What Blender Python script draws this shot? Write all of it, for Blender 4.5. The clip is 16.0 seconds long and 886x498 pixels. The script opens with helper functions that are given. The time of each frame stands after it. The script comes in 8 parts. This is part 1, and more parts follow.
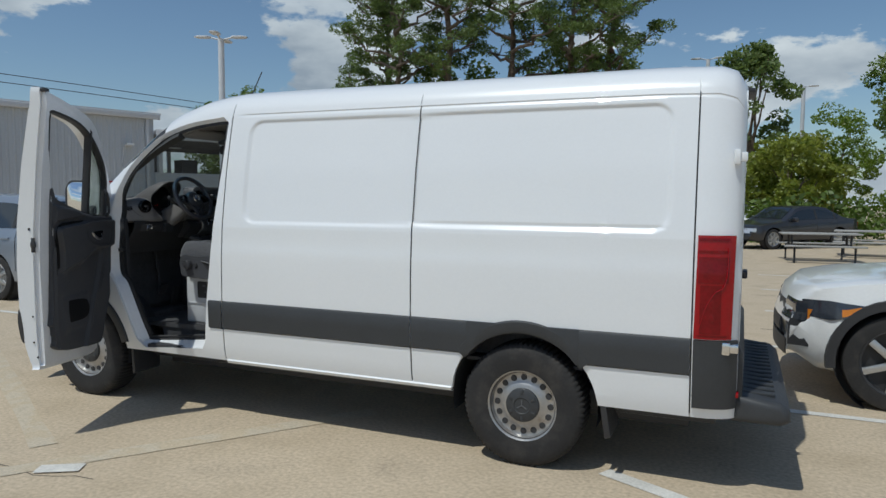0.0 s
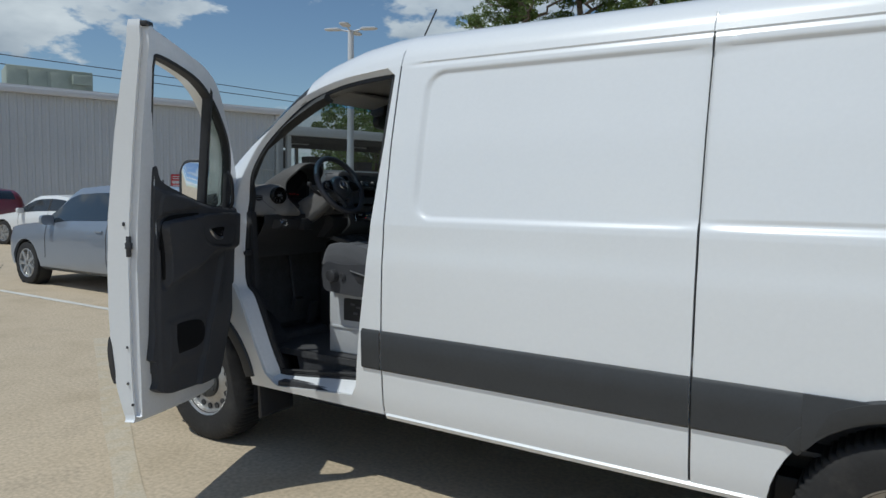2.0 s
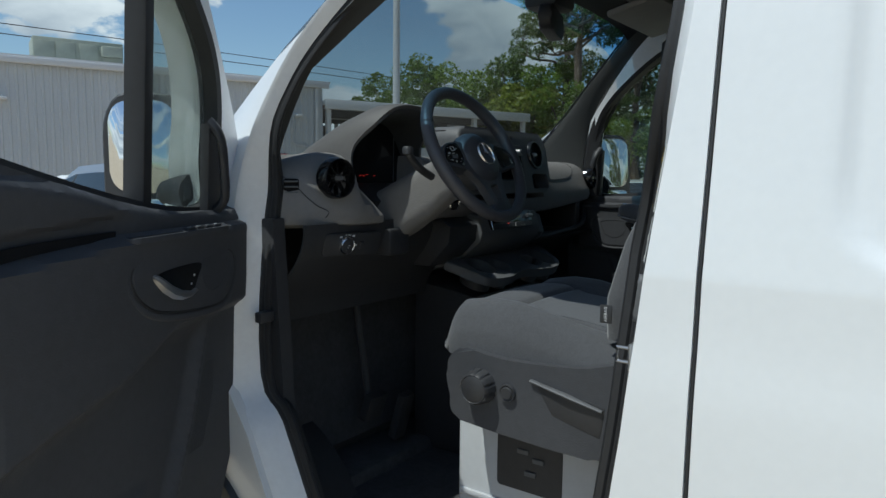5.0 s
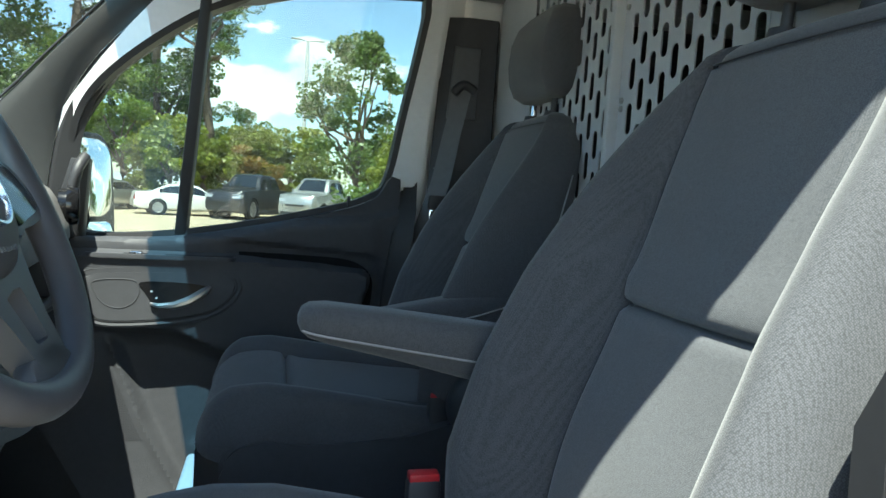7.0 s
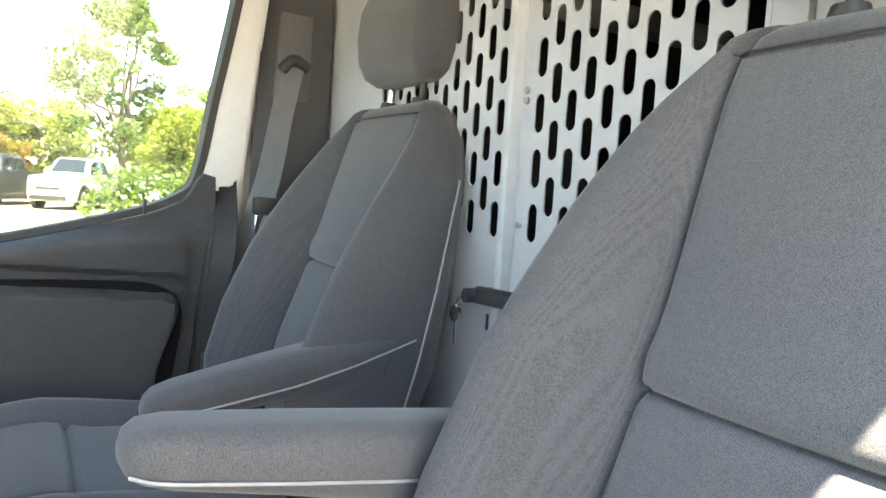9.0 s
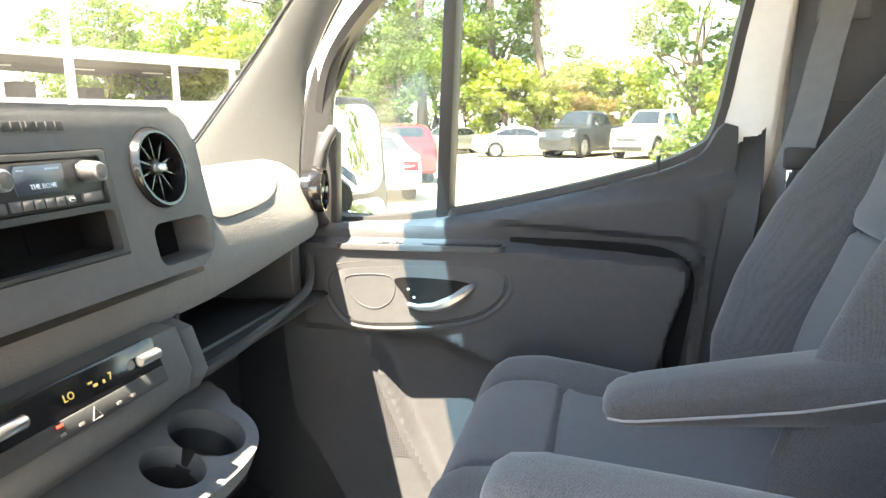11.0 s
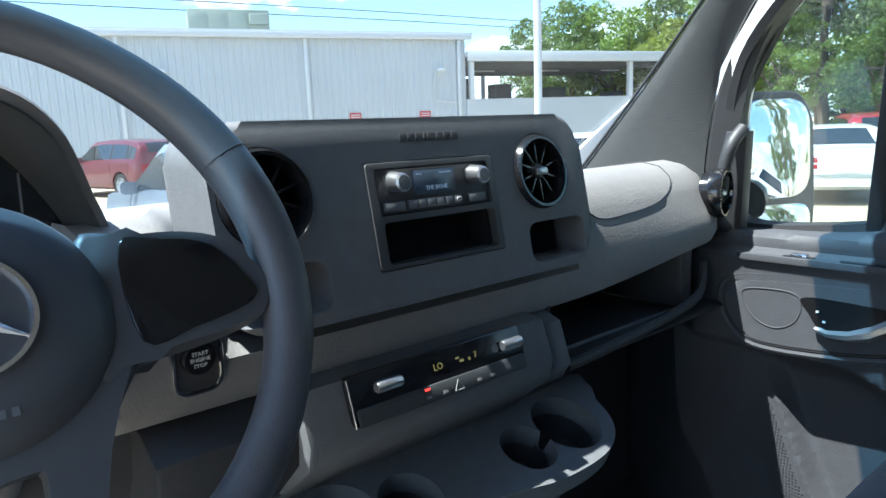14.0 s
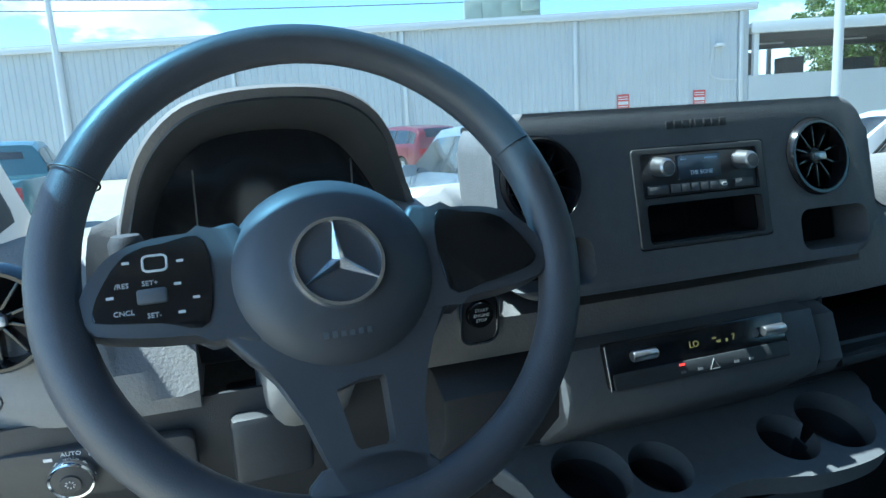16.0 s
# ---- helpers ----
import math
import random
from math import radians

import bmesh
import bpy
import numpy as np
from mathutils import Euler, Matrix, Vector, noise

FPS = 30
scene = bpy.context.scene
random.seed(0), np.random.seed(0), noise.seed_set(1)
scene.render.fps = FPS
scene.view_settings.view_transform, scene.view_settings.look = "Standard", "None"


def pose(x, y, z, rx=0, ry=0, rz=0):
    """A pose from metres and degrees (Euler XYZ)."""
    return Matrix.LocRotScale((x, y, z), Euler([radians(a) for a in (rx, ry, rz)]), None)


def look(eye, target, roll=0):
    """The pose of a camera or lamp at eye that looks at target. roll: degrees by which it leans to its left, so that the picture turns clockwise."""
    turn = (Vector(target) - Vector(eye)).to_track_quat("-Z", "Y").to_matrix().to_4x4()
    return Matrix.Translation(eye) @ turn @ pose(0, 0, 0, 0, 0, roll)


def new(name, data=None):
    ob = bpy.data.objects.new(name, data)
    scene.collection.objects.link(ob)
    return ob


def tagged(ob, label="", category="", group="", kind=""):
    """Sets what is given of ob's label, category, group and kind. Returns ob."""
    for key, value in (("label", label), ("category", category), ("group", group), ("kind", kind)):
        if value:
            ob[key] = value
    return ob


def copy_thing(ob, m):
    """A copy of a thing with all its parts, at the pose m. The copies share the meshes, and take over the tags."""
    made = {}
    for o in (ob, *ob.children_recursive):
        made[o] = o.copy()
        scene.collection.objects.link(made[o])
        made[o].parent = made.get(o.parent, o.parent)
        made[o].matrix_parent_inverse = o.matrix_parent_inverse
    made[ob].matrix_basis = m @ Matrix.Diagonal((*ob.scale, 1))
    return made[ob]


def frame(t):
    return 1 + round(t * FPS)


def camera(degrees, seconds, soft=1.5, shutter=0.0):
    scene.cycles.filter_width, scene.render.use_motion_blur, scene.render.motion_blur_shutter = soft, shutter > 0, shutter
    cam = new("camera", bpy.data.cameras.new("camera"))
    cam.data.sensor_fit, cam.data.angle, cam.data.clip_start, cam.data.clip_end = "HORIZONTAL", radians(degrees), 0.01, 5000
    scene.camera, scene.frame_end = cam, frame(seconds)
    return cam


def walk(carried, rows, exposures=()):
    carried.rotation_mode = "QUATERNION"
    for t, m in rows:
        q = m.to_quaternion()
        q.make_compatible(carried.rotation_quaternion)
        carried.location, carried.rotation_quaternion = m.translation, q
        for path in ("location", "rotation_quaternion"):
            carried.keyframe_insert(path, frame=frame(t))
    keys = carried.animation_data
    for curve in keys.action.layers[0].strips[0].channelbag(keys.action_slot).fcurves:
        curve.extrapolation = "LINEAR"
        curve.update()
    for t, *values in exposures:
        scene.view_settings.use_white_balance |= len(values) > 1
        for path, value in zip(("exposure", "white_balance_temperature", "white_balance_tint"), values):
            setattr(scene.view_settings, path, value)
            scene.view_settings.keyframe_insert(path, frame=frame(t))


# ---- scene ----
cam = camera(65.3, 16.0)
PATH = [
    (0, (4.853, -3.888, 1.609), (4.061, -2.058, 1.465), 0.3),
    (0.5, (4.575, -3.677, 1.58), (3.723, -1.872, 1.447), 0.6),
    (1, (4.257, -3.423, 1.578), (3.333, -1.654, 1.45), 0.9),
    (1.5, (3.92, -3.073, 1.554), (2.924, -1.344, 1.422), 1.0),
    (2, (3.554, -2.707, 1.545), (2.472, -1.032, 1.394), 0.8),
    (2.5, (3.271, -2.32, 1.549), (2.088, -0.717, 1.371), 0.3),
    (3, (2.96, -1.979, 1.511), (1.669, -0.463, 1.329), -0.4),
    (3.2, (2.777, -1.868, 1.544), (1.468, -0.37, 1.341), -0.1),
    (5.3, (1.555, -0.9, 1.554), (0.475, 0.769, 1.331), 1.0),
    (5.5, (1.43, -0.819, 1.55), (0.478, 0.926, 1.335), 1.3),
    (6, (1.194, -0.587, 1.581), (0.646, 1.326, 1.383), 2.2),
    (6.5, (1.056, -0.309, 1.604), (1.016, 1.683, 1.431), 2.9),
    (7, (0.965, -0.085, 1.622), (1.443, 1.852, 1.472), 3.7),
    (7.5, (0.9, 0.098, 1.647), (1.784, 1.887, 1.518), 4.0),
    (8, (0.911, 0.197, 1.65), (2.031, 1.85, 1.53), 4.0),
    (8.2, (0.917, 0.217, 1.657), (2.08, 1.84, 1.536), 3.7),
    (10.3, (1.014, 0.32, 1.669), (1.225, 2.282, 1.342), 0.9),
    (10.5, (1.035, 0.342, 1.671), (1.04, 2.312, 1.327), 0.3),
    (11, (1.068, 0.43, 1.677), (0.611, 2.343, 1.316), -0.8),
    (11.5, (1.073, 0.491, 1.686), (0.252, 2.277, 1.315), -1.1),
    (12, (1.081, 0.529, 1.681), (0.015, 2.179, 1.301), -1.4),
    (12.5, (1.081, 0.544, 1.679), (-0.135, 2.084, 1.294), -1.6),
    (13, (1.101, 0.533, 1.686), (-0.213, 1.992, 1.304), -1.7),
    (13.5, (1.12, 0.516, 1.689), (-0.279, 1.898, 1.32), -1.8),
    (14, (1.146, 0.479, 1.69), (-0.346, 1.765, 1.341), -2.1),
    (14.5, (1.192, 0.438, 1.694), (-0.424, 1.568, 1.363), -2.8),
    (15, (1.232, 0.414, 1.689), (-0.507, 1.346, 1.363), -3.6),
    (15.5, (1.232, 0.421, 1.691), (-0.585, 1.185, 1.355), -3.7),
    (16, (1.219, 0.428, 1.698), (-0.64, 1.072, 1.338), -3.4),
]
EXPOSURES = [(0, -0.40, 6050, 3), (3.0, -0.42, 5950, 2), (5.3, 0.1, 5950, -1), (6.0, 0.6, 5850, -3), (6.5, 1.05, 5700, -7), (7.0, 2.2, 6300, -6), (7.5, 3.0, 7000, 0), (8.0, 3.65, 7500, 3), (10.3, 4.55, 9100, 8),
             (11.0, 4.45, 8400, 8), (11.5, 3.6, 7700, 8), (12.0, 2.9, 6400, 3), (12.5, 2.7, 6200, 2), (14.0, 2.5, 5750, 1), (16.0, 2.25, 5000, -11)]
walk(cam, [(t, look(eye, target, roll)) for t, eye, target, roll in PATH], EXPOSURES)

# ---- world, sun ----
SUN_DIR = Vector((0.20, 0.46, -1.0)).normalized()          # the way the light travels
world = bpy.data.worlds.new("sky")
scene.world = world
world.use_nodes = True
wn, wl = world.node_tree.nodes, world.node_tree.links
wn.clear()
w_out = wn.new("ShaderNodeOutputWorld")
w_bg = wn.new("ShaderNodeBackground")
sky = wn.new("ShaderNodeTexSky")
sky.sky_type = "NISHITA"
sky.sun_disc = False
sky.sun_elevation = math.asin(-SUN_DIR.z)
sky.sun_rotation = math.atan2(-SUN_DIR.x, -SUN_DIR.y)
sky.air_density, sky.dust_density, sky.ozone_density = 1.0, 0.6, 2.5
SKY_STRENGTH = 0.105
w_tc = wn.new("ShaderNodeTexCoord")
w_map = wn.new("ShaderNodeMapping")
w_map.inputs["Scale"].default_value = (1.0, 1.0, 2.3)
w_map.inputs["Location"].default_value = (3.1, 1.7, 0.4)
cloud = wn.new("ShaderNodeTexNoise")
cloud.inputs["Scale"].default_value = 3.6
cloud.inputs["Detail"].default_value = 9.0
cloud.inputs["Roughness"].default_value = 0.57
cloud.inputs["Distortion"].default_value = 0.0
c_ramp = wn.new("ShaderNodeValToRGB")
c_ramp.color_ramp.elements[0].position = 0.515
c_ramp.color_ramp.elements[1].position = 0.545
shade = wn.new("ShaderNodeTexNoise")
shade.inputs["Scale"].default_value = 7.0
shade.inputs["Detail"].default_value = 6.0
s_ramp = wn.new("ShaderNodeValToRGB")
s_ramp.color_ramp.elements[0].position, s_ramp.color_ramp.elements[0].color = 0.3, (3.6, 4.1, 4.8, 1)
s_ramp.color_ramp.elements[1].position, s_ramp.color_ramp.elements[1].color = 0.7, (8.6, 8.8, 9.0, 1)
sep = wn.new("ShaderNodeSeparateXYZ")
fade = wn.new("ShaderNodeMapRange")
fade.inputs["From Min"].default_value, fade.inputs["From Max"].default_value = 0.50, 0.22
fade.inputs["To Min"].default_value, fade.inputs["To Max"].default_value = 0.0, 1.0
mul = wn.new("ShaderNodeMath")
mul.operation = "MULTIPLY"
w_mix = wn.new("ShaderNodeMix")
w_mix.data_type = "RGBA"
wl.new(w_tc.outputs["Generated"], w_map.inputs["Vector"])
wl.new(w_map.outputs["Vector"], cloud.inputs["Vector"])
wl.new(w_map.outputs["Vector"], shade.inputs["Vector"])
wl.new(cloud.outputs["Fac"], c_ramp.inputs["Fac"])
wl.new(shade.outputs["Fac"], s_ramp.inputs["Fac"])
wl.new(w_tc.outputs["Generated"], sep.inputs["Vector"])
wl.new(sep.outputs["Z"], fade.inputs["Value"])
wl.new(c_ramp.outputs["Color"], mul.inputs[0])
wl.new(fade.outputs["Result"], mul.inputs[1])
wl.new(mul.outputs["Value"], w_mix.inputs["Factor"])
wl.new(sky.outputs["Color"], w_mix.inputs["A"])
wl.new(s_ramp.outputs["Color"], w_mix.inputs["B"])
wl.new(w_mix.outputs["Result"], w_bg.inputs["Color"])
w_bg.inputs["Strength"].default_value = SKY_STRENGTH
wl.new(w_bg.outputs["Background"], w_out.inputs["Surface"])

sun = new("sun", bpy.data.lights.new("sun", "SUN"))
sun.data.energy, sun.data.angle, sun.data.color = 3.4, radians(0.53), (1.0, 0.95, 0.88)
sun.matrix_world = Matrix.Translation((0, 0, 30)) @ SUN_DIR.to_track_quat("-Z", "Y").to_matrix().to_4x4()


# ---- materials ----
def material(name, base, rough=0.5, metal=0.0, coat=0.0, vary=0.12, scale=6.0, grain=60.0, bump=0.0, bump_scale=300.0,
             spec=0.5, coords="Object", per_object=0.0, second=None, second_cover=(0.5, 0.7)):
    """A principled surface with variation at two scales and a fine relief."""
    m = bpy.data.materials.new(name)
    m.use_nodes = True
    n, l = m.node_tree.nodes, m.node_tree.links
    p = n["Principled BSDF"]
    p.inputs["Roughness"].default_value = rough
    p.inputs["Metallic"].default_value = metal
    p.inputs["Coat Weight"].default_value = coat
    p.inputs["Coat Roughness"].default_value = 0.04
    p.inputs["Specular IOR Level"].default_value = spec
    tc = n.new("ShaderNodeTexCoord")
    big = n.new("ShaderNodeTexNoise")
    big.inputs["Scale"].default_value, big.inputs["Detail"].default_value = scale, 5.0
    fine = n.new("ShaderNodeTexNoise")
    fine.inputs["Scale"].default_value, fine.inputs["Detail"].default_value = grain, 3.0
    l.new(tc.outputs[coords], big.inputs["Vector"])
    l.new(tc.outputs[coords], fine.inputs["Vector"])
    add = n.new("ShaderNodeMath")
    add.operation = "ADD"
    l.new(big.outputs["Fac"], add.inputs[0])
    l.new(fine.outputs["Fac"], add.inputs[1])
    rng = n.new("ShaderNodeMapRange")
    rng.inputs["From Min"].default_value, rng.inputs["From Max"].default_value = 0.6, 1.4
    rng.inputs["To Min"].default_value, rng.inputs["To Max"].default_value = 1.0 - vary, 1.0 + vary
    l.new(add.outputs["Value"], rng.inputs["Value"])
    value = rng.outputs["Result"]
    if per_object:
        info = n.new("ShaderNodeObjectInfo")
        r2 = n.new("ShaderNodeMapRange")
        r2.inputs["To Min"].default_value, r2.inputs["To Max"].default_value = 1.0 - per_object, 1.0 + per_object
        l.new(info.outputs["Random"], r2.inputs["Value"])
        mu = n.new("ShaderNodeMath")
        mu.operation = "MULTIPLY"
        l.new(value, mu.inputs[0])
        l.new(r2.outputs["Result"], mu.inputs[1])
        value = mu.outputs["Value"]
    col = n.new("ShaderNodeMix")
    col.data_type, col.blend_type = "RGBA", "MULTIPLY"
    col.inputs["Factor"].default_value = 1.0
    col.inputs["A"].default_value = (*base, 1)
    if second:
        ramp = n.new("ShaderNodeValToRGB")
        ramp.color_ramp.elements[0].position, ramp.color_ramp.elements[1].position = second_cover
        ramp.color_ramp.elements[0].color, ramp.color_ramp.elements[1].color = (*base, 1), (*second, 1)
        l.new(big.outputs["Fac"], ramp.inputs["Fac"])
        l.new(ramp.outputs["Color"], col.inputs["A"])
    l.new(value, col.inputs["B"])
    l.new(col.outputs["Result"], p.inputs["Base Color"])
    if bump:
        b = n.new("ShaderNodeBump")
        b.inputs["Strength"].default_value, b.inputs["Distance"].default_value = bump, 0.002
        tex = n.new("ShaderNodeTexNoise")
        tex.inputs["Scale"].default_value, tex.inputs["Detail"].default_value = bump_scale, 2.0
        l.new(tc.outputs[coords], tex.inputs["Vector"])
        l.new(tex.outputs["Fac"], b.inputs["Height"])
        l.new(b.outputs["Normal"], p.inputs["Normal"])
    return m


def fabric(name, base, pitch=720.0):
    """A woven cloth: raised pale threads over a darker ground."""
    m = material(name, base, rough=0.92, vary=0.1, scale=9, grain=150, spec=0.25)
    n, l = m.node_tree.nodes, m.node_tree.links
    p = n["Principled BSDF"]
    p.inputs["Sheen Weight"].default_value = 0.25
    p.inputs["Sheen Roughness"].default_value = 0.5
    tc = n.new("ShaderNodeTexCoord")
    vor = n.new("ShaderNodeTexVoronoi")
    vor.inputs["Scale"].default_value = pitch
    vor.inputs["Randomness"].default_value = 0.55
    rot = n.new("ShaderNodeMapping")
    rot.inputs["Rotation"].default_value = (0.6, 0.5, 0.7)
    l.new(tc.outputs["Object"], rot.inputs["Vector"])
    l.new(rot.outputs["Vector"], vor.inputs["Vector"])
    tone = n.new("ShaderNodeMapRange")
    tone.inputs["From Min"].default_value, tone.inputs["From Max"].default_value = 0.15, 0.75
    tone.inputs["To Min"].default_value, tone.inputs["To Max"].default_value = 1.3, 0.66
    l.new(vor.outputs["Distance"], tone.inputs["Value"])
    old = p.inputs["Base Color"].links[0].from_socket
    mixn = n.new("ShaderNodeMix")
    mixn.data_type, mixn.blend_type = "RGBA", "MULTIPLY"
    mixn.inputs["Factor"].default_value = 1.0
    l.new(old, mixn.inputs["A"])
    l.new(tone.outputs["Result"], mixn.inputs["B"])
    l.new(mixn.outputs["Result"], p.inputs["Base Color"])
    inv = n.new("ShaderNodeMath")
    inv.operation, inv.inputs[0].default_value = "SUBTRACT", 1.0
    l.new(vor.outputs["Distance"], inv.inputs[1])
    b = n.new("ShaderNodeBump")
    b.inputs["Strength"].default_value, b.inputs["Distance"].default_value = 0.5, 0.0004
    l.new(inv.outputs["Value"], b.inputs["Height"])
    l.new(b.outputs["Normal"], p.inputs["Normal"])
    return m


def glass(name, tint, gloss=0.02, haze=0.0):
    """A thin pane: tinted see-through with a mirror gloss by Fresnel, and a little dust."""
    m = bpy.data.materials.new(name)
    m.use_nodes = True
    n, l = m.node_tree.nodes, m.node_tree.links
    n.clear()
    out = n.new("ShaderNodeOutputMaterial")
    tr = n.new("ShaderNodeBsdfTransparent")
    tr.inputs["Color"].default_value = (*tint, 1)
    gl = n.new("ShaderNodeBsdfGlossy")
    gl.inputs["Roughness"].default_value = gloss
    lw = n.new("ShaderNodeLayerWeight")
    lw.inputs["Blend"].default_value = 0.5
    pw = n.new("ShaderNodeMath")
    pw.operation, pw.inputs[1].default_value = "POWER", 4.5
    fr = n.new("ShaderNodeMapRange")
    fr.inputs["To Min"].default_value, fr.inputs["To Max"].default_value = 0.025, 0.8
    l.new(lw.outputs["Facing"], pw.inputs[0])
    l.new(pw.outputs["Value"], fr.inputs["Value"])
    mx = n.new("ShaderNodeMixShader")
    l.new(fr.outputs["Result"], mx.inputs["Fac"])
    l.new(tr.outputs["BSDF"], mx.inputs[1])
    l.new(gl.outputs["BSDF"], mx.inputs[2])
    last = mx.outputs["Shader"]
    if haze:
        df = n.new("ShaderNodeBsdfDiffuse")
        df.inputs["Color"].default_value = (0.8, 0.8, 0.78, 1)
        dust = n.new("ShaderNodeTexNoise")
        dust.inputs["Scale"].default_value, dust.inputs["Detail"].default_value = 5.0, 6.0
        rr = n.new("ShaderNodeMapRange")
        rr.inputs["From Min"].default_value, rr.inputs["From Max"].default_value = 0.35, 0.7
        rr.inputs["To Min"].default_value, rr.inputs["To Max"].default_value = haze * 0.4, haze * 1.6
        l.new(dust.outputs["Fac"], rr.inputs["Value"])
        m2 = n.new("ShaderNodeMixShader")
        l.new(rr.outputs["Result"], m2.inputs["Fac"])
        l.new(last, m2.inputs[1])
        l.new(df.outputs["BSDF"], m2.inputs[2])
        last = m2.outputs["Shader"]
    l.new(last, out.inputs["Surface"])
    return m


def glow(name, colour, strength):
    m = bpy.data.materials.new(name)
    m.use_nodes = True
    p = m.node_tree.nodes["Principled BSDF"]
    p.inputs["Base Color"].default_value = (*colour, 1)
    p.inputs["Emission Color"].default_value = (*colour, 1)
    p.inputs["Emission Strength"].default_value = strength
    return m


WHITE = material("white_paint", (0.80, 0.81, 0.82), rough=0.28, coat=0.6, vary=0.02, scale=1.5, bump=0.0)
JAMB = material("jamb_paint", (0.78, 0.79, 0.81), rough=0.35, coat=0.3, vary=0.05, scale=7)
BAND = material("band_plastic", (0.040, 0.042, 0.045), rough=0.55, vary=0.12, bump=0.15, bump_scale=900)
BLACK = material("black_plastic", (0.036, 0.036, 0.039), rough=0.5, vary=0.15, bump=0.2, bump_scale=700)
SOFT = material("dark_grey_plastic", (0.108, 0.110, 0.116), rough=0.58, vary=0.12, bump=0.2, bump_scale=420)
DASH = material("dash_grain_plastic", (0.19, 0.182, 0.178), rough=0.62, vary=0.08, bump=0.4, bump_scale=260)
# the dash plastic again, its base darkened for shade on the instrument hood
HOODP = material("shaded_dash_grain", (0.105, 0.101, 0.100), rough=0.62, vary=0.08, bump=0.4, bump_scale=260)
DOORP = material("door_trim_plastic", (0.063, 0.064, 0.070), rough=0.55, spec=0.25, vary=0.1, bump=0.25, bump_scale=300)
PIANO = material("gloss_black", (0.010, 0.010, 0.011), rough=0.14, vary=0.05, coat=0.2)
CHROME = material("chrome", (0.75, 0.75, 0.76), rough=0.12, metal=1.0, vary=0.03)
STEEL = material("silver_steel_rim", (0.42, 0.41, 0.40), rough=0.38, metal=0.7, vary=0.15, scale=12, second=(0.30, 0.25, 0.21), second_cover=(0.58, 0.75))
RUBBER = material("tyre_rubber", (0.022, 0.021, 0.021), rough=0.8, vary=0.25, scale=9, bump=0.4, bump_scale=200, second=(0.045, 0.040, 0.036), second_cover=(0.5, 0.8))
SEAL = material("rubber_seal", (0.022, 0.022, 0.024), rough=0.6, vary=0.15)
CLOTH = fabric("seat_cloth", (0.084, 0.085, 0.092))
CLOTH2 = fabric("seat_cloth_centre", (0.100, 0.103, 0.112), pitch=780)
LEATHER = material("wheel_leather", (0.074, 0.073, 0.081), rough=0.42, vary=0.1, bump=0.12, bump_scale=700)
# near-black for recesses only: the shade inside them is put into the colour
CAVITY = material("recess_shade_black", (0.009, 0.009, 0.010), rough=0.9, vary=0.2, spec=0.2)
WHEELP = material("wheel_plastic", (0.068, 0.069, 0.076), rough=0.45, vary=0.06, bump=0.03, bump_scale=900)
CARPET = material("floor_rubber", (0.058, 0.058, 0.062), rough=0.8, vary=0.3, scale=14, bump=0.6, bump_scale=150)
LINER = material("headliner", (0.34, 0.34, 0.335), rough=0.95, vary=0.06, bump=0.4, bump_scale=600)
PILLAR = material("pillar_trim", (0.045, 0.047, 0.047), rough=0.8, vary=0.06, bump=0.5, bump_scale=500)
METALW = material("white_metal_sheet", (0.52, 0.53, 0.55), rough=0.4, vary=0.05, scale=4)
RED = material("red_lens", (0.30, 0.001, 0.005), rough=0.10, vary=0.15, scale=10, coat=0.3, spec=0.3)
REDDARK = material("dark_red_lens", (0.17, 0.001, 0.004), rough=0.12, vary=0.3, scale=18, coat=0.25, spec=0.25)
REDBTN = material("red_button", (0.55, 0.02, 0.03), rough=0.4)
MIRROR = material("mirror_silver", (0.86, 0.88, 0.90), rough=0.015, metal=1.0, vary=0.0)
WIND = glass("windscreen_glass", (0.46, 0.51, 0.52), haze=0.06)
SIDEG = glass("side_glass", (0.66, 0.71, 0.69), haze=0.05)
TINTB = glass("tint_band_glass", (0.22, 0.42, 0.60))
BADGE = material("bright_chrome", (0.86, 0.86, 0.87), rough=0.24, metal=1.0, vary=0.03)
KNOB = material("satin_silver", (0.46, 0.46, 0.47), rough=0.30, metal=0.9, vary=0.05)
SCREEN = material("display_glass", (0.055, 0.075, 0.105), rough=0.25, vary=0.05)
PAPER = material("paper_label", (0.60, 0.60, 0.58), rough=0.6, vary=0.04)
INK = material("printed_ink", (0.05, 0.05, 0.05), rough=0.6)
YELLOW = material("yellow_print", (0.55, 0.42, 0.03), rough=0.6)
PIPING = material("grey_piping", (0.30, 0.30, 0.31), rough=0.6, vary=0.1)
MARK = material("pale_marking", (0.62, 0.62, 0.62), rough=0.5, vary=0.05)
DIMMARK = material("dim_marking", (0.20, 0.20, 0.20), rough=0.5, vary=0.05)
AMBER = glow("amber_segment", (0.26, 0.21, 0.07), 0.12)
REDLED = glow("red_led", (1.0, 0.04, 0.03), 0.5)
BLUETXT = glow("display_segment", (0.35, 0.45, 0.6), 0.02)


# ---- builders ----
def thing(name, label, category, group="", kind="", at=(0, 0, 0)):
    ob = new(name)
    ob.location = at
    return tagged(ob, label, category, group, kind)


def finish(bm, name, mat, smooth=38):
    bmesh.ops.recalc_face_normals(bm, faces=bm.faces)
    me = bpy.data.meshes.new(name)
    bm.to_mesh(me)
    bm.free()
    if smooth:
        me.polygons.foreach_set("use_smooth", [True] * len(me.polygons))
        me.set_sharp_from_angle(angle=radians(smooth))
    me.materials.append(mat)
    return me


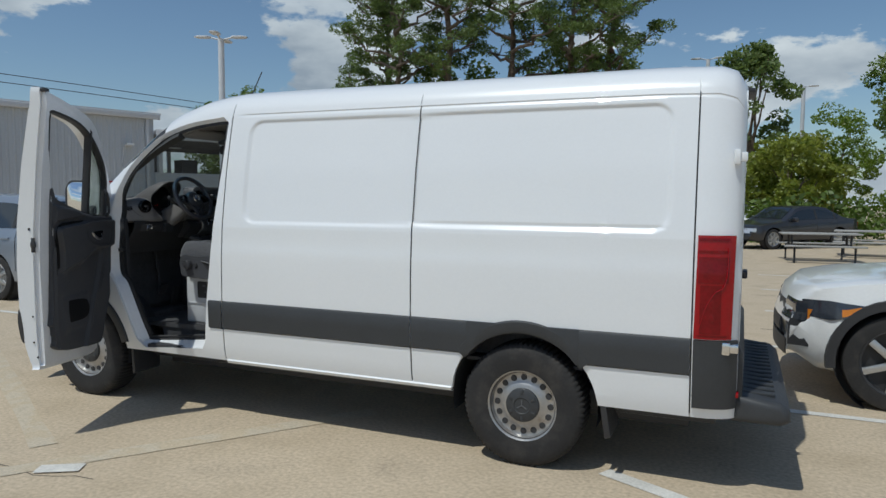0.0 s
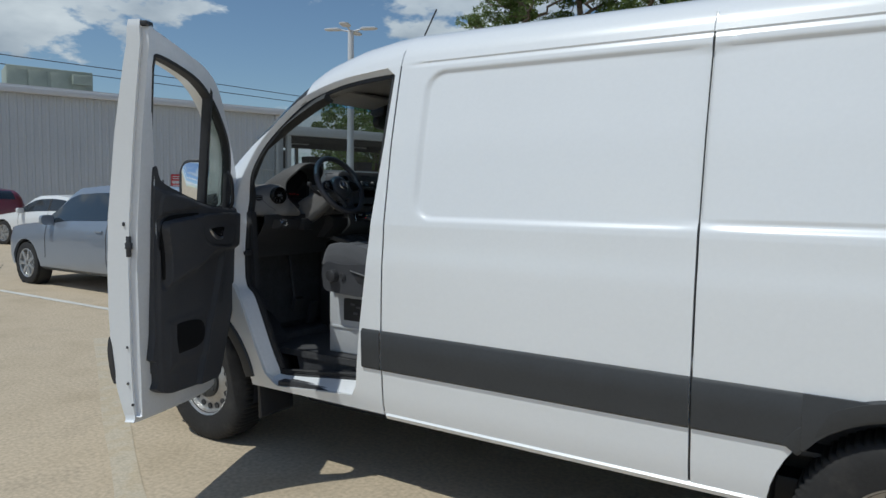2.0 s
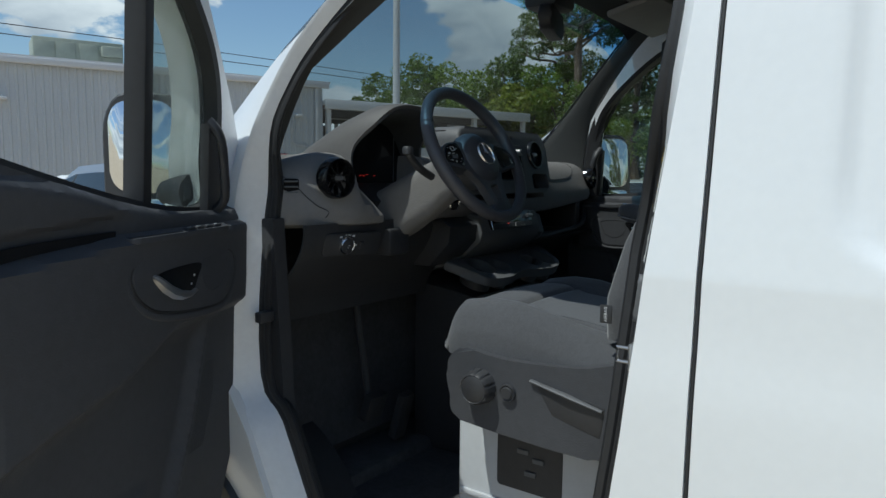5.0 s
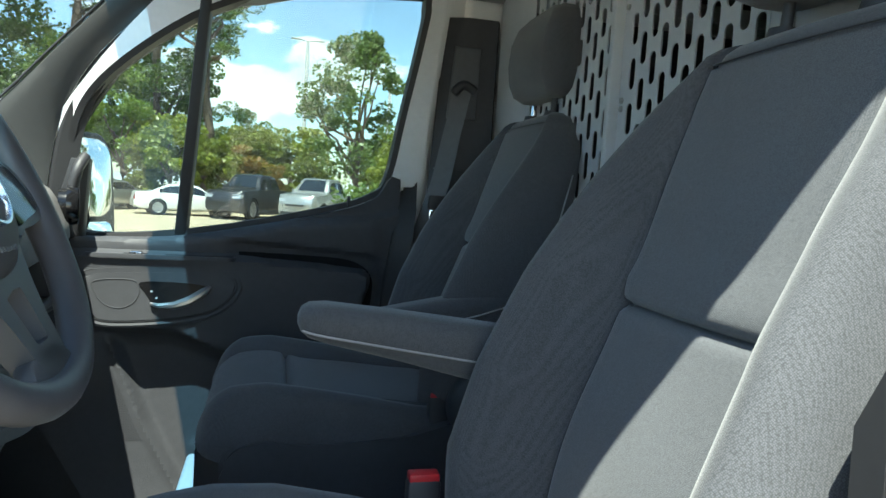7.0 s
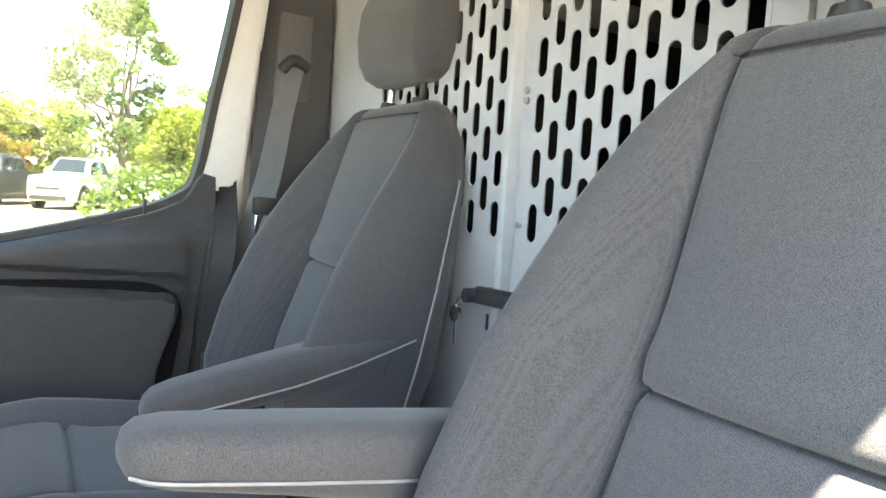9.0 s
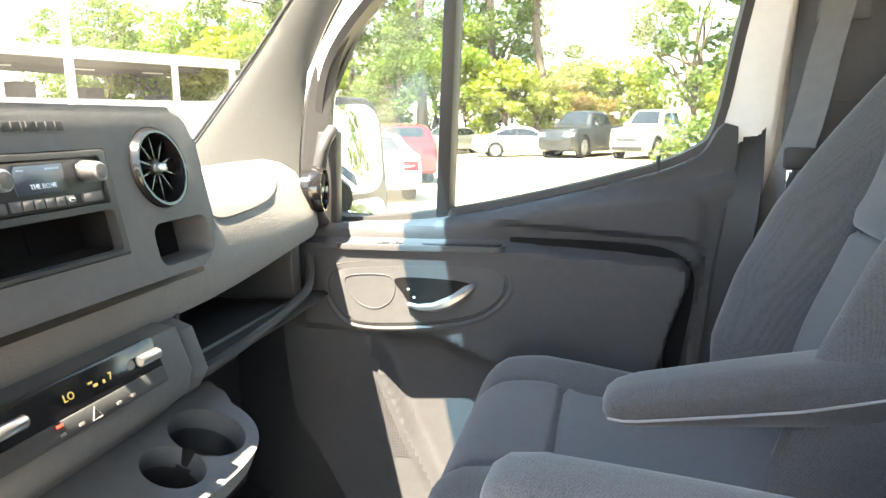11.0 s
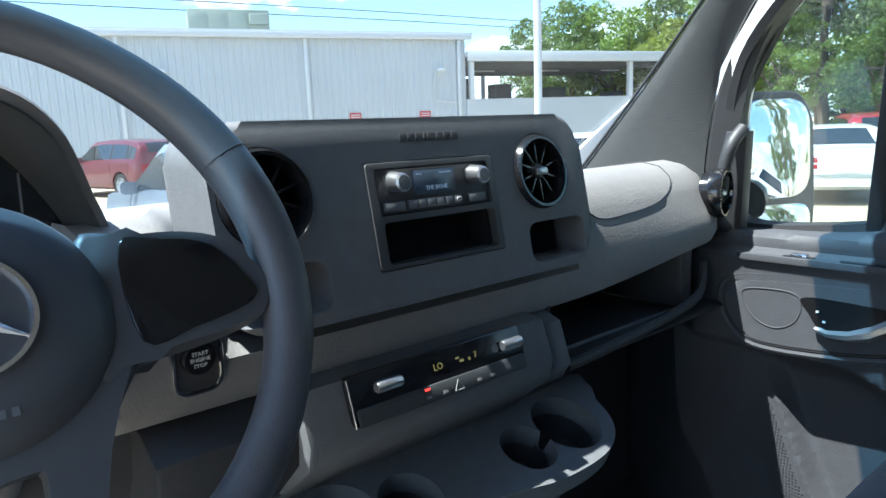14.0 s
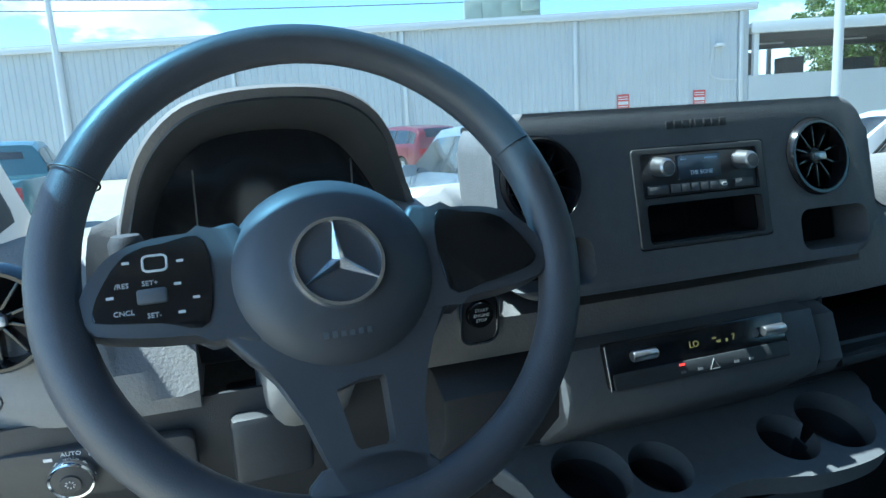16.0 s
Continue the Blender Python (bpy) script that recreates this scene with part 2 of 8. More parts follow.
def part(name, bm, mat, parent=None, label="", smooth=38):
    ob = new(name, finish(bm, name, mat, smooth) if isinstance(bm, bmesh.types.BMesh) else bm)
    if parent:
        ob.parent = parent
        # geometry is given in the thing's own frame
    if label:
        ob["label"] = label
    return ob


def merge(*bms):
    out = bmesh.new()
    for b in bms:
        me = bpy.data.meshes.new("tmp")
        b.to_mesh(me)
        b.free()
        out.from_mesh(me)
        bpy.data.meshes.remove(me)
    return out


def moved(bm, m):
    bmesh.ops.transform(bm, matrix=m, verts=bm.verts)
    if m.determinant() < 0:
        bmesh.ops.reverse_faces(bm, faces=bm.faces)
    return bm


def box(x0, x1, y0, y1, z0, z1, bevel=0.0, seg=2):
    bm = bmesh.new()
    bmesh.ops.create_cube(bm, size=1)
    bmesh.ops.transform(bm, matrix=Matrix.Translation(((x0 + x1) / 2, (y0 + y1) / 2, (z0 + z1) / 2)) @ Matrix.Diagonal((x1 - x0, y1 - y0, z1 - z0, 1)), verts=bm.verts)
    if bevel:
        bmesh.ops.bevel(bm, geom=bm.edges[:], offset=bevel, segments=seg, profile=0.5, affect="EDGES")
    return bm


def loft(rings, closed=True, caps=True):
    """Skin between rings of equal length."""
    bm = bmesh.new()
    vs = [[bm.verts.new(p) for p in r] for r in rings]
    n = len(rings[0])
    for a, b in zip(vs, vs[1:]):
        for i in range(n if closed else n - 1):
            j = (i + 1) % n
            bm.faces.new((a[i], a[j], b[j], b[i]))
    if caps and closed:
        bm.faces.new(vs[0][::-1])
        bm.faces.new(vs[-1])
    return bm


def prism(poly, axis, a, b, bevel=0.0, seg=2):
    """A 2D outline drawn out along an axis from a to b. Outline: (x, z) for y, (y, z) for x, (x, y) for z."""
    def at(p, v):
        return {"y": (p[0], v, p[1]), "x": (v, p[0], p[1]), "z": (p[0], p[1], v)}[axis]
    bm = loft([[at(p, a) for p in poly], [at(p, b) for p in poly]])
    if bevel:
        rim = [e for e in bm.edges if len({round(({"y": v.co.y, "x": v.co.x, "z": v.co.z}[axis]), 6) for v in e.verts}) == 1]
        bmesh.ops.bevel(bm, geom=rim, offset=bevel, segments=seg, profile=0.5, affect="EDGES")
    return bm


def lathe(profile, seg=32, axis="y", at=(0, 0, 0)):
    """Profile of (radius, height) turned about an axis."""
    rings = []
    for k in range(seg):
        a = 2 * math.pi * k / seg
        ring = []
        for r, h in profile:
            c, s = r * math.cos(a), r * math.sin(a)
            ring.append({"y": (c + at[0], h + at[1], s + at[2]), "x": (h + at[0], c + at[1], s + at[2]), "z": (c + at[0], s + at[1], h + at[2])}[axis])
        rings.append(ring)
    bm = bmesh.new()
    vs = [[bm.verts.new(p) for p in r] for r in rings]
    for k in range(seg):
        a, b = vs[k], vs[(k + 1) % seg]
        for i in range(len(profile) - 1):
            bm.faces.new((a[i], a[i + 1], b[i + 1], b[i]))
    bmesh.ops.remove_doubles(bm, verts=bm.verts, dist=1e-5)
    return bm


def tube(points, radius, seg=10, flat=1.0, ends=True, closed=False, up=(0, 0, 1)):
    """A round bar along points; radius may be a list; flat squeezes it along up."""
    pts = [Vector(p) for p in points]
    n = len(pts)
    rad = radius if isinstance(radius, (list, tuple)) else [radius] * n
    rings = []
    for i, p in enumerate(pts):
        a = pts[(i - 1) % n] if closed or i else p
        b = pts[(i + 1) % n] if closed or i < n - 1 else p
        d = (b - a).normalized()
        side = d.cross(Vector(up))
        if side.length < 1e-3:
            side = d.cross(Vector((1, 0, 0)))
        side.normalize()
        top = side.cross(d)
        rings.append([p + rad[i] * (math.cos(2 * math.pi * k / seg) * side + flat * math.sin(2 * math.pi * k / seg) * top) for k in range(seg)])
    if closed:
        rings.append(rings[0])
    bm = loft(rings, caps=ends and not closed)
    if closed:
        bmesh.ops.remove_doubles(bm, verts=bm.verts, dist=1e-5)
    return bm


def curve(points, n=6, closed=False):
    """Catmull-Rom points through the given ones."""
    p = [Vector(q) for q in points]
    out = []
    m = len(p)
    for i in range(m if closed else m - 1):
        a, b = p[(i - 1) % m] if closed or i else p[0], p[i]
        c, d = p[(i + 1) % m], p[(i + 2) % m] if closed or i < m - 2 else p[-1]
        for k in range(n):
            t = k / n
            out.append(0.5 * ((2 * b) + (c - a) * t + (2 * a - 5 * b + 4 * c - d) * t * t + (3 * b - a - 3 * c + d) * t ** 3))
    if not closed:
        out.append(p[-1])
    return out


def round_rect(w, h, r, n=5, cx=0.0, cy=0.0):
    out = []
    for sx, sy, a0 in ((1, 1, 0), (-1, 1, 90), (-1, -1, 180), (1, -1, 270)):
        for k in range(n + 1):
            a = radians(a0 + 90 * k / n)
            out.append((cx + sx * (w / 2 - r) + r * math.cos(a), cy + sy * (h / 2 - r) + r * math.sin(a)))
    return out


def subtract(bm, cutters):
    """bm less the closed cutters."""
    def temp(b):
        me = bpy.data.meshes.new("tmp")
        bmesh.ops.recalc_face_normals(b, faces=b.faces)
        b.to_mesh(me)
        b.free()
        return new("tmp", me)
    base = temp(bm)
    tools = [temp(c) for c in cutters]
    for c in tools:
        m = base.modifiers.new("cut", "BOOLEAN")
        m.operation, m.object, m.solver = "DIFFERENCE", c, "EXACT"
    bpy.context.view_layer.update()
    me = bpy.data.meshes.new_from_object(base.evaluated_get(bpy.context.evaluated_depsgraph_get()))
    out = bmesh.new()
    out.from_mesh(me)
    for o in (base, *tools):
        d = o.data
        bpy.data.objects.remove(o)
        bpy.data.meshes.remove(d)
    bpy.data.meshes.remove(me)
    return out


def lerp(table, x):
    """Straight lines through a table of (x, y)."""
    if x <= table[0][0]:
        return table[0][1]
    for (a, u), (b, v) in zip(table, table[1:]):
        if x <= b:
            return u + (v - u) * (x - a) / (b - a)
    return table[-1][1]


def step(a, b, x):
    t = min(1.0, max(0.0, (x - a) / (b - a)))
    return t * t * (3 - 2 * t)


def inside(poly, x, y):
    hit = False
    for (a, b), (c, d) in zip(poly, poly[1:] + poly[:1]):
        if (b > y) != (d > y) and x < (c - a) * (y - b) / (d - b) + a:
            hit = not hit
    return hit


def field(us, vs, place, keep=None):
    """A sheet over two parameters; place(u, v) gives the point."""
    bm = bmesh.new()
    g = [[bm.verts.new(place(u, v)) for v in vs] for u in us]
    for i in range(len(us) - 1):
        for j in range(len(vs) - 1):
            if keep is None or keep((us[i] + us[i + 1]) / 2, (vs[j] + vs[j + 1]) / 2):
                bm.faces.new((g[i][j], g[i + 1][j], g[i + 1][j + 1], g[i][j + 1]))
    loose = [v for v in bm.verts if not v.link_faces]
    bmesh.ops.delete(bm, geom=loose, context="VERTS")
    return bm


def span(a, b, n):
    return [a + (b - a) * i / n for i in range(n + 1)]


def thick(bm, t):
    """Gives a sheet a thickness t along its normals."""
    bmesh.ops.recalc_face_normals(bm, faces=bm.faces)
    bm.normal_update()
    old, rim = bm.faces[:], [e for e in bm.edges if e.is_boundary]
    twin = {v: bm.verts.new(v.co - v.normal * t) for v in bm.verts[:]}
    for f in old:
        bm.faces.new([twin[v] for v in reversed(f.verts)])
    for e in rim:
        a, b = e.verts
        bm.faces.new((a, b, twin[b], twin[a]))
    return bm


def writing(text, size, m, mat, parent, name="lettering", depth=0.0004):
    """Built-in font letters as a mesh part at pose m (text runs along local x, faces local z)."""
    cu = bpy.data.curves.new("tmp", "FONT")
    cu.body, cu.size, cu.extrude, cu.align_x, cu.align_y = text, size, depth, "CENTER", "CENTER"
    cu.resolution_u = 2
    ob = new("tmp", cu)
    bpy.context.view_layer.update()
    me = bpy.data.meshes.new_from_object(ob.evaluated_get(bpy.context.evaluated_depsgraph_get()))
    bpy.data.objects.remove(ob)
    bpy.data.curves.remove(cu)
    me.transform(m)
    me.materials.clear()
    me.materials.append(mat)
    o = new(name, me)
    o.parent = parent
    return o


# ---- the van ----
# forward is -x, its driver's side lies in the plane y = 0, the wheels stand on z = 0
CY = 1.01                                                   # middle line
van = thing("cargo_van", "white panel van with grey side band and open driver door", "van")

SIDE_Y = [(0.43, 0.045), (0.5, 0.028), (0.66, 0.014), (0.87, 0.006), (1.1, 0.007), (1.22, 0.010), (1.30, 0.018), (1.40, 0.022),
          (1.46, 0.030), (1.8, 0.078), (2.1, 0.138), (2.2, 0.160), (2.26, 0.182)]
SIDE_Z = [0.43, 0.455, 0.50, 0.56, 0.62, 0.66, 0.72, 0.79, 0.86, 0.90, 0.96, 1.02, 1.09, 1.16, 1.20, 1.23, 1.26, 1.29, 1.33, 1.37, 1.395] \
    + span(1.40, 1.48, 10) + span(1.52, 2.04, 10) + span(2.06, 2.22, 20) + [2.24, 2.26]
ROOF = [(0.205, 2.292), (0.235, 2.328), (0.275, 2.358), (0.33, 2.382), (0.42, 2.402), (0.56, 2.418), (0.76, 2.430), (0.90, 2.435), (1.01, 2.436)]
TOP = [(-0.98, 0.86), (-0.93, 1.0), (-0.8, 1.17), (-0.6, 1.27), (-0.3, 1.38), (-0.16, 1.46), (-0.025, 1.60), (0.16, 1.785), (0.37, 1.985), (0.61, 2.165),
       (0.75, 2.255), (0.87, 2.325), (1.10, 2.395), (1.3, 2.425), (1.44, 2.436), (4.4, 2.420), (4.75, 2.405), (4.84, 2.375), (4.90, 2.29)]


def recess(x, z):
    """Depth of the pressed panels and seams of the side."""
    d = 0.0
    for x0, x1, z0, z1 in ((1.60, 2.99, 1.425, 2.165), (2.90, 4.50, 1.425, 2.165)):
        r = 0.11
        qx, qz = abs(x - (x0 + x1) / 2) - (x1 - x0) / 2 + r, abs(z - (z0 + z1) / 2) - (z1 - z0) / 2 + r
        dist = math.hypot(max(qx, 0), max(qz, 0)) + min(max(qx, qz), 0) - r
        d = max(d, 0.014 * (1 - step(-0.026, 0.0, dist)))
    if 2.95 < x < 4.47 and 1.448 < z < 1.466:
        d += 0.004
    if 2.195 < z < 2.212 and x > 1.46:
        d += 0.006
    for s in (1.437, 2.944, 4.622):
        if abs(x - s) < 0.0035:
            d += 0.011
    return d


def skin(x, k):
    """Point k of the left half section at station x."""
    side = k < len(SIDE_Z)
    z = SIDE_Z[k] if side else ROOF[k - len(SIDE_Z)][1]
    y = lerp(SIDE_Y, z) if side else ROOF[k - len(SIDE_Z)][0]
    if side and x > 1.5:
        y += recess(x, z)
    elif side and abs(x - 1.437) < 0.0035:
        y += 0.011
    ztop = lerp(TOP, x)
    zk = 0.90 + 0.42 * step(-0.35, 0.1, x)
    if ztop < 2.436 and z > zk:
        z = zk + (z - zk) * (ztop - zk) / (2.436 - zk)
    if x < 0.4:                                             # the nose narrows
        y = y + (1 - y / CY) * (0.10 * step(0.3, -0.7, x) + 0.16 * step(-0.6, -0.99, x))
    if x > 4.66:                                            # rounded rear corners
        t = min(1.0, (x - 4.66) / 0.24)
        y = y + (1 - y / CY) * 0.13 * (1 - math.sqrt(max(0, 1 - t * t)))
    w = step(1.15, 0.65, x)
    return (x - 0.06 * w * (1 - ((y - CY) / 0.95) ** 2), y, z)


STATIONS = sorted(set([-0.98, -0.96, -0.93, -0.88, -0.8, -0.7, -0.6, -0.45, -0.3, -0.2, -0.12, -0.05, 0.02, 0.1, 0.19, 0.28, 0.36, 0.42, 0.48, 0.56, 0.64, 0.71,
                       0.78, 0.84, 0.9, 1.0, 1.11, 1.2, 1.3, 1.38, 1.4325, 1.434, 1.440, 1.4415, 1.48, 1.54, 2.3, 2.6, 2.86, 2.939, 2.941, 2.947, 2.949, 3.02, 3.2, 3.5, 3.8, 4.1, 4.3,
                       4.6175, 4.619, 4.625, 4.6265, 4.66, 4.70, 4.74, 4.78, 4.81, 4.84, 4.865, 4.885, 4.90] + span(1.585, 1.76, 14) + span(1.85, 2.3, 4) + span(4.37, 4.52, 14)))
NK = len(SIDE_Z) + len(ROOF)
W0, W1 = -0.05, 0.78                                        # windscreen stations
GLASS_K = len(SIDE_Z) - 6                                   # the section point where the glass meets the pillar


def whole(x):
    half = [skin(x, k) for k in range(NK)]
    return half + [(p[0], 2 * CY - p[1], p[2]) for p in half[-2::-1]]


def build_body():
    bm = bmesh.new()
    rings = [[bm.verts.new(p) for p in whole(x)] for x in STATIONS]
    lo, hi = GLASS_K, 2 * NK - 2 - GLASS_K
    for a, b, xa, xb in zip(rings, rings[1:], STATIONS, STATIONS[1:]):
        for i in range(len(a) - 1):
            if xa >= W0 - 1e-6 and xb <= W1 + 1e-6 and lo <= i < hi:
                continue
            bm.faces.new((a[i], a[i + 1], b[i + 1], b[i]))
    for r in (rings[0], rings[-1]):
        bm.faces.new(r)
    bmesh.ops.triangulate(bm, faces=[f for f in bm.faces if len(f.verts) > 4])
    return thick(bm, 0.028)


LIP = [(0.314, 1.04), (0.314, 1.45), (0.345, 1.62), (0.42, 1.765), (0.515, 1.89), (0.70, 2.045), (0.84, 2.115), (1.06, 2.172), (1.35, 2.198), (1.405, 2.155), (1.392, 1.8), (1.362, 1.5), (1.33, 1.14),
       (1.30, 0.9), (1.262, 0.56), (1.23, 0.50), (0.66, 0.455), (0.575, 0.52), (0.49, 0.72), (0.40, 0.92)]
LIP_R = [(0.325, 1.04), (0.330, 1.48), (0.36, 1.62), (0.425, 1.765), (0.55, 1.955), (0.70, 2.085), (0.84, 2.140), (1.06, 2.182), (1.35, 2.206), (1.405, 2.165), (1.392, 1.8), (1.362, 1.5), (1.33, 1.14),
         (1.30, 0.9), (1.262, 0.56), (1.23, 0.50), (0.67, 0.455), (0.605, 0.52), (0.52, 0.72), (0.40, 0.92)]   # the passenger's opening as seen from within
WHEEL_R, AXLE_F, AXLE_R = 0.378, 0.0, 3.672
arch_f = lathe([(0.0, -0.2), (0.46, -0.2), (0.46, 2.3), (0.0, 2.3)], 48, "y", (AXLE_F, 0, 0.40))
arch_r = lathe([(0.0, -0.2), (0.455, -0.2), (0.455, 2.3), (0.0, 2.3)], 48, "y", (AXLE_R, 0, 0.385))
door_l = prism(LIP, "y", -0.3, 0.42)
door_r = prism(LIP_R, "y", 2 * CY - 0.42, 2 * CY + 0.3)
part("body_shell", subtract(build_body(), [arch_f, arch_r, door_l, door_r]), WHITE, van, "glossy white pressed steel body", smooth=32)

# windscreen: the part of the skin between the pillars, and its tinted top
def screen_sheet(x0, x1):
    bm = bmesh.new()
    xs = [x for x in STATIONS if x0 - 1e-6 <= x <= x1 + 1e-6]
    lo, hi = GLASS_K, 2 * NK - 2 - GLASS_K
    g = [[bm.verts.new(p) for p in whole(x)[lo:hi + 1]] for x in xs]
    for a, b in zip(g, g[1:]):
        for i in range(len(a) - 1):
            bm.faces.new((a[i], a[i + 1], b[i + 1], b[i]))
    bmesh.ops.translate(bm, vec=(0.006, 0, -0.008), verts=bm.verts)
    return bm


glass_front = part("windscreen", screen_sheet(W0, 0.56), WIND, van, "curved laminated glass")
glass_front.visible_shadow = False
part("tint_band", screen_sheet(0.56, 0.64), TINTB, glass_front, "blue-tinted top of the windscreen")
part("black_border", screen_sheet(0.64, W1), SEAL, glass_front, "black enamel border of the glass")

# jambs of the two door openings: white channel from lip to the rubber seal
def shrink(poly, d):
    cx, cz = sum(p[0] for p in poly) / len(poly), sum(p[1] for p in poly) / len(poly)
    out = []
    n = len(poly)
    for i, p in enumerate(poly):
        a, b = Vector(poly[i - 1]), Vector(poly[(i + 1) % n])
        t = (b - a).normalized()
        nrm = Vector((-t.y, t.x))
        if nrm.dot(Vector((cx, cz)) - Vector(p)) < 0:
            nrm = -nrm
        out.append((p[0] + nrm.x * d, p[1] + nrm.y * d))
    return out


def lip_y(z):
    return lerp(SIDE_Y, min(z, 2.2))


def jamb_ring(d, depth, lip=LIP):
    out = []
    tight = shrink(lip, 1.0)
    inset = []                                              # the channel is shallow round the window and along the roof
    for (a, b), (p, q) in zip(lip, tight):
        k = d * (1 - 0.4 * step(1.5, 1.72, b))
        inset.append((a + (p - a) * k, b + (q - b) * k))
    inner = [tuple(v)[:2] for v in curve([(a, b, 0) for a, b in inset], 4, True)]
    for (x, z), (x0, z0) in zip(inner, [tuple(v)[:2] for v in curve([(a, b, 0) for a, b in lip], 4, True)]):
        k = 0.5 + 0.5 * step(0.5, 1.1, x0) * step(1.9, 1.6, z0)
        k *= 1.0 - 0.68 * step(1.50, 1.72, z0)
        out.append((x, lip_y(z0) + 0.014 + (depth - 0.014) * k, z))
    return out


def mirror_y(bm):
    return moved(bm, Matrix.Translation((0, 2 * CY, 0)) @ Matrix.Diagonal((1, -1, 1, 1)))


for right in (False, True):
    lp = LIP_R if right else LIP
    if right:
        j = loft([jamb_ring(-0.002, 0.026, lp), jamb_ring(0.004, 0.034, lp), jamb_ring(0.012, 0.06, lp), jamb_ring(0.052, 0.145, lp), jamb_ring(0.060, 0.165, lp)], caps=False)
        s = tube(jamb_ring(0.064, 0.170, lp), 0.017, 8, closed=True, up=(0, 1, 0))
        s2 = loft([jamb_ring(0.060, 0.165, lp), jamb_ring(0.070, 0.21, lp), jamb_ring(0.03, 0.235, lp)], caps=False)
    else:                                                   # a broad double-lipped rubber on the driver's side
        j = loft([jamb_ring(-0.002, 0.026, lp), jamb_ring(0.004, 0.034, lp), jamb_ring(0.010, 0.050, lp), jamb_ring(0.030, 0.110, lp), jamb_ring(0.040, 0.150, lp)], caps=False)
        s = thick(loft([jamb_ring(d, y, lp) for d, y in ((0.036, 0.152), (0.041, 0.144), (0.050, 0.142), (0.054, 0.148), (0.058, 0.149), (0.062, 0.143), (0.073, 0.141), (0.079, 0.148), (0.079, 0.162), (0.072, 0.172))], caps=False), 0.003)
        s2 = loft([jamb_ring(0.074, 0.168, lp), jamb_ring(0.068, 0.195, lp), jamb_ring(0.03, 0.22, lp)], caps=False)
    if right:
        j, s, s2 = mirror_y(j), mirror_y(s), mirror_y(s2)
    jo = part("door_jamb", thick(j, 0.004), JAMB, van, "white painted door jamb")
    part("door_seal", s, SEAL, jo, "black rubber door seal")
    part("inner_trim", thick(s2, 0.004), SEAL, jo)

# grey band, arch flares, sills
def band_profile(z0, z1, x0, x1, proud=0.012):
    xs = span(x0, x1, max(2, int((x1 - x0) / 0.15)))
    prof = [(0.0, z0 - 0.004), (-proud, z0 + 0.008), (-proud, (z0 + z1) / 2), (-proud, z1 - 0.012), (0.0, z1 + 0.004)]
    return loft([[(x, lerp(SIDE_Y, z) + dy, z) for dy, z in prof] for x in xs], closed=False)


for x0, x1 in ((1.315, 1.432), (1.442, 2.939), (2.949, 3.335), (4.0, 4.617)):
    part("side_band", thick(band_profile(0.668, 0.866, x0, x1), 0.003), BAND, van, "matt grey plastic side band")


def flare(ax, a0, a1, ra, rb, zc):
    rings = []
    for k in range(33):
        a = radians(a0 + (a1 - a0) * k / 32)
        rings.append([(ax + r * math.cos(a), lerp(SIDE_Y, max(0.44, zc + r * math.sin(a))) + dy, zc + r * math.sin(a))
                      for r, dy in ((ra, 0.16), (ra, -0.012), (ra + 0.012, -0.018), (rb - 0.01, -0.014), (rb, 0.002), (rb, 0.05))])
    return loft(rings)


part("wheel_arch_flare", flare(AXLE_R, 36, 144, 0.435, 0.512, 0.385), BAND, van)
part("wheel_arch_flare", flare(AXLE_F, 10, 184, 0.43, 0.50, 0.40), BAND, van)
for ax, zc in ((AXLE_F, 0.40), (AXLE_R, 0.385)):            # dark wheel houses
    for y0, y1 in ((0.06, 0.40), (1.62, 1.96)):
        rings = [[(ax + r * math.cos(radians(a)), y, zc + r * math.sin(radians(a))) for r, y in ((0.452, y0), (0.45, y1), (0.0, y1))] for a in span(-12, 192, 24)]
        part("wheel_house", loft(rings, closed=False), BLACK, van)
part("sill", thick(field(span(1.45, 3.215, 8), [0, 1, 2, 3], lambda x, v: (x, [0.052, 0.034, 0.046, 0.10][int(v)], [0.452, 0.432, 0.412, 0.405][int(v)])), 0.004), WHITE, van)
part("underbody", merge(box(-0.75, 4.75, 0.28, 1.74, 0.33, 0.46, 0.02), box(0.5, 4.6, 0.45, 0.62, 0.24, 0.36, 0.02), box(3.45, 3.9, 0.5, 1.5, 0.26, 0.42, 0.05)), BLACK, van, "dark frame under the floor")
part("rear_axle", merge(tube([(AXLE_R, 0.2, 0.37), (AXLE_R, 1.82, 0.37)], 0.05, 12), lathe([(0, -0.13), (0.1, -0.12), (0.15, 0), (0.1, 0.12), (0, 0.13)], 20, "y", (AXLE_R, CY, 0.36))), BLACK, van)
part("mudflap", merge(prism([(4.10, 0.68), (4.13, 0.68), (4.20, 0.25), (4.165, 0.235)], "y", 0.05, 0.34, 0.004)), BLACK, van, "black rubber mudflap")
part("mudflap", merge(prism([(0.455, 0.62), (0.475, 0.60), (0.505, 0.24), (0.478, 0.22)], "y", 0.07, 0.33, 0.004)), BLACK, van, "black rubber mudflap")


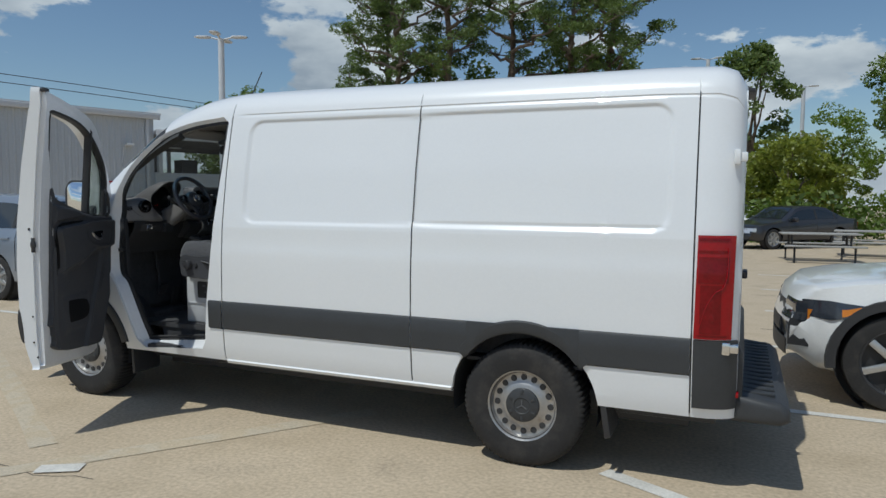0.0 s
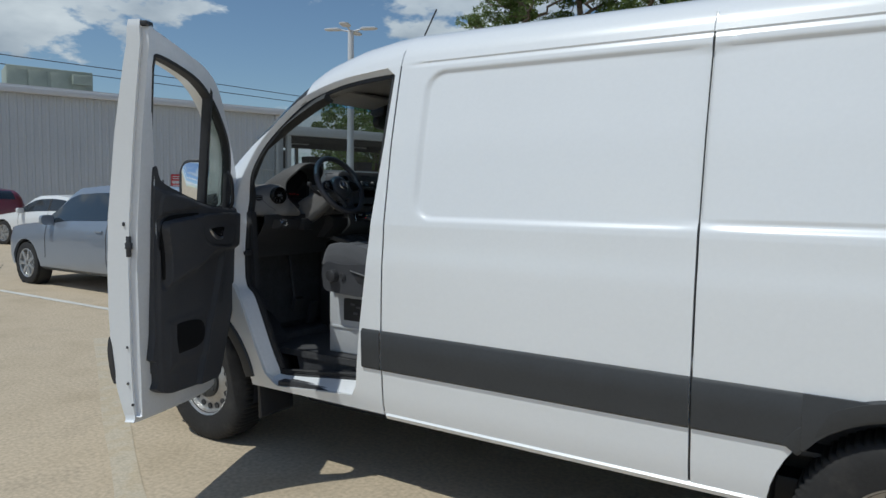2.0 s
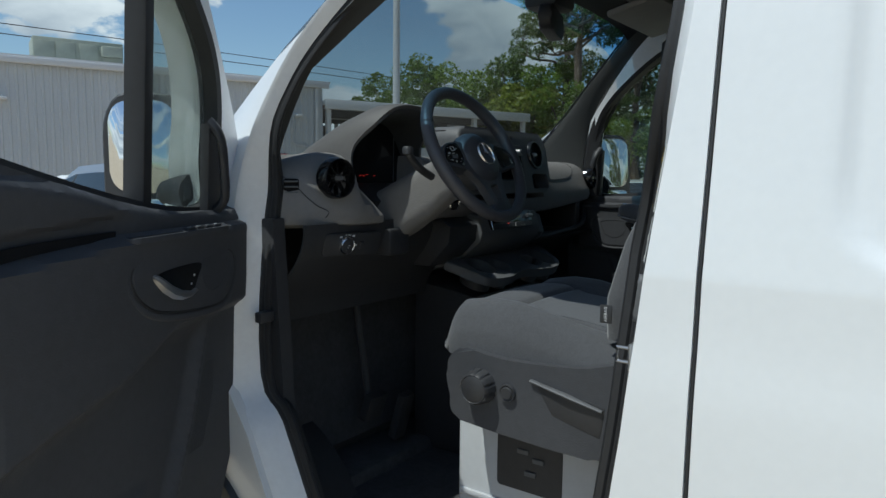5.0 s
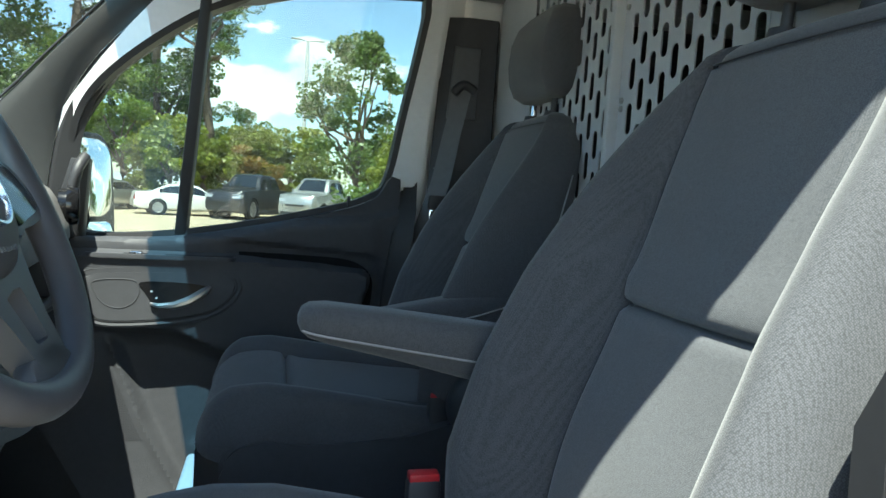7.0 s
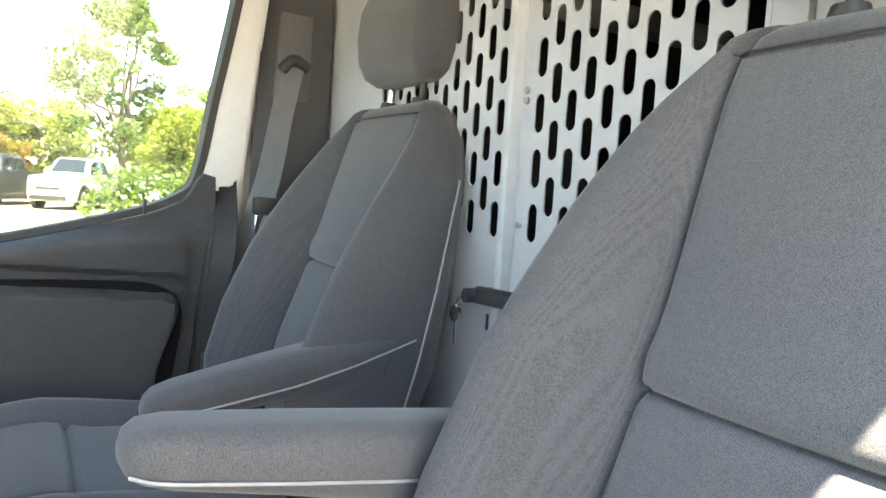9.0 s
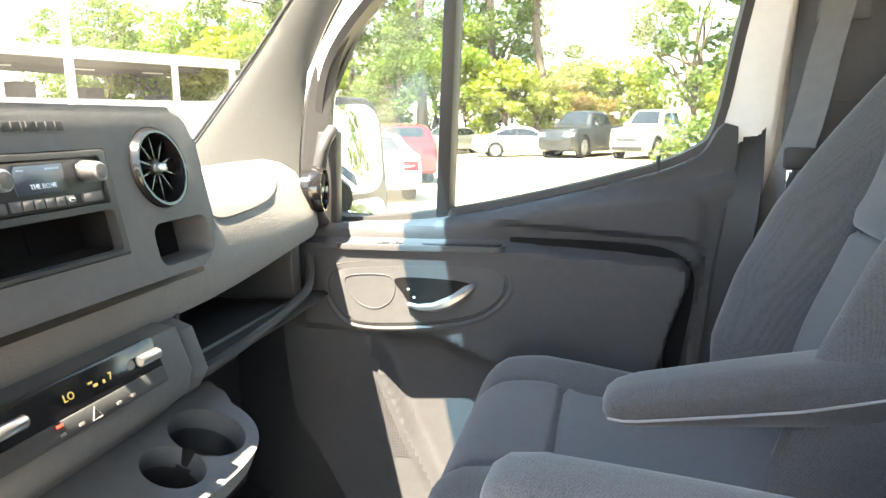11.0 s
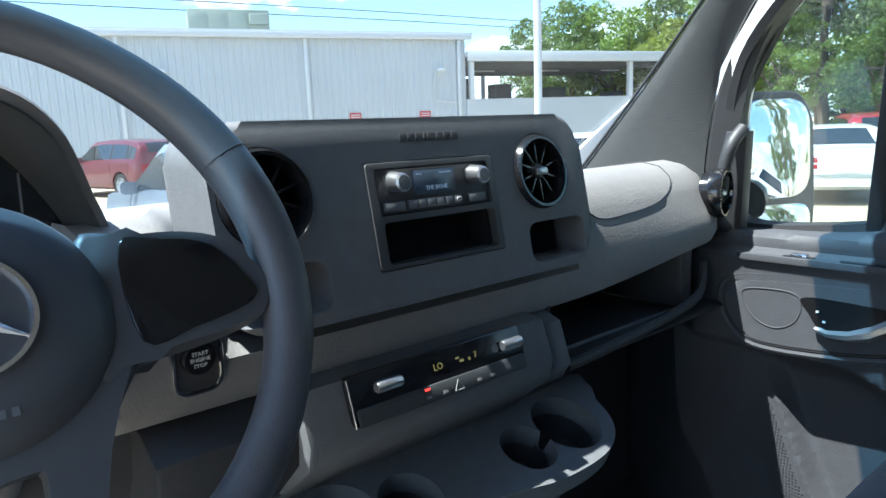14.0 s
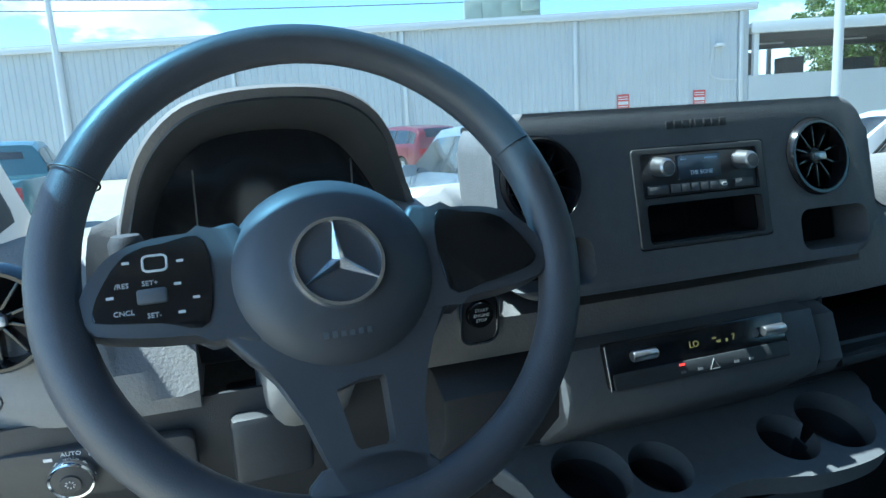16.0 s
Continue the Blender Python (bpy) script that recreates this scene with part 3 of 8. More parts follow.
def wheel(x, y, outward=-1, cap=True):
    """A steel van wheel; the tyre's outer face at y."""
    w, r = 0.235, WHEEL_R
    root = new("wheel")
    root.parent = van
    prof = [(0.20, 0.022), (0.215, 0.004), (0.24, 0.0), (0.30, -0.004), (0.345, 0.002), (0.366, 0.014), (r - 0.003, 0.03), (r, 0.05), (r, w - 0.05), (r - 0.003, w - 0.03), (0.34, w), (0.24, w), (0.21, w - 0.02)]
    t = lathe([(a, b * -outward + y) for a, b in prof], 216, "y", (x, 0, r - 0.006))
    for v in t.verts:                                       # tread blocks cut into the shoulder
        d = Vector((v.co.x - x, 0, v.co.z - (r - 0.006)))
        if d.length > 0.362 and int(round((math.atan2(d.z, d.x) + math.pi) / (2 * math.pi) * 216)) % 3 == 0:
            d = d * (1 - 0.009 / d.length)
            v.co.x, v.co.z = x + d.x, r - 0.006 + d.z
    part("tyre", t, RUBBER, root, "worn black tyre with tread blocks")
    rim_prof = [(0.214, 0.020), (0.222, 0.010), (0.216, 0.004), (0.206, 0.010), (0.200, 0.030), (0.192, 0.048), (0.180, 0.052), (0.150, 0.050), (0.128, 0.040), (0.118, 0.034), (0.0, 0.034)]
    rim = lathe([(a, b * -outward + y) for a, b in rim_prof], 64, "y", (x, 0, r - 0.006))
    part("rim", rim, STEEL, root, "silver steel rim with round holes, lightly rusted")
    for k in range(16):
        a = 2 * math.pi * k / 16
        part("rim_hole", lathe([(0.0, -0.004), (0.0175, -0.004), (0.0195, 0.004)], 16, "y", (x + 0.166 * math.cos(a), y - outward * 0.048, r - 0.006 + 0.166 * math.sin(a))), BLACK, root)
    capm = lathe([(a, b * -outward + y) for a, b in ((0.104, 0.036), (0.102, 0.018), (0.085, 0.010), (0.05, 0.006), (0.046, 0.010), (0.0, 0.010))], 40, "y", (x, 0, r - 0.006))
    ribs = [moved(box(-0.009, 0.009, -0.004, 0.004, 0.066, 0.094, 0.002), Matrix.Translation((x, y - outward * 0.010, r - 0.006)) @ Matrix.Rotation(2 * math.pi * k / 6, 4, "Y")) for k in range(6)]
    part("hub_cap", merge(capm, *ribs), BAND, root, "dark grey plastic hub cap")
    bad = [moved(box(-0.003, 0.003, -0.002, 0.002, 0.0, 0.036), Matrix.Translation((x, y - outward * 0.0085, r - 0.006)) @ Matrix.Rotation(2 * math.pi * k / 3, 4, "Y")) for k in range(3)]
    part("cap_badge", merge(*bad), SOFT, root)
    return root


wheel(AXLE_R, 0.035)
wheel(AXLE_F, 0.055)
wheel(AXLE_R, 2 * CY - 0.035, 1)
wheel(AXLE_F, 2 * CY - 0.055, 1)

# tail: lamp, bumper, step, door furniture
def rear_y(x, z):
    return skin(x, 0)[1] - lerp(SIDE_Y, 0.43) + lerp(SIDE_Y, z)


def corner_strip(x0, x1, z0, z1, proud, n=12, lean=0.0):
    xs = span(x0, x1, n)
    zs = span(z0, z1, 8)
    return field(xs, zs, lambda x, z: (x + lean * (z - z0), rear_y(x + lean * (z - z0), z) - proud, z))


for flip in (False, True):
    def side(b):
        return mirror_y(b) if flip else b
    lamp = part("tail_lamp", side(thick(corner_strip(4.632, 4.855, 0.872, 1.425, 0.016, lean=0.02), 0.012)), RED, van, "red tail lamp with darker lower lens")
    part("inner_lens", side(thick(corner_strip(4.665, 4.79, 0.90, 1.16, 0.0195), 0.003)), REDDARK, lamp, "dark red lens")
    part("bumper_corner", side(thick(merge(corner_strip(4.632, 4.895, 0.49, 0.865, 0.016)), 0.016)), BAND, van, "grey plastic bumper corner")
    part("rear_hinge", side(merge(box(4.835, 4.875, 0.085, 0.12, 1.80, 1.88, 0.008), box(4.86, 4.915, 0.10, 0.15, 1.815, 1.865, 0.008))), WHITE, van, "white rear door hinge")
    part("rear_hinge", side(merge(box(4.80, 4.85, 0.015, 0.06, 0.79, 0.86, 0.008), box(4.83, 4.90, 0.03, 0.09, 0.80, 0.85, 0.008))), CHROME, van)
    part("rear_door", side(prism(round_rect(0.70, 1.50, 0.12, 6, CY - 0.375, 1.48), "x", 4.888, 4.905, 0.006)), WHITE, van, "white rear door leaf")
    for z0_, z1_ in ((1.17, 1.31), (1.33, 1.345), (1.395, 1.41), (0.885, 0.893)):
        part("lens_step", side(thick(corner_strip(4.650, 4.83, z0_, z1_, 0.0185, lean=0.02), 0.002)), REDDARK, lamp)
    guide = [(4.665, 0.93), (4.70, 1.04), (4.75, 1.12), (4.80, 1.15), (4.82, 1.22), (4.825, 1.36)]
    part("light_guide", side(tube([(p.x, rear_y(p.x, p.z) - 0.021, p.z) for p in curve([(a_, 0, b_) for a_, b_ in guide], 6)], 0.0035, 6)), RED, lamp)
    for zz in (0.985, 1.06):
        part("lamp_bowl", side(lathe([(0.0, 0.0), (0.028, 0.004), (0.036, 0.014)], 24, "y", (4.725, rear_y(4.725, zz) - 0.0215, zz))), REDDARK, lamp)
    part("reflector", side(box(4.86, 4.91, 0.10, 0.19, 0.545, 0.575, 0.005)), RED, van)
part("bumper_step", merge(prism([(4.80, 0.40), (5.16, 0.40), (5.22, 0.43), (5.215, 0.49), (5.16, 0.53), (4.86, 0.56)], "y", 0.13, 1.89, 0.045, 5),
                          *[box(4.92, 5.13, y, y + 0.05, 0.532, 0.553, 0.004) for y in span(0.24, 1.72, 14)]), BAND, van, "grey ribbed rear step bumper")
part("rear_bumper", prism([(4.84, 0.45), (4.93, 0.46), (4.935, 0.78), (4.88, 0.85), (4.84, 0.85)], "y", 0.14, 1.88, 0.02), BAND, van)
part("brake_lamp_spoiler", merge(prism([(4.80, 2.33), (4.95, 2.30), (4.955, 2.275), (4.80, 2.28)], "y", 0.82, 1.2, 0.01)), BLACK, van)
part("rear_door_handle", box(4.905, 4.945, 1.02, 1.18, 1.10, 1.15, 0.01), BLACK, van)
part("roof_aerial", merge(tube([(1.23, 0.62, 2.41), (1.25, 0.62, 2.43)], 0.022, 10), tube([(1.235, 0.62, 2.42), (1.34, 0.62, 2.60)], 0.0045, 6)), BLACK, van, "thin black roof aerial")
def draw_in(ob):
    """The tail behind the last shut line is short and upright."""
    for v in ob.data.vertices:
        if v.co.x > 4.63:
            v.co.x = 4.63 + (v.co.x - 4.63) * 0.84


for ob in van.children_recursive:
    if ob.name.split(".")[0] in ("body_shell", "tail_lamp", "inner_lens", "bumper_corner", "rear_hinge", "rear_door", "lamp_bowl", "light_guide", "lens_step", "reflector", "bumper_step", "rear_bumper", "brake_lamp_spoiler", "rear_door_handle"):
        draw_in(ob)
# front: bumper, grille, headlamps
part("front_bumper", thick(field(span(0.12, 1.90, 20), span(0.36, 0.86, 6), lambda y, z: (-0.985 - 0.05 * (1 - ((y - CY) / 0.9) ** 2) + 0.10 * step(0.55, 0.9, abs(y - CY)) ** 2, y, z)), 0.03), BAND, van, "grey plastic front bumper")
part("grille", merge(*[box(-1.03, -0.97, 0.52, 1.50, z, z + 0.03, 0.006) for z in (0.90, 0.95, 1.0)]), BLACK, van)
for y in (0.30, 1.72):
    part("headlamp", prism(round_rect(0.26, 0.20, 0.06, 4, y, 0.98), "x", -0.99, -0.90, 0.02), SIDEG, van)
for gx in (1.437, 2.944, 4.622):                            # dark shut lines of the side panels
    for right in (False, True):
        gap = tube([(gx, lerp(SIDE_Y, z) + 0.004, z) for z in span(0.45, 2.20, 24)], 0.0030, 6)
        part("panel_gap", mirror_y(gap) if right else gap, SEAL, van)
for sgn in (-1, 1):                                         # band pieces that run into the rear arch
    for right in (False, True):
        poly = [(AXLE_R + sgn * dx, z) for dx, z in ((0.345, 0.664), (0.329, 0.664), (0.300, 0.705), (0.262, 0.740), (0.215, 0.772), (0.160, 0.796), (0.120, 0.808), (0.120, 0.870), (0.345, 0.870))]
        pc = prism(poly, "y", -0.006, 0.03, 0.003)
        part("side_band", mirror_y(pc) if right else pc, BAND, van)


# ---- the van's front doors ----
HINGE = (0.33, 0.025)
OPEN = 65.0
DOOR = [(-0.02, 1.03), (-0.03, 1.49), (0.075, 1.76), (0.32, 2.08), (0.50, 2.195), (0.76, 2.250), (1.04, 2.292), (1.085, 2.290), (1.082, 2.15), (1.052, 1.64), (1.04, 1.2), (1.036, 0.9),
        (1.034, 0.62), (1.03, 0.50), (0.99, 0.472), (0.36, 0.435), (0.30, 0.50), (0.205, 0.71), (0.08, 0.93)]
WINDOW = [(0.125, 1.468), (0.40, 1.480), (0.77, 1.562), (0.905, 1.612), (0.945, 1.665), (0.972, 1.83), (1.005, 2.04), (1.012, 2.13), (0.975, 2.165), (0.66, 2.130), (0.46, 2.06), (0.29, 1.945), (0.175, 1.83), (0.130, 1.72), (0.12, 1.58)]


def smooth_poly(poly, n=4):
    return [tuple(v)[:2] for v in curve([(a, b, 0) for a, b in poly], n, True)]


def slant(bm, base=0.0):
    """Lean the upper door inwards as the body's side does."""
    for v in bm.verts:
        v.co.y += max(0.0, lerp(SIDE_Y, min(v.co.z, 2.2)) - 0.008) + base
    return bm


def trim_depth(x, z):
    """How far the inner trim stands off the door's inner sheet: sill, arm pad with a groove behind it, speaker panel and scoop."""
    sill = lerp([(0.0, 1.46), (0.32, 1.478), (0.45, 1.495), (0.57, 1.525), (0.83, 1.56), (0.9, 1.58)], x)
    under = lerp([(0.0, 1.238), (0.15, 1.233), (0.31, 1.228), (0.405, 1.188), (0.46, 1.165), (0.65, 1.13), (0.85, 1.08)], x)
    top = lerp([(0.0, 1.432), (0.48, 1.428), (0.77, 1.406)], x)
    d = 0.020 + 0.024 * step(sill + 0.006, sill - 0.014, z)
    # soft crease that sweeps round the rear end of the upper panel
    qx, qz = max(0.0, x - 0.79), max(0.0, z - (1.465 + 0.05 * max(0.0, x - 0.3)))
    d += 0.010 * step(0.060, 0.040, math.hypot(qx, qz)) * step(sill + 0.01, sill - 0.03, z)
    # the pad, with a rounded upper rear corner
    px, pz = x - (0.735 + 0.05 * step(1.20, 1.42, z)), z - (top - 0.040)
    out = math.hypot(max(px, 0.0), max(pz, 0.0)) - 0.040 if px > 0 or pz > 0 else -0.04
    low = step(under - 0.016, under + 0.014, z)
    d += 0.042 * step(0.006, -0.006, out) * low * step(-0.03, 0.03, x)
    # groove above and behind the pad
    d -= 0.022 * step(0.002, 0.010, out) * step(0.050, 0.036, out) * low * step(0.40, 0.50, x)
    # below the pad: recessed scoop behind a flat speaker panel
    line = lerp([(0.55, 0.46), (0.90, 0.285), (0.98, 0.245), (1.15, 0.180), (1.22, 0.150)], z)
    below = step(under, under - 0.05, z)
    d -= 0.030 * below * step(line - 0.004, line + 0.022, x) * step(0.80, 0.62, x)
    d += 0.006 * below * step(line + 0.003, line - 0.006, x) * step(line - 0.018, line - 0.008, x)
    d += 0.012 * step(0.93, 0.90, z) * step(0.34, 0.40, x) * step(0.80, 0.74, x) * step(0.66, 0.70, z)
    return d


def build_door(right):
    """One front door in its closed place, with the trim on its inner side; the driver's is then swung open."""
    root = new("front_door_passenger" if right else "front_door_driver")
    root.parent = van
    if right:
        m = Matrix.Translation((HINGE[0], 2 * CY - HINGE[1], 0)) @ Matrix.Diagonal((1, -1, 1, 1))
    else:
        m = Matrix.Translation((0.205, 0.098, 0)) @ Matrix.Rotation(-radians(OPEN), 4, "Z") @ Matrix.Translation((0, -0.04, 0)) @ Matrix.Diagonal((1, 0.7, 1, 1))
    root["label"] = "closed white door with dark moulded trim" if right else "open white door with black moulded trim"

    shift = m @ Matrix.Translation((0.078, 0, 0))           # trim and fittings are drawn from 0.078 m behind the hinge

    def put(name, bm, mat, label="", at=None):
        return part(name, moved(bm, at or m), mat, root, label)

    shell = subtract(prism(smooth_poly(DOOR), "y", 0.0, 0.050), [prism(smooth_poly(WINDOW), "y", -0.2, 0.3)])
    bulge = [(0.43, 0.0), (0.50, -0.020), (0.62, -0.058), (0.80, -0.088), (1.0, -0.098), (1.45, -0.098), (1.8, -0.080), (2.1, -0.055), (2.30, -0.030)]

    def swell(bm, lim=0.014):
        """The driver's door is full-bodied: its outer sheet bows outwards."""
        for v in bm.verts:
            if not right and v.co.y < lim:
                v.co.y += lerp(bulge, v.co.z)
        return bm
    if not right:
        for zc in span(0.45, 2.27, 24):
            bmesh.ops.bisect_plane(shell, geom=shell.verts[:] + shell.edges[:] + shell.faces[:], plane_co=(0, 0, zc), plane_no=(0, 0, 1))
    put("door_shell", slant(swell(shell)), WHITE, "white painted steel door")
    inner = subtract(prism(smooth_poly([(x * 0.965 + 0.018, 1.3 + (z - 1.3) * 0.975) for x, z in DOOR]), "y", 0.044, 0.095, 0.01, 2), [prism(smooth_poly(WINDOW), "y", -0.2, 0.3)])
    put("inner_frame", slant(inner), JAMB, "white inner door frame")
    out = smooth_poly(WINDOW)
    rings = []
    for grow, y in ((0.003, 0.03), (-0.010, 0.03), (-0.011, 0.096), (0.004, 0.100), (0.006, 0.092)):
        cx, cz = 0.55, 1.78
        sh = shrink(out, -grow)
        rings.append([(x, y + max(0.0, lerp(SIDE_Y, min(z, 2.2)) - 0.008), z) for x, z in sh])
    put("window_surround", thick(loft(rings, caps=False), 0.003), SEAL, "black rubber window surround")
    pane = out if right else [(0.125, 1.470), (0.38, 1.478), (0.435, 2.04), (0.29, 1.945), (0.175, 1.83), (0.130, 1.72), (0.12, 1.58)]   # the driver's main pane is wound down
    g = loft([[(x, 0.045, z) for x, z in pane], [(x, 0.050, z) for x, z in pane]])
    put("window_pane", slant(g), SIDEG, "clear side glass").visible_shadow = False
    post = prism([(0.376, 1.46), (0.406, 1.46), (0.463, 2.10), (0.434, 2.08)], "y", 0.03, 0.10, 0.006)
    put("window_post", slant(post), SEAL, "black upright between the panes")

    # inner trim sheet
    poly = [(-0.04, 1.06), (-0.045, 1.45), (0.04, 1.462), (0.32, 1.476), (0.69, 1.556), (0.82, 1.602), (0.862, 1.660), (0.892, 1.662), (0.890, 1.45), (0.878, 1.14), (0.87, 0.9), (0.862, 0.60), (0.30, 0.52), (0.225, 0.56), (0.13, 0.73), (0.02, 0.93)]
    sheet = field(span(-0.05, 0.895, 108), span(0.49, 1.67, 132), lambda x, z: (x, 0.112 + max(0.0, lerp(SIDE_Y, z) - 0.008) + trim_depth(x, z), z),
                  keep=lambda x, z: inside(poly, x, z))
    edge = [v for v in sheet.verts if v.is_boundary]
    sm = smooth_poly(poly, 40)
    for v in edge:
        p = min(sm, key=lambda q: (q[0] - v.co.x) ** 2 + (q[1] - v.co.z) ** 2)
        if math.hypot(p[0] - v.co.x, p[1] - v.co.z) < 0.03:
            v.co.x, v.co.z = p
    skirt = bmesh.ops.extrude_edge_only(sheet, edges=[e for e in sheet.edges if e.is_boundary])
    for v in [q for q in skirt["geom"] if isinstance(q, bmesh.types.BMVert)]:
        v.co.y = 0.085 + max(0.0, lerp(SIDE_Y, v.co.z) - 0.008)
    put("trim_panel", sheet, DOORP, "dark grey moulded trim panel" if right else "black moulded trim panel", shift)

    def on_trim(name, bm, mat, label=""):
        return part(name, moved(bm, shift), mat, root, label)

    Y = 0.224
    ring_line = [(0.090, 1.335), (0.108, 1.370), (0.20, 1.382), (0.36, 1.388), (0.445, 1.383), (0.468, 1.355), (0.44, 1.312), (0.38, 1.282), (0.26, 1.264), (0.15, 1.262), (0.108, 1.290)]
    rp = smooth_poly(ring_line, 6)
    on_trim("handle_recess", prism(rp, "y", 0.18, Y - 0.002, 0.005, 3), DOORP, "moulded plate round the door pull")
    on_trim("recess_rim", tube([(x, Y - 0.006, z) for x, z in shrink(rp, -0.003)], 0.0035, 6, closed=True, up=(0, 1, 0)), SEAL)
    on_trim("recess_lip", tube([(x, Y - 0.010, z) for x, z in shrink(rp, -0.013)], 0.008, 8, closed=True, up=(0, 1, 0)), DOORP)
    dish = smooth_poly([(0.125, 1.345), (0.14, 1.362), (0.215, 1.365), (0.235, 1.345), (0.225, 1.310), (0.19, 1.292), (0.15, 1.305)], 5)
    on_trim("grip_dish", tube([(x, Y - 0.0018, z) for x, z in dish], 0.0013, 6, closed=True, up=(0, 1, 0)), DOORP)
    well = smooth_poly([(0.236, 1.358), (0.30, 1.362), (0.385, 1.356), (0.40, 1.340), (0.36, 1.312), (0.305, 1.300), (0.272, 1.302), (0.25, 1.330)], 5)
    on_trim("handle_well", prism(well, "y", Y - 0.008, Y - 0.0008), PIANO)
    lever = loft([[(x, Y + d, z - h), (x, Y + d + 0.010, z - h * 0.4), (x, Y + d + 0.010, z + h * 0.4), (x, Y + d, z + h)] for x, z, h, d in
                  ((0.262, 1.305, 0.004, -0.002), (0.285, 1.300, 0.007, 0.004), (0.32, 1.303, 0.010, 0.008), (0.355, 1.315, 0.014, 0.008), (0.385, 1.334, 0.015, 0.005), (0.402, 1.347, 0.009, 0.0), (0.408, 1.351, 0.003, -0.004))])
    on_trim("door_pull", lever, KNOB, "silvery grey pull lever")
    for x, z in ((0.262, 1.335), (0.274, 1.318)):
        on_trim("lock_mark", box(x, x + 0.005, Y - 0.0006, Y + 0.0002, z, z + 0.004), MARK)
    zt = 1.4305
    on_trim("switch_plate", prism(round_rect(0.36, 0.050, 0.022, 5, 0.285, 0.206), "z", zt - 0.012, zt, 0.002), DOORP, "window switch plate")
    on_trim("armrest_slot", prism(round_rect(0.165, 0.030, 0.010, 3, 0.375, 0.207), "z", zt - 0.004, zt + 0.001), PIANO)
    if right:
        on_trim("switch_well", box(0.195, 0.250, 0.196, 0.220, zt - 0.002, zt + 0.001, 0.001), PIANO)
        on_trim("window_switch", box(0.208, 0.238, 0.199, 0.217, zt - 0.001, zt + 0.006, 0.003), CHROME, "small chrome window switch")
    else:
        for k in range(4):
            on_trim("window_switch", box(0.135 + 0.036 * k, 0.163 + 0.036 * k, 0.196, 0.216, zt - 0.001, zt + 0.006, 0.003), BLACK, "black window switch")
            on_trim("switch_mark", box(0.143 + 0.036 * k, 0.155 + 0.036 * k, 0.2035, 0.2065, zt + 0.0055, zt + 0.0066), MARK)
    on_trim("sill_pin", tube([(0.755, 0.135, 1.575), (0.757, 0.135, 1.607)], 0.0045, 8), BLACK)
    on_trim("trim_plug", lathe([(0.0, 0.0), (0.014, 0.0), (0.0145, -0.003)], 20, "y", (0.865, 0.168, 1.60)), SOFT)
    # grab handle on the front edge of the window
    gx = 0.0 if right else 0.035
    on_trim("grab_base", slant(prism([(0.03 + gx, 1.45), (0.085 + gx, 1.45), (0.105 + gx, 1.66), (0.06 + gx, 1.66), (0.03 + gx, 1.56)], "y", 0.10, 0.135, 0.008)), BLACK)
    on_trim("grab_handle", tube(curve([(0.055 + gx, 0.15, 1.46), (0.058 + gx, 0.195, 1.49), (0.068 + gx, 0.205, 1.56), (0.082 + gx, 0.205, 1.63), (0.092 + gx, 0.175, 1.665)], 5), 0.0135, 10), BLACK, "black upright grab handle")
    for z in (1.485, 1.595):
        on_trim("screw_cap", lathe([(0.0, 0.004), (0.009, 0.004), (0.0105, 0.0)], 16, "y", ((0.046 if z < 1.5 else 0.06) + gx, 0.138, z)), PIANO)
    # speaker grille and pocket
    pts = [(lerp([(0.90, 0.285), (0.98, 0.245), (1.15, 0.180)], 0.93 + 0.0068 * j) - 0.030 - 0.0062 * i - 0.0031 * (j % 2), 0.93 + 0.0068 * j) for i in range(10) for j in range(28) if 0.6 * j + i < 24 and i < 12 - abs(j - 8) * 0.28]
    on_trim("speaker_grille", merge(*[box(x, x + 0.0034, 0.110 + trim_depth(x, z), 0.113 + trim_depth(x, z), z, z + 0.0034) for x, z in pts]), BLACK)
    yp = 0.114 + trim_depth(0.58, 0.80)
    # no real opening: a black plate stands for the pocket's shaded inside
    on_trim("door_pocket", prism(smooth_poly([(0.40, 0.75), (0.42, 0.868), (0.74, 0.880), (0.765, 0.76), (0.60, 0.735)], 5), "y", yp - 0.01, yp + 0.004, 0.003), CAVITY, "flat black plate for the shaded pocket opening")
    # black strip along the arm pad's groove: its shade put into colour
    groove = curve([(0.47, 0, 1.438), (0.60, 0, 1.434), (0.72, 0, 1.427), (0.775, 0, 1.412), (0.803, 0, 1.385), (0.806, 0, 1.34), (0.797, 0, 1.27), (0.785, 0, 1.19), (0.778, 0, 1.13)], 5)
    rows = []
    for k, p in enumerate(groove):
        q = groove[min(k + 1, len(groove) - 1)] - groove[max(k - 1, 0)]
        nrm = Vector((-q.z, 0, q.x)).normalized() * lerp([(0, 0.006), (10, 0.010), (16, 0.016), (22, 0.024), (40, 0.026)], k)
        rows.append([(p.x - nrm.x, 0.117 + max(0.0, lerp(SIDE_Y, p.z) - 0.008) + 0.040, p.z - nrm.z), (p.x, 0.117 + max(0.0, lerp(SIDE_Y, p.z) - 0.008) + 0.040, p.z), (p.x + nrm.x, 0.117 + max(0.0, lerp(SIDE_Y, p.z) - 0.008) + 0.042, p.z + nrm.z)])
    on_trim("pad_groove", thick(loft(rows, closed=False), 0.004), CAVITY, "strip coloured black for the shade in the arm pad groove")
    # outer side: mirror, band cap, handle
    m_out = shift if right else Matrix.Translation((0.205, 0.098, 0)) @ Matrix.Rotation(-radians(OPEN), 4, "Z") @ Matrix.Translation((0.078, -0.04, 0))

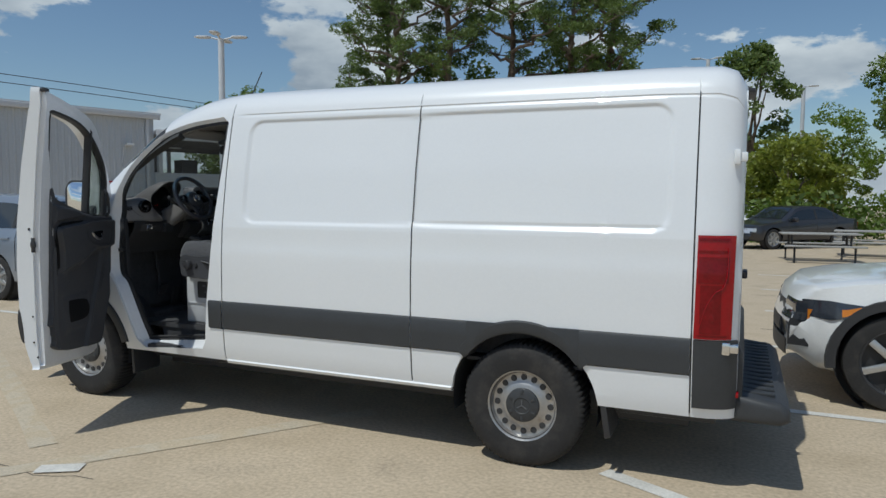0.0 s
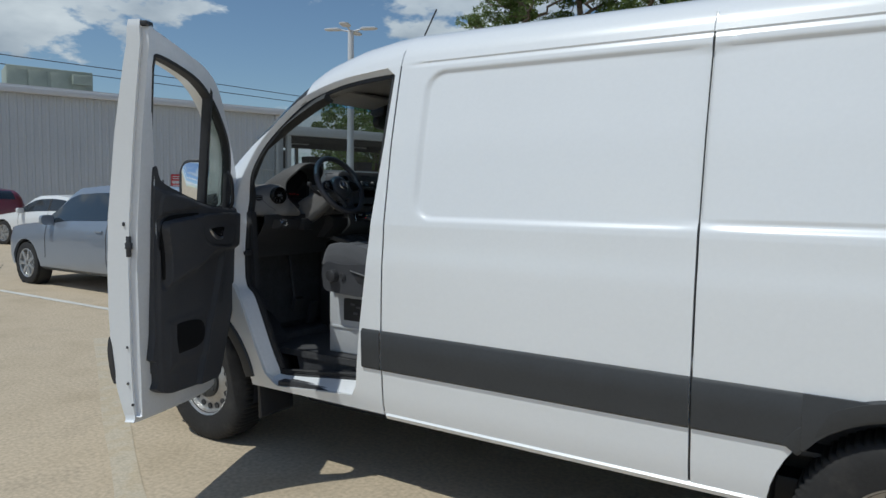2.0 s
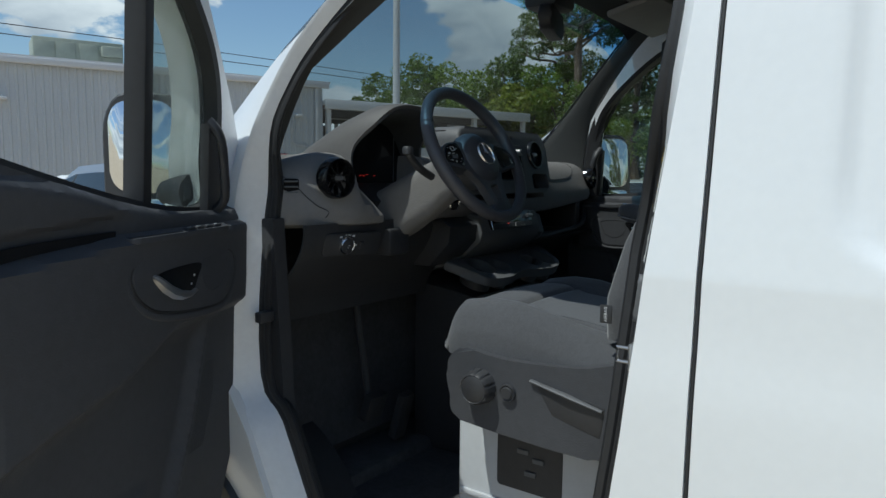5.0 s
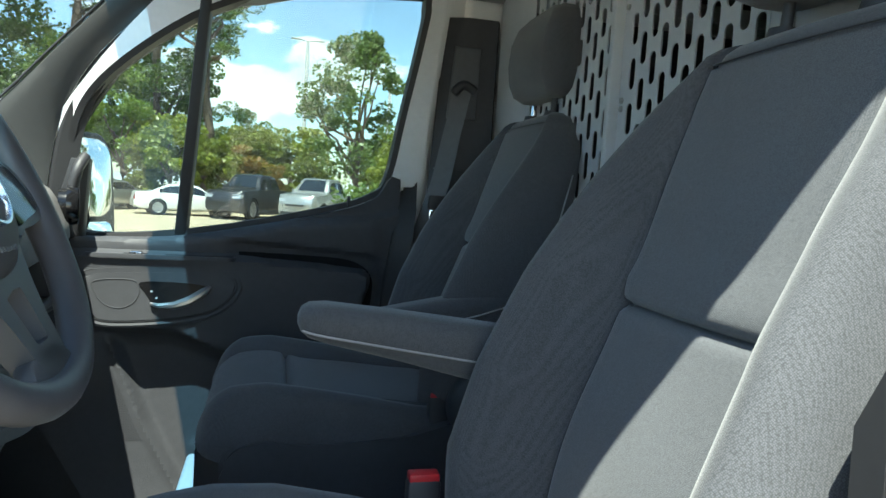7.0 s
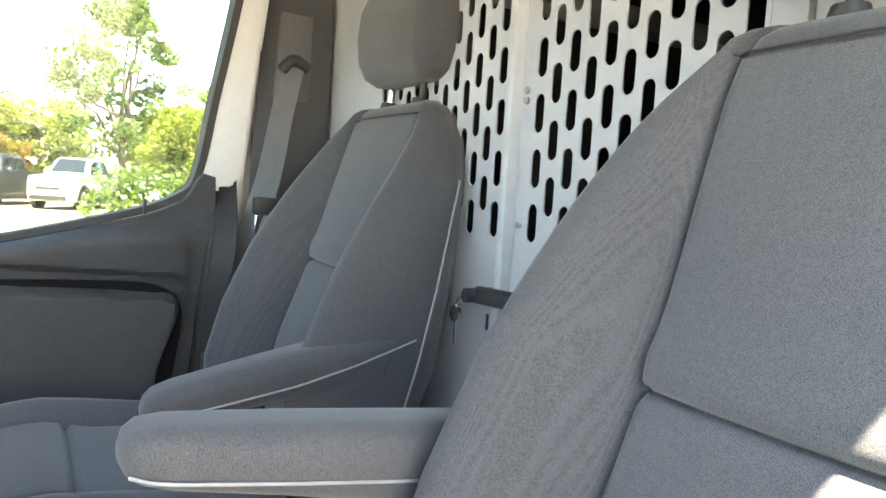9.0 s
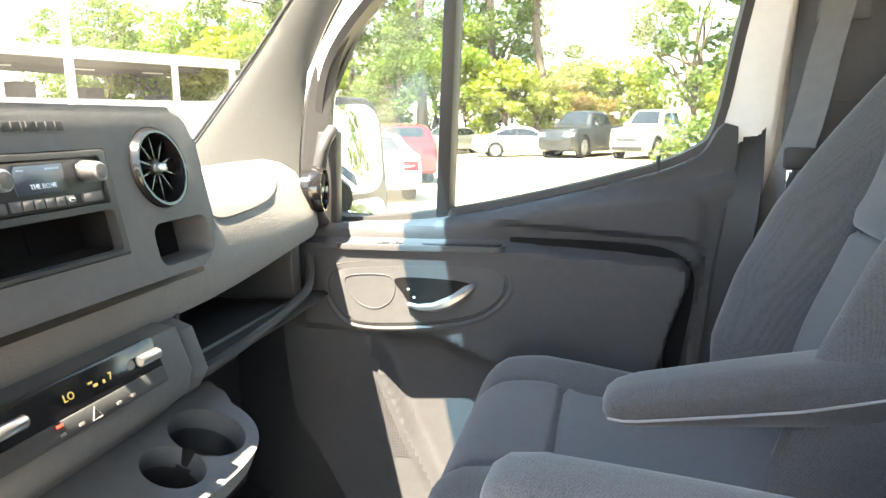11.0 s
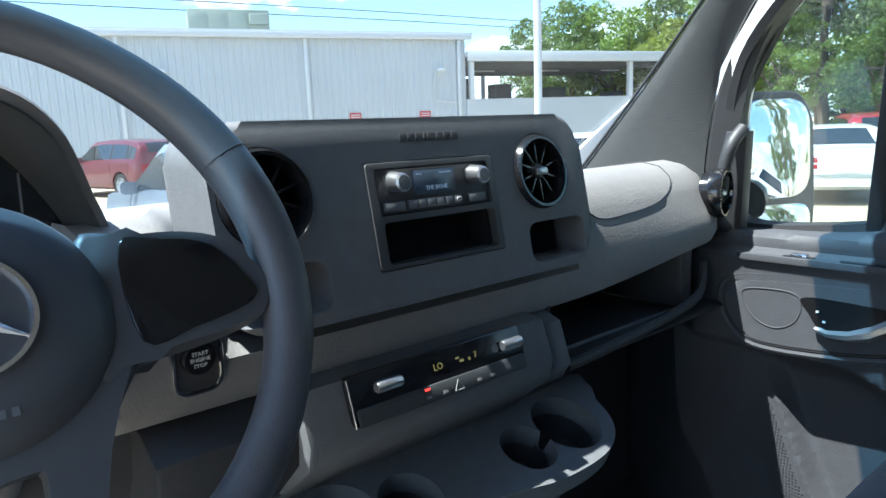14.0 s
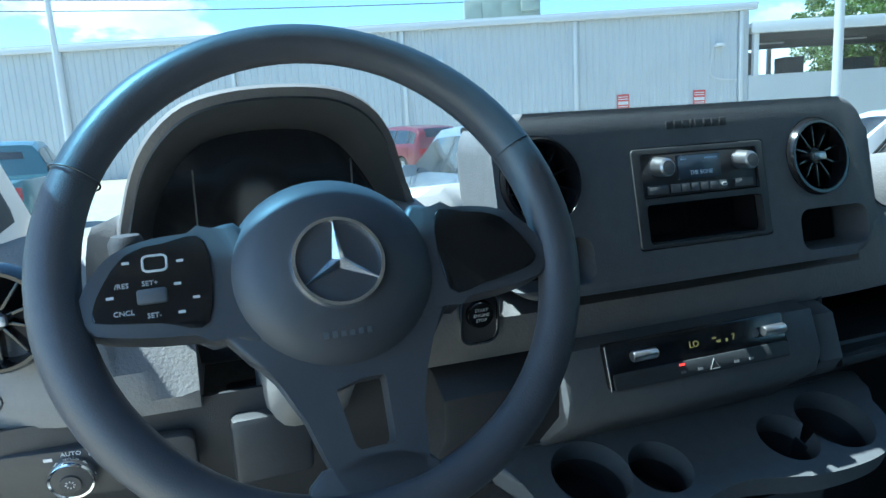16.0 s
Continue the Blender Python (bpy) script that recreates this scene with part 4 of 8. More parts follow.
    def sheet_yz(w, h, r, cy, cz, x0, x1):
        return prism(round_rect(w, h, r, 5, cy, cz), "x", x0, x1, 0.002)
    # round-cornered mirror head facing the rear
    head = loft([[(x, cy + w * (p[0]), 1.555 + h * p[1]) for p in round_rect(1, 1, 0.28, 5)] for x, cy, w, h in
                 ((0.035, -0.108, 0.200, 0.365), (0.030, -0.108, 0.212, 0.375), (-0.02, -0.108, 0.212, 0.375), (-0.07, -0.105, 0.19, 0.34), (-0.10, -0.10, 0.13, 0.25))])
    turn_in = 0.45 if right else 0.12                       # the mirror looks towards the driver

    def turned(bm):
        for v in bm.verts:
            v.co.x -= turn_in * (v.co.y + 0.108) + (0.055 if right else 0.0) * (v.co.z - 1.555)
        return bm
    mir = put("door_mirror", turned(head), BLACK, "black two-part door mirror", m_out)
    part("mirror_pane", moved(turned(sheet_yz(0.172, 0.225, 0.05, -0.108, 1.612, 0.034, 0.0385)), m_out), MIRROR, mir, "large mirror pane")
    part("wide_angle_pane", moved(turned(sheet_yz(0.172, 0.092, 0.03, -0.108, 1.438, 0.034, 0.0385)), m_out), MIRROR, mir, "small wide-angle pane")
    put("mirror_arm", tube([(0.02, 0.02, 1.50), (-0.01, -0.06, 1.50)], 0.05, 12), BLACK, "", m_out)
    put("band_cap", swell(prism([(0.30, 0.665), (1.015, 0.665), (1.02, 0.868), (0.22, 0.868)], "y", -0.008, 0.004, 0.003)), BAND, "grey band on the door")
    put("outer_handle", swell(merge(box(0.72, 0.90, -0.030, -0.012, 1.13, 1.165, 0.008), box(0.73, 0.75, -0.02, 0.0, 1.135, 1.16), box(0.87, 0.89, -0.02, 0.0, 1.135, 1.16))), BLACK)
    put("latch", merge(box(1.028, 1.0465, 0.035, 0.075, 1.285, 1.315, 0.002), box(1.026, 1.0445, 0.04, 0.065, 1.25, 1.345, 0.003)), BLACK, "black door latch")
    put("edge_plug", lathe([(0.0, 1.0495), (0.009, 1.0495), (0.010, 1.04)], 16, "x", (0.0, 0.03, 1.40)), BLACK)
    put("edge_buffer", swell(prism([(-0.006 + 0.020 * math.cos(radians(k * 15)), 0.765 + 0.112 * math.sin(radians(k * 15))) for k in range(24)], "x", 1.0, 1.037, 0.004), 1.0), BLACK, "black rubber edge buffer")
    for z_, y_ in ((0.83, 0.03), (0.66, 0.03), (0.56, 0.06)):
        put("edge_plug", lathe([(0.0, 1.0420), (0.006, 1.0420), (0.007, 1.03)], 12, "x", (0.0, y_, z_)), BLACK)
    put("corner_cap", slant(box(1.03, 1.082, -0.003, 0.095, 2.275, 2.296, 0.003)), BLACK)
    for z in (0.62, 0.92, 1.22):
        put("hinge_arm", merge(box(-0.03, 0.03, 0.05, 0.10, z + 0.2, z + 0.27, 0.006), tube([(-0.005, 0.03, z + 0.19), (-0.005, 0.03, z + 0.28)], 0.011, 10)), JAMB)
    return root


build_door(False)
build_door(True)


# ---- the cab ----
part("cab_floor", merge(box(0.28, 1.58, 0.24, 1.80, 0.585, 0.62), box(0.10, 0.36, 0.20, 1.82, 0.60, 0.66, 0.02)), CARPET, van, "black rubber cab floor")
for y0, y1 in ((0.05, 0.26), (1.76, 1.97)):
    st = part("entry_step", box(0.66, 1.25, y0, y1, 0.44, 0.485, 0.008), BLACK, van, "black ribbed entry step")
    part("step_rib", merge(*[box(0.72, 1.20, y, y + 0.010, 0.484, 0.490) for y in span(y0 + 0.03, y1 - 0.03, 7)]), SOFT, st)
    part("step_riser", prism([(0.64, 0.47), (1.27, 0.47), (1.27, 0.62), (0.60, 0.62)], "y", y1 - 0.005 if y0 < 1 else y0 - 0.01, y1 + 0.01 if y0 < 1 else y0 + 0.005), CARPET, van)
part("firewall", prism([(0.02, 0.55), (0.10, 0.55), (0.22, 0.70), (0.12, 1.45), (0.02, 1.45)], "y", 0.12, 1.90), CARPET, van, "dark footwell wall")
for y0, y1 in ((0.10, 0.135), (1.885, 1.92)):
    part("kick_panel", prism([(0.05, 0.60), (0.56, 0.60), (0.42, 0.98), (0.40, 1.44), (0.05, 1.44)], "y", y0, y1, 0.006), BLACK, van)
# ceiling lining, sun visors, inside mirror
part("headliner", thick(field(span(0.80, 1.60, 8), span(0.20, 1.82, 16), lambda x, y: (x, y, 2.155 + 0.10 * step(0.8, 1.25, x) - 0.07 * ((y - CY) / 0.8) ** 4)), 0.01), LINER, van, "grey cloth headliner")
for yc in (0.56, 1.46):
    part("sun_visor", moved(box(-0.09, 0.09, -0.22, 0.22, -0.012, 0.012, 0.01), Matrix.Translation((0.84, yc, 2.115)) @ Matrix.Rotation(radians(-14), 4, "Y")), LINER, van, "folded sun visor")
part("inside_mirror", moved(prism(round_rect(0.25, 0.075, 0.03, 5), "x", -0.02, 0.02, 0.008), Matrix.Translation((0.70, CY - 0.06, 2.02)) @ Matrix.Rotation(radians(18), 4, "Z")), BLACK, van, "black inside mirror")
part("camera_box", merge(box(0.60, 0.72, CY - 0.07, CY + 0.07, 2.07, 2.15, 0.02), tube([(0.66, CY, 2.10), (0.69, CY - 0.03, 2.04)], 0.014, 8)), BLACK, van)
part("overhead_console", box(0.80, 0.98, CY - 0.12, CY + 0.12, 2.12, 2.19, 0.02), BLACK, van)

# A-pillar trims: the driver's follows the edge of the windscreen behind the seal, the passenger's is broad and leans out to the door
def near_pillar():
    rings = []
    for x in [x for x in STATIONS if 0.10 <= x <= 0.92]:
        a = Vector(skin(x, GLASS_K + 2)) + Vector((0.022, 0.0, -0.030))
        zc = a.z - 0.06
        back = lerp([(1.40, 0.40), (1.60, 0.405), (1.70, 0.425), (1.78, 0.450), (1.86, 0.505), (1.95, 0.590), (2.05, 0.70), (2.15, 0.86), (2.25, 1.0)], zc)
        c = a.lerp(Vector((max(back, a.x + 0.03), 0.165 + 0.10 * max(0, a.z - 1.6), zc)), 0.75)
        b = a.lerp(c, 0.55) + Vector((0, 0.012, 0))
        rings.append([a + Vector((0, 0.004, 0)), (a + b) / 2 + Vector((0, 0.016, 0)), b, (b + c) / 2 + Vector((0.012, 0.0, 0)), c, c + Vector((-0.03, -0.02, 0)), a + Vector((0.02, -0.03, -0.03))])
    return loft(rings)


def far_pillar():
    front = curve([(0.085, 1.808, 1.54), (0.164, 1.806, 1.623), (0.331, 1.802, 1.805), (0.43, 1.798, 1.920), (0.545, 1.785, 2.045), (0.66, 1.760, 2.165), (0.74, 1.73, 2.24)], 6)
    rear = curve([(0.405, 1.845, 1.50), (0.412, 1.842, 1.62), (0.440, 1.836, 1.765), (0.495, 1.826, 1.880), (0.575, 1.812, 1.978), (0.690, 1.792, 2.078), (0.80, 1.765, 2.140)], 6)
    rings = []
    for a, c in zip(front, rear):
        rings.append([a, a.lerp(c, 0.08) + Vector((0, -0.007, 0)), a.lerp(c, 0.3) + Vector((0, -0.012, 0)), a.lerp(c, 0.6) + Vector((0, -0.011, 0)), a.lerp(c, 0.92) + Vector((0, -0.006, 0)), c, c + Vector((-0.01, 0.012, 0)), a + Vector((0.01, 0.012, 0))])
    return loft(rings)


def far_edge(dx, dy):
    return [v + Vector((dx, dy, 0)) for v in curve([(0.405, 1.845, 1.50), (0.412, 1.842, 1.62), (0.440, 1.836, 1.765), (0.495, 1.826, 1.880), (0.575, 1.812, 1.978), (0.690, 1.792, 2.078), (0.80, 1.765, 2.140)], 6)]


part("pillar_seal", thick(loft([far_edge(0.002, 0.006), far_edge(0.012, -0.002), far_edge(0.026, 0.002), far_edge(0.058, 0.012)], closed=False, caps=False), 0.003), SEAL, van, "black rubber along the pillar")
part("glass_edge", tube(curve([(0.084, 1.806, 1.543), (0.162, 1.803, 1.626), (0.329, 1.799, 1.808), (0.428, 1.795, 1.923), (0.543, 1.782, 2.048), (0.658, 1.757, 2.168), (0.738, 1.727, 2.243)], 6), 0.0035, 6), SEAL, van, "black edge of the windscreen")
part("pillar_trim", near_pillar(), PILLAR, van, "pale grey windscreen pillar trim")
part("pillar_trim", far_pillar(), PILLAR, van, "broad grey windscreen pillar trim with fine grain")

# dashboard: a moulded sheet drawn across the cab
DASHLINE = [(0.02, 1.50), (0.12, 1.535), (0.24, 1.575), (0.33, 1.600), (0.39, 1.607), (0.43, 1.600), (0.462, 1.582), (0.484, 1.550), (0.498, 1.510), (0.506, 1.470), (0.509, 1.440), (0.500, 1.422), (0.470, 1.412), (0.40, 1.408)]


def dash_point(y, k):
    x, z = DASHLINE[k]
    e = abs(y - CY) / 0.86
    x = x - 0.02 * e * e - 0.05 * step(0.82, 1.0, e) * step(0.2, 0.5, x)
    x -= 0.075 * step(0.93, 1.06, e) * step(0.2, 0.5, x) if y < CY else 0.0
    z = z - 0.03 * step(0.85, 1.02, e) * step(1.5, 1.6, z)
    if 0.30 < y < 0.66:                                     # cut away below the instruments and open round the column
        x -= 1.1 * max(0.0, z - 1.494 + 0.8 * min(0.085, max(0.0, y - 0.325))) * step(0.312, 0.332, y) * step(0.640, 0.624, y)
        x -= 0.14 * step(0.405, 0.410, y) * step(0.630, 0.624, y)
    x -= 0.13 * step(0.725, 0.76, y) * step(1.295, 1.265, y) * step(1.485, 1.515, z)     # room behind the centre panel
    if z < 1.5:                                             # the lower edge rises to the doors
        z += 0.035 * step(0.3, 1.0, e) if y > CY else 0.0
    return (x, y, z)


dash = part("dashboard", thick(field(sorted(span(0.122, 1.895, 60) + [0.13, 0.15, 0.312, 0.322, 0.332, 0.35, 0.38, 0.405, 0.410, 0.624, 0.630, 0.640]), list(range(len(DASHLINE))), lambda y, k: dash_point(y, int(k))), 0.006), DASH, van, "grained grey-brown dashboard")
# tray lid line on the passenger's side
def dash_at(y, k, lift=0.0):
    i = min(int(k), len(DASHLINE) - 2)
    p, q = Vector(dash_point(y, i)), Vector(dash_point(y, i + 1))
    n = Vector((-(q - p).z, 0, (q - p).x)).normalized()
    return p.lerp(q, k - i) + n * lift


lid = [dash_at(p.x, p.y, 0.0008) for p in curve([(1.335, 2.6, 0), (1.335, 4.5, 0), (1.345, 6.4, 0), (1.375, 7.3, 0), (1.46, 7.35, 0), (1.56, 7.1, 0), (1.625, 6.4, 0), (1.655, 5.0, 0), (1.66, 3.6, 0), (1.655, 2.6, 0)], 6)]
part("tray_seam", tube(lid, 0.0011, 6), BLACK, dash)


def vent(y, x, z, r, turn=0.0, name="air_vent", tilt=0.0):
    """A round jet vent with a gloss ring, radial blades and a small chrome tab."""
    m = Matrix.Translation((x, y, z)) @ Matrix.Rotation(radians(turn), 4, "Z") @ Matrix.Rotation(radians(-tilt), 4, "Y")
    root = new(name)
    root.parent = van
    root["label"] = "round gloss black air vent with chrome tab"
    ring = lathe([(r * 0.86, -0.03), (r * 0.86, 0.004), (r * 0.90, 0.012), (r * 0.97, 0.012), (r * 1.04, 0.004), (r * 1.06, -0.012)], 44, "x")
    part("vent_ring", moved(ring, m), PIANO, root)
    part("ring_edge", moved(lathe([(r * 0.972, 0.0117), (r * 0.981, 0.0126), (r * 0.990, 0.0112)], 44, "x"), m), PIANO, root)
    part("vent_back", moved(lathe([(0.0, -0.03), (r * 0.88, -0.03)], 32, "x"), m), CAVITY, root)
    for k in range(10):
        a = 2 * math.pi * k / 10
        b = box(-0.014, 0.002, -0.0016, 0.0016, r * 0.22, r * 0.84, 0.0006)
        part("vent_blade", moved(b, m @ Matrix.Rotation(a, 4, "X")), PIANO, root)
    part("vent_hub", moved(lathe([(0.0, 0.004), (r * 0.2, 0.003), (r * 0.24, -0.012)], 24, "x"), m), BLACK, root)
    part("vent_tab", moved(box(0.002, 0.010, -r * 0.24, r * 0.24, -r * 0.11, r * 0.11, 0.003), m), KNOB, root)
    return root


vent(0.234, 0.484, 1.540, 0.050, -4)
# the end of the dash by the driver's door: a moulded seam and a small louvre
seam = [dash_at(p.x, p.y, 0.0008) for p in curve([(0.148, 6.5, 0), (0.158, 7.2, 0), (0.176, 8.2, 0), (0.198, 9.0, 0), (0.222, 9.5, 0), (0.214, 10.0, 0)], 6)]
part("end_seam", tube(seam, 0.0012, 6), BLACK, dash)
ea, eb = dash_at(0.140, 7.9), dash_at(0.175, 7.9)
EV = Matrix.Translation(dash_at(0.158, 7.9)) @ Matrix.Rotation(math.atan2(ea.x - eb.x, eb.y - ea.y), 4, "Z")
demister = new("end_louvre")
demister.parent = van
demister["label"] = "small dark louvre at the dash end"
part("louvre_back", moved(prism(round_rect(0.038, 0.052, 0.007, 3), "x", -0.012, 0.0015, 0.001), EV), CAVITY, demister)
for k in range(4):
    part("louvre_slat", moved(box(-0.002, 0.0045, -0.017, 0.017, -0.0235 + 0.0138 * k, -0.0200 + 0.0138 * k, 0.001), EV @ Matrix.Rotation(radians(10), 4, "Y")), SOFT, demister)
vent(1.757, 0.490, 1.544, 0.046, 12)

# instrument binnacle
ARCH = [(0.337, 1.515), (0.340, 1.54), (0.352, 1.61), (0.378, 1.675), (0.415, 1.715), (0.46, 1.731), (0.52, 1.735), (0.575, 1.729), (0.615, 1.705), (0.645, 1.66), (0.672, 1.60), (0.690, 1.54), (0.695, 1.515)]
ARCH = [tuple(v)[:2] for v in curve([(a, b, 0) for a, b in ARCH], 4)]


def arch_ring(x, g, drop=0.0, flat=0.0):
    cy, cz = 0.517, 1.50
    w = step(0.14, 0.44, x)                                 # the rim is raked: it overhangs at the top and draws back to the right
    rake = [(1.44, -0.085), (1.57, -0.088), (1.60, -0.096), (1.63, -0.088), (1.655, -0.066), (1.68, -0.038), (1.72, -0.014), (1.74, -0.008)]
    return [(x + w * (lerp(rake, z) - 0.08 * max(0.0, y - 0.45)), cy + (y - cy) * g, cz + (z - cz) * g * (1 - flat) - drop) for y, z in ARCH]


ARCH_IN = ARCH
ARCH = [(0.331, 1.445), (0.333, 1.48)] + ARCH      # the hood's outer leg runs down into the dash
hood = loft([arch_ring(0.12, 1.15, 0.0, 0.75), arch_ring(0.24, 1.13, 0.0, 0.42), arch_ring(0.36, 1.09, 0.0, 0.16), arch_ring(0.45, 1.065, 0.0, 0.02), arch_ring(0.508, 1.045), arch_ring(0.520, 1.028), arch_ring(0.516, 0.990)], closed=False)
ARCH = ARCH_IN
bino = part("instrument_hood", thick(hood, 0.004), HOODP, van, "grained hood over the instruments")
part("hood_lining", thick(loft([arch_ring(0.516, 0.991), arch_ring(0.50, 0.95), arch_ring(0.47, 0.90), arch_ring(0.40, 0.88), arch_ring(0.30, 0.86)], closed=False), 0.003), BAND, bino)
part("instrument_face", merge(prism([(y, z) for y, z in [(0.517 + (a - 0.517) * 0.9, 1.5 + (b - 1.5) * 0.9) for a, b in ARCH]], "x", 0.33, 0.348)), PIANO, van, "dark glossy instrument display")
part("instrument_base", prism([(0.28, 1.44), (0.40, 1.44), (0.425, 1.475), (0.36, 1.525), (0.28, 1.525)], "y", 0.345, 0.690, 0.006), BLACK, van, "black base under the instruments")
for c in (0.42, 0.61):
    part("display_edge", prism([(c - 0.001, 1.52), (c + 0.001, 1.52), (c + 0.004, 1.66), (c + 0.002, 1.66)], "x", 0.3485, 0.350), SOFT, van)
part("warning_light", merge(*[box(0.349, 0.3495, y, y + 0.005, z, z + 0.0018) for y, z in ((0.46, 1.545), (0.475, 1.545), (0.49, 1.548), (0.52, 1.545))]), REDLED, van, "tiny red warning symbols")

# centre panel with radio
def slab_yz(pts, x0, x1, bevel, seg=3):
    return prism(pts, "x", x0, x1, bevel, seg)


CPX = 0.512
panel_poly = round_rect(0.565, 0.212, 0.045, 8, CY + 0.012, 1.596)
def face_hole(w, h, r, cy, cz):
    return prism(round_rect(w, h, r, 5, cy, cz), "x", CPX - 0.06, CPX + 0.05)
panel = slab_yz(panel_poly, 0.40, CPX, 0.009, 3)
panel = subtract(panel, [face_hole(0.202, 0.122, 0.004, 1.020, 1.592), face_hole(0.118, 0.054, 0.016, 1.228, 1.530), face_hole(0.118, 0.054, 0.016, 0.796, 1.530),
                         lathe([(0, -0.04), (0.050, -0.04), (0.054, 0.05), (0, 0.05)], 40, "x", (CPX, 0.797, 1.625)), lathe([(0, -0.04), (0.050, -0.04), (0.054, 0.05), (0, 0.05)], 40, "x", (CPX, 1.210, 1.625))])
cpanel = part("centre_panel", panel, SOFT, van, "dark rounded centre panel")
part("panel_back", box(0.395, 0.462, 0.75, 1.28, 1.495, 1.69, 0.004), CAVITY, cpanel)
centre_vents = [vent(y, CPX - 0.004, 1.625, 0.049) for y in (0.797, 1.210)]
bars = []
x_at = 0.976
for wd in (0.0105, 0.010, 0.010, 0.004, 0.0115, 0.010, 0.010, 0.010):      # nameplate as plain bars
    bars.append(box(CPX - 0.001, CPX + 0.0012, x_at, x_at + wd, 1.6735, 1.6835, 0.0005))
    x_at += wd + 0.0022
for bar in bars:
    part("nameplate_bar", bar, BLACK, cpanel, "raised dark nameplate bar")

radio = new("car_radio")
radio.parent = van
radio["label"] = "black car radio with two silver knobs"
part("radio_frame", subtract(slab_yz(round_rect(0.234, 0.140, 0.006, 3, 1.020, 1.586), 0.465, CPX + 0.0015, 0.0012), [prism(round_rect(0.206, 0.062, 0.004, 3, 1.020, 1.617), "x", 0.4, 0.6), prism(round_rect(0.206, 0.056, 0.007, 3, 1.022, 1.5495), "x", 0.4, 0.6)]), BAND, radio)
part("radio_face", box(0.470, CPX - 0.002, 0.918, 1.122, 1.587, 1.6475, 0.002), BLACK, radio)
part("radio_display", box(CPX - 0.003, CPX + 0.0008, 0.980, 1.056, 1.608, 1.643, 0.001), SCREEN, radio, "small blue-grey display")
for k, (a, b, z) in enumerate(((0.986, 0.996, 1.636), (1.028, 1.05, 1.636))):
    part("display_mark", box(CPX + 0.0006, CPX + 0.0014, a, b, z, z + 0.002), BLUETXT, radio)
writing("THE BONE", 0.0085, Matrix.Translation((CPX + 0.0012, 1.020, 1.617)) @ Matrix(((0, 0, 1, 0), (1, 0, 0, 0), (0, 1, 0, 0), (0, 0, 0, 1))), BLUETXT, radio)
for y in (0.946, 1.093):
    kn = lathe([(0.0, 0.024), (0.010, 0.024), (0.0125, 0.022), (0.0135, 0.012), (0.014, 0.0)], 32, "x", (CPX - 0.002, y, 1.630))
    part("radio_knob", kn, KNOB, radio, "ribbed silver knob")
    part("knob_face", lathe([(0.0, 0.0252), (0.0095, 0.0245)], 24, "x", (CPX - 0.002, y, 1.630)), SOFT, radio)
for k in range(6):
    part("preset_button", box(CPX - 0.003, CPX + 0.0015, 0.966 + 0.0165 * k, 0.981 + 0.0165 * k, 1.591, 1.603, 0.001), SOFT, radio)
for y in (0.926, 1.078):
    part("radio_key", box(CPX - 0.003, CPX + 0.0014, y, y + 0.034, 1.591, 1.603, 0.0012), SOFT, radio)
part("port_socket", tube([(CPX + 0.0016, a, b) for a, b in round_rect(0.009, 0.004, 0.0018, 3, 1.058, 1.597)], 0.0005, 5, closed=True, up=(1, 0, 0)), MARK, radio)
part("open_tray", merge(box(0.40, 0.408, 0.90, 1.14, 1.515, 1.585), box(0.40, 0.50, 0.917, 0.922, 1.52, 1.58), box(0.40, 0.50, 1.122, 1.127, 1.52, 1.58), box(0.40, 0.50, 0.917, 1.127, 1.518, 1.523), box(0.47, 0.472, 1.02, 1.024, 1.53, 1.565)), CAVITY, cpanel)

# lower centre: climate strip, sloped stack, cup-holder shelf, glove shelf
part("lower_stack_panel", prism([(0.30, 1.43), (0.492, 1.43), (0.535, 1.425), (0.555, 1.37), (0.548, 1.34), (0.478, 1.283), (0.40, 1.25), (0.30, 1.22)], "y", 0.80, 1.185, 0.008), SOFT, van, "dark lower centre stack")
part("stack_flank", prism([(0.30, 1.43), (0.485, 1.425), (0.525, 1.41), (0.545, 1.35), (0.53, 1.325), (0.45, 1.28), (0.30, 1.25)], "y", 1.190, 1.235, 0.006), SOFT, van)
clim = new("climate_control")
clim.parent = van
clim["label"] = "gloss black climate panel with two chrome toggles"
CM = Matrix.Translation((0.549, 1.0, 1.403)) @ Matrix.Rotation(radians(-18), 4, "Y")
def on_clim(name, bm, mat, label=""):
    return part(name, moved(bm, CM), mat, clim, label)
on_clim("climate_face", prism(round_rect(0.268, 0.056, 0.006, 3, -0.012, 0.0), "x", -0.02, 0.004, 0.002), PIANO)
on_clim("climate_lower", prism(round_rect(0.262, 0.020, 0.004, 3, -0.011, -0.019), "x", -0.01, 0.0065, 0.002), BAND)
on_clim("side_trim", tube([(0.004, -0.146, 0.024), (0.004, -0.146, -0.028)], 0.0012, 6, up=(1, 0, 0)), CHROME)
for y in (-0.098, 0.097):
    on_clim("chrome_toggle", lathe([(0.0, -0.017), (0.0056, -0.017), (0.0068, -0.015), (0.0068, 0.015), (0.0056, 0.017), (0.0, 0.017)], 20, "y", (0.010, y, 0.008)), KNOB, "ribbed chrome toggle")
ROTX = Matrix(((0, 0, 1, 0), (1, 0, 0, 0), (0, 1, 0, 0), (0, 0, 0, 1)))
writing("LO", 0.0115, CM @ Matrix.Translation((0.0045, -0.022, 0.008)) @ ROTX, AMBER, clim)
writing("7", 0.011, CM @ Matrix.Translation((0.0045, 0.038, 0.008)) @ ROTX, AMBER, clim)
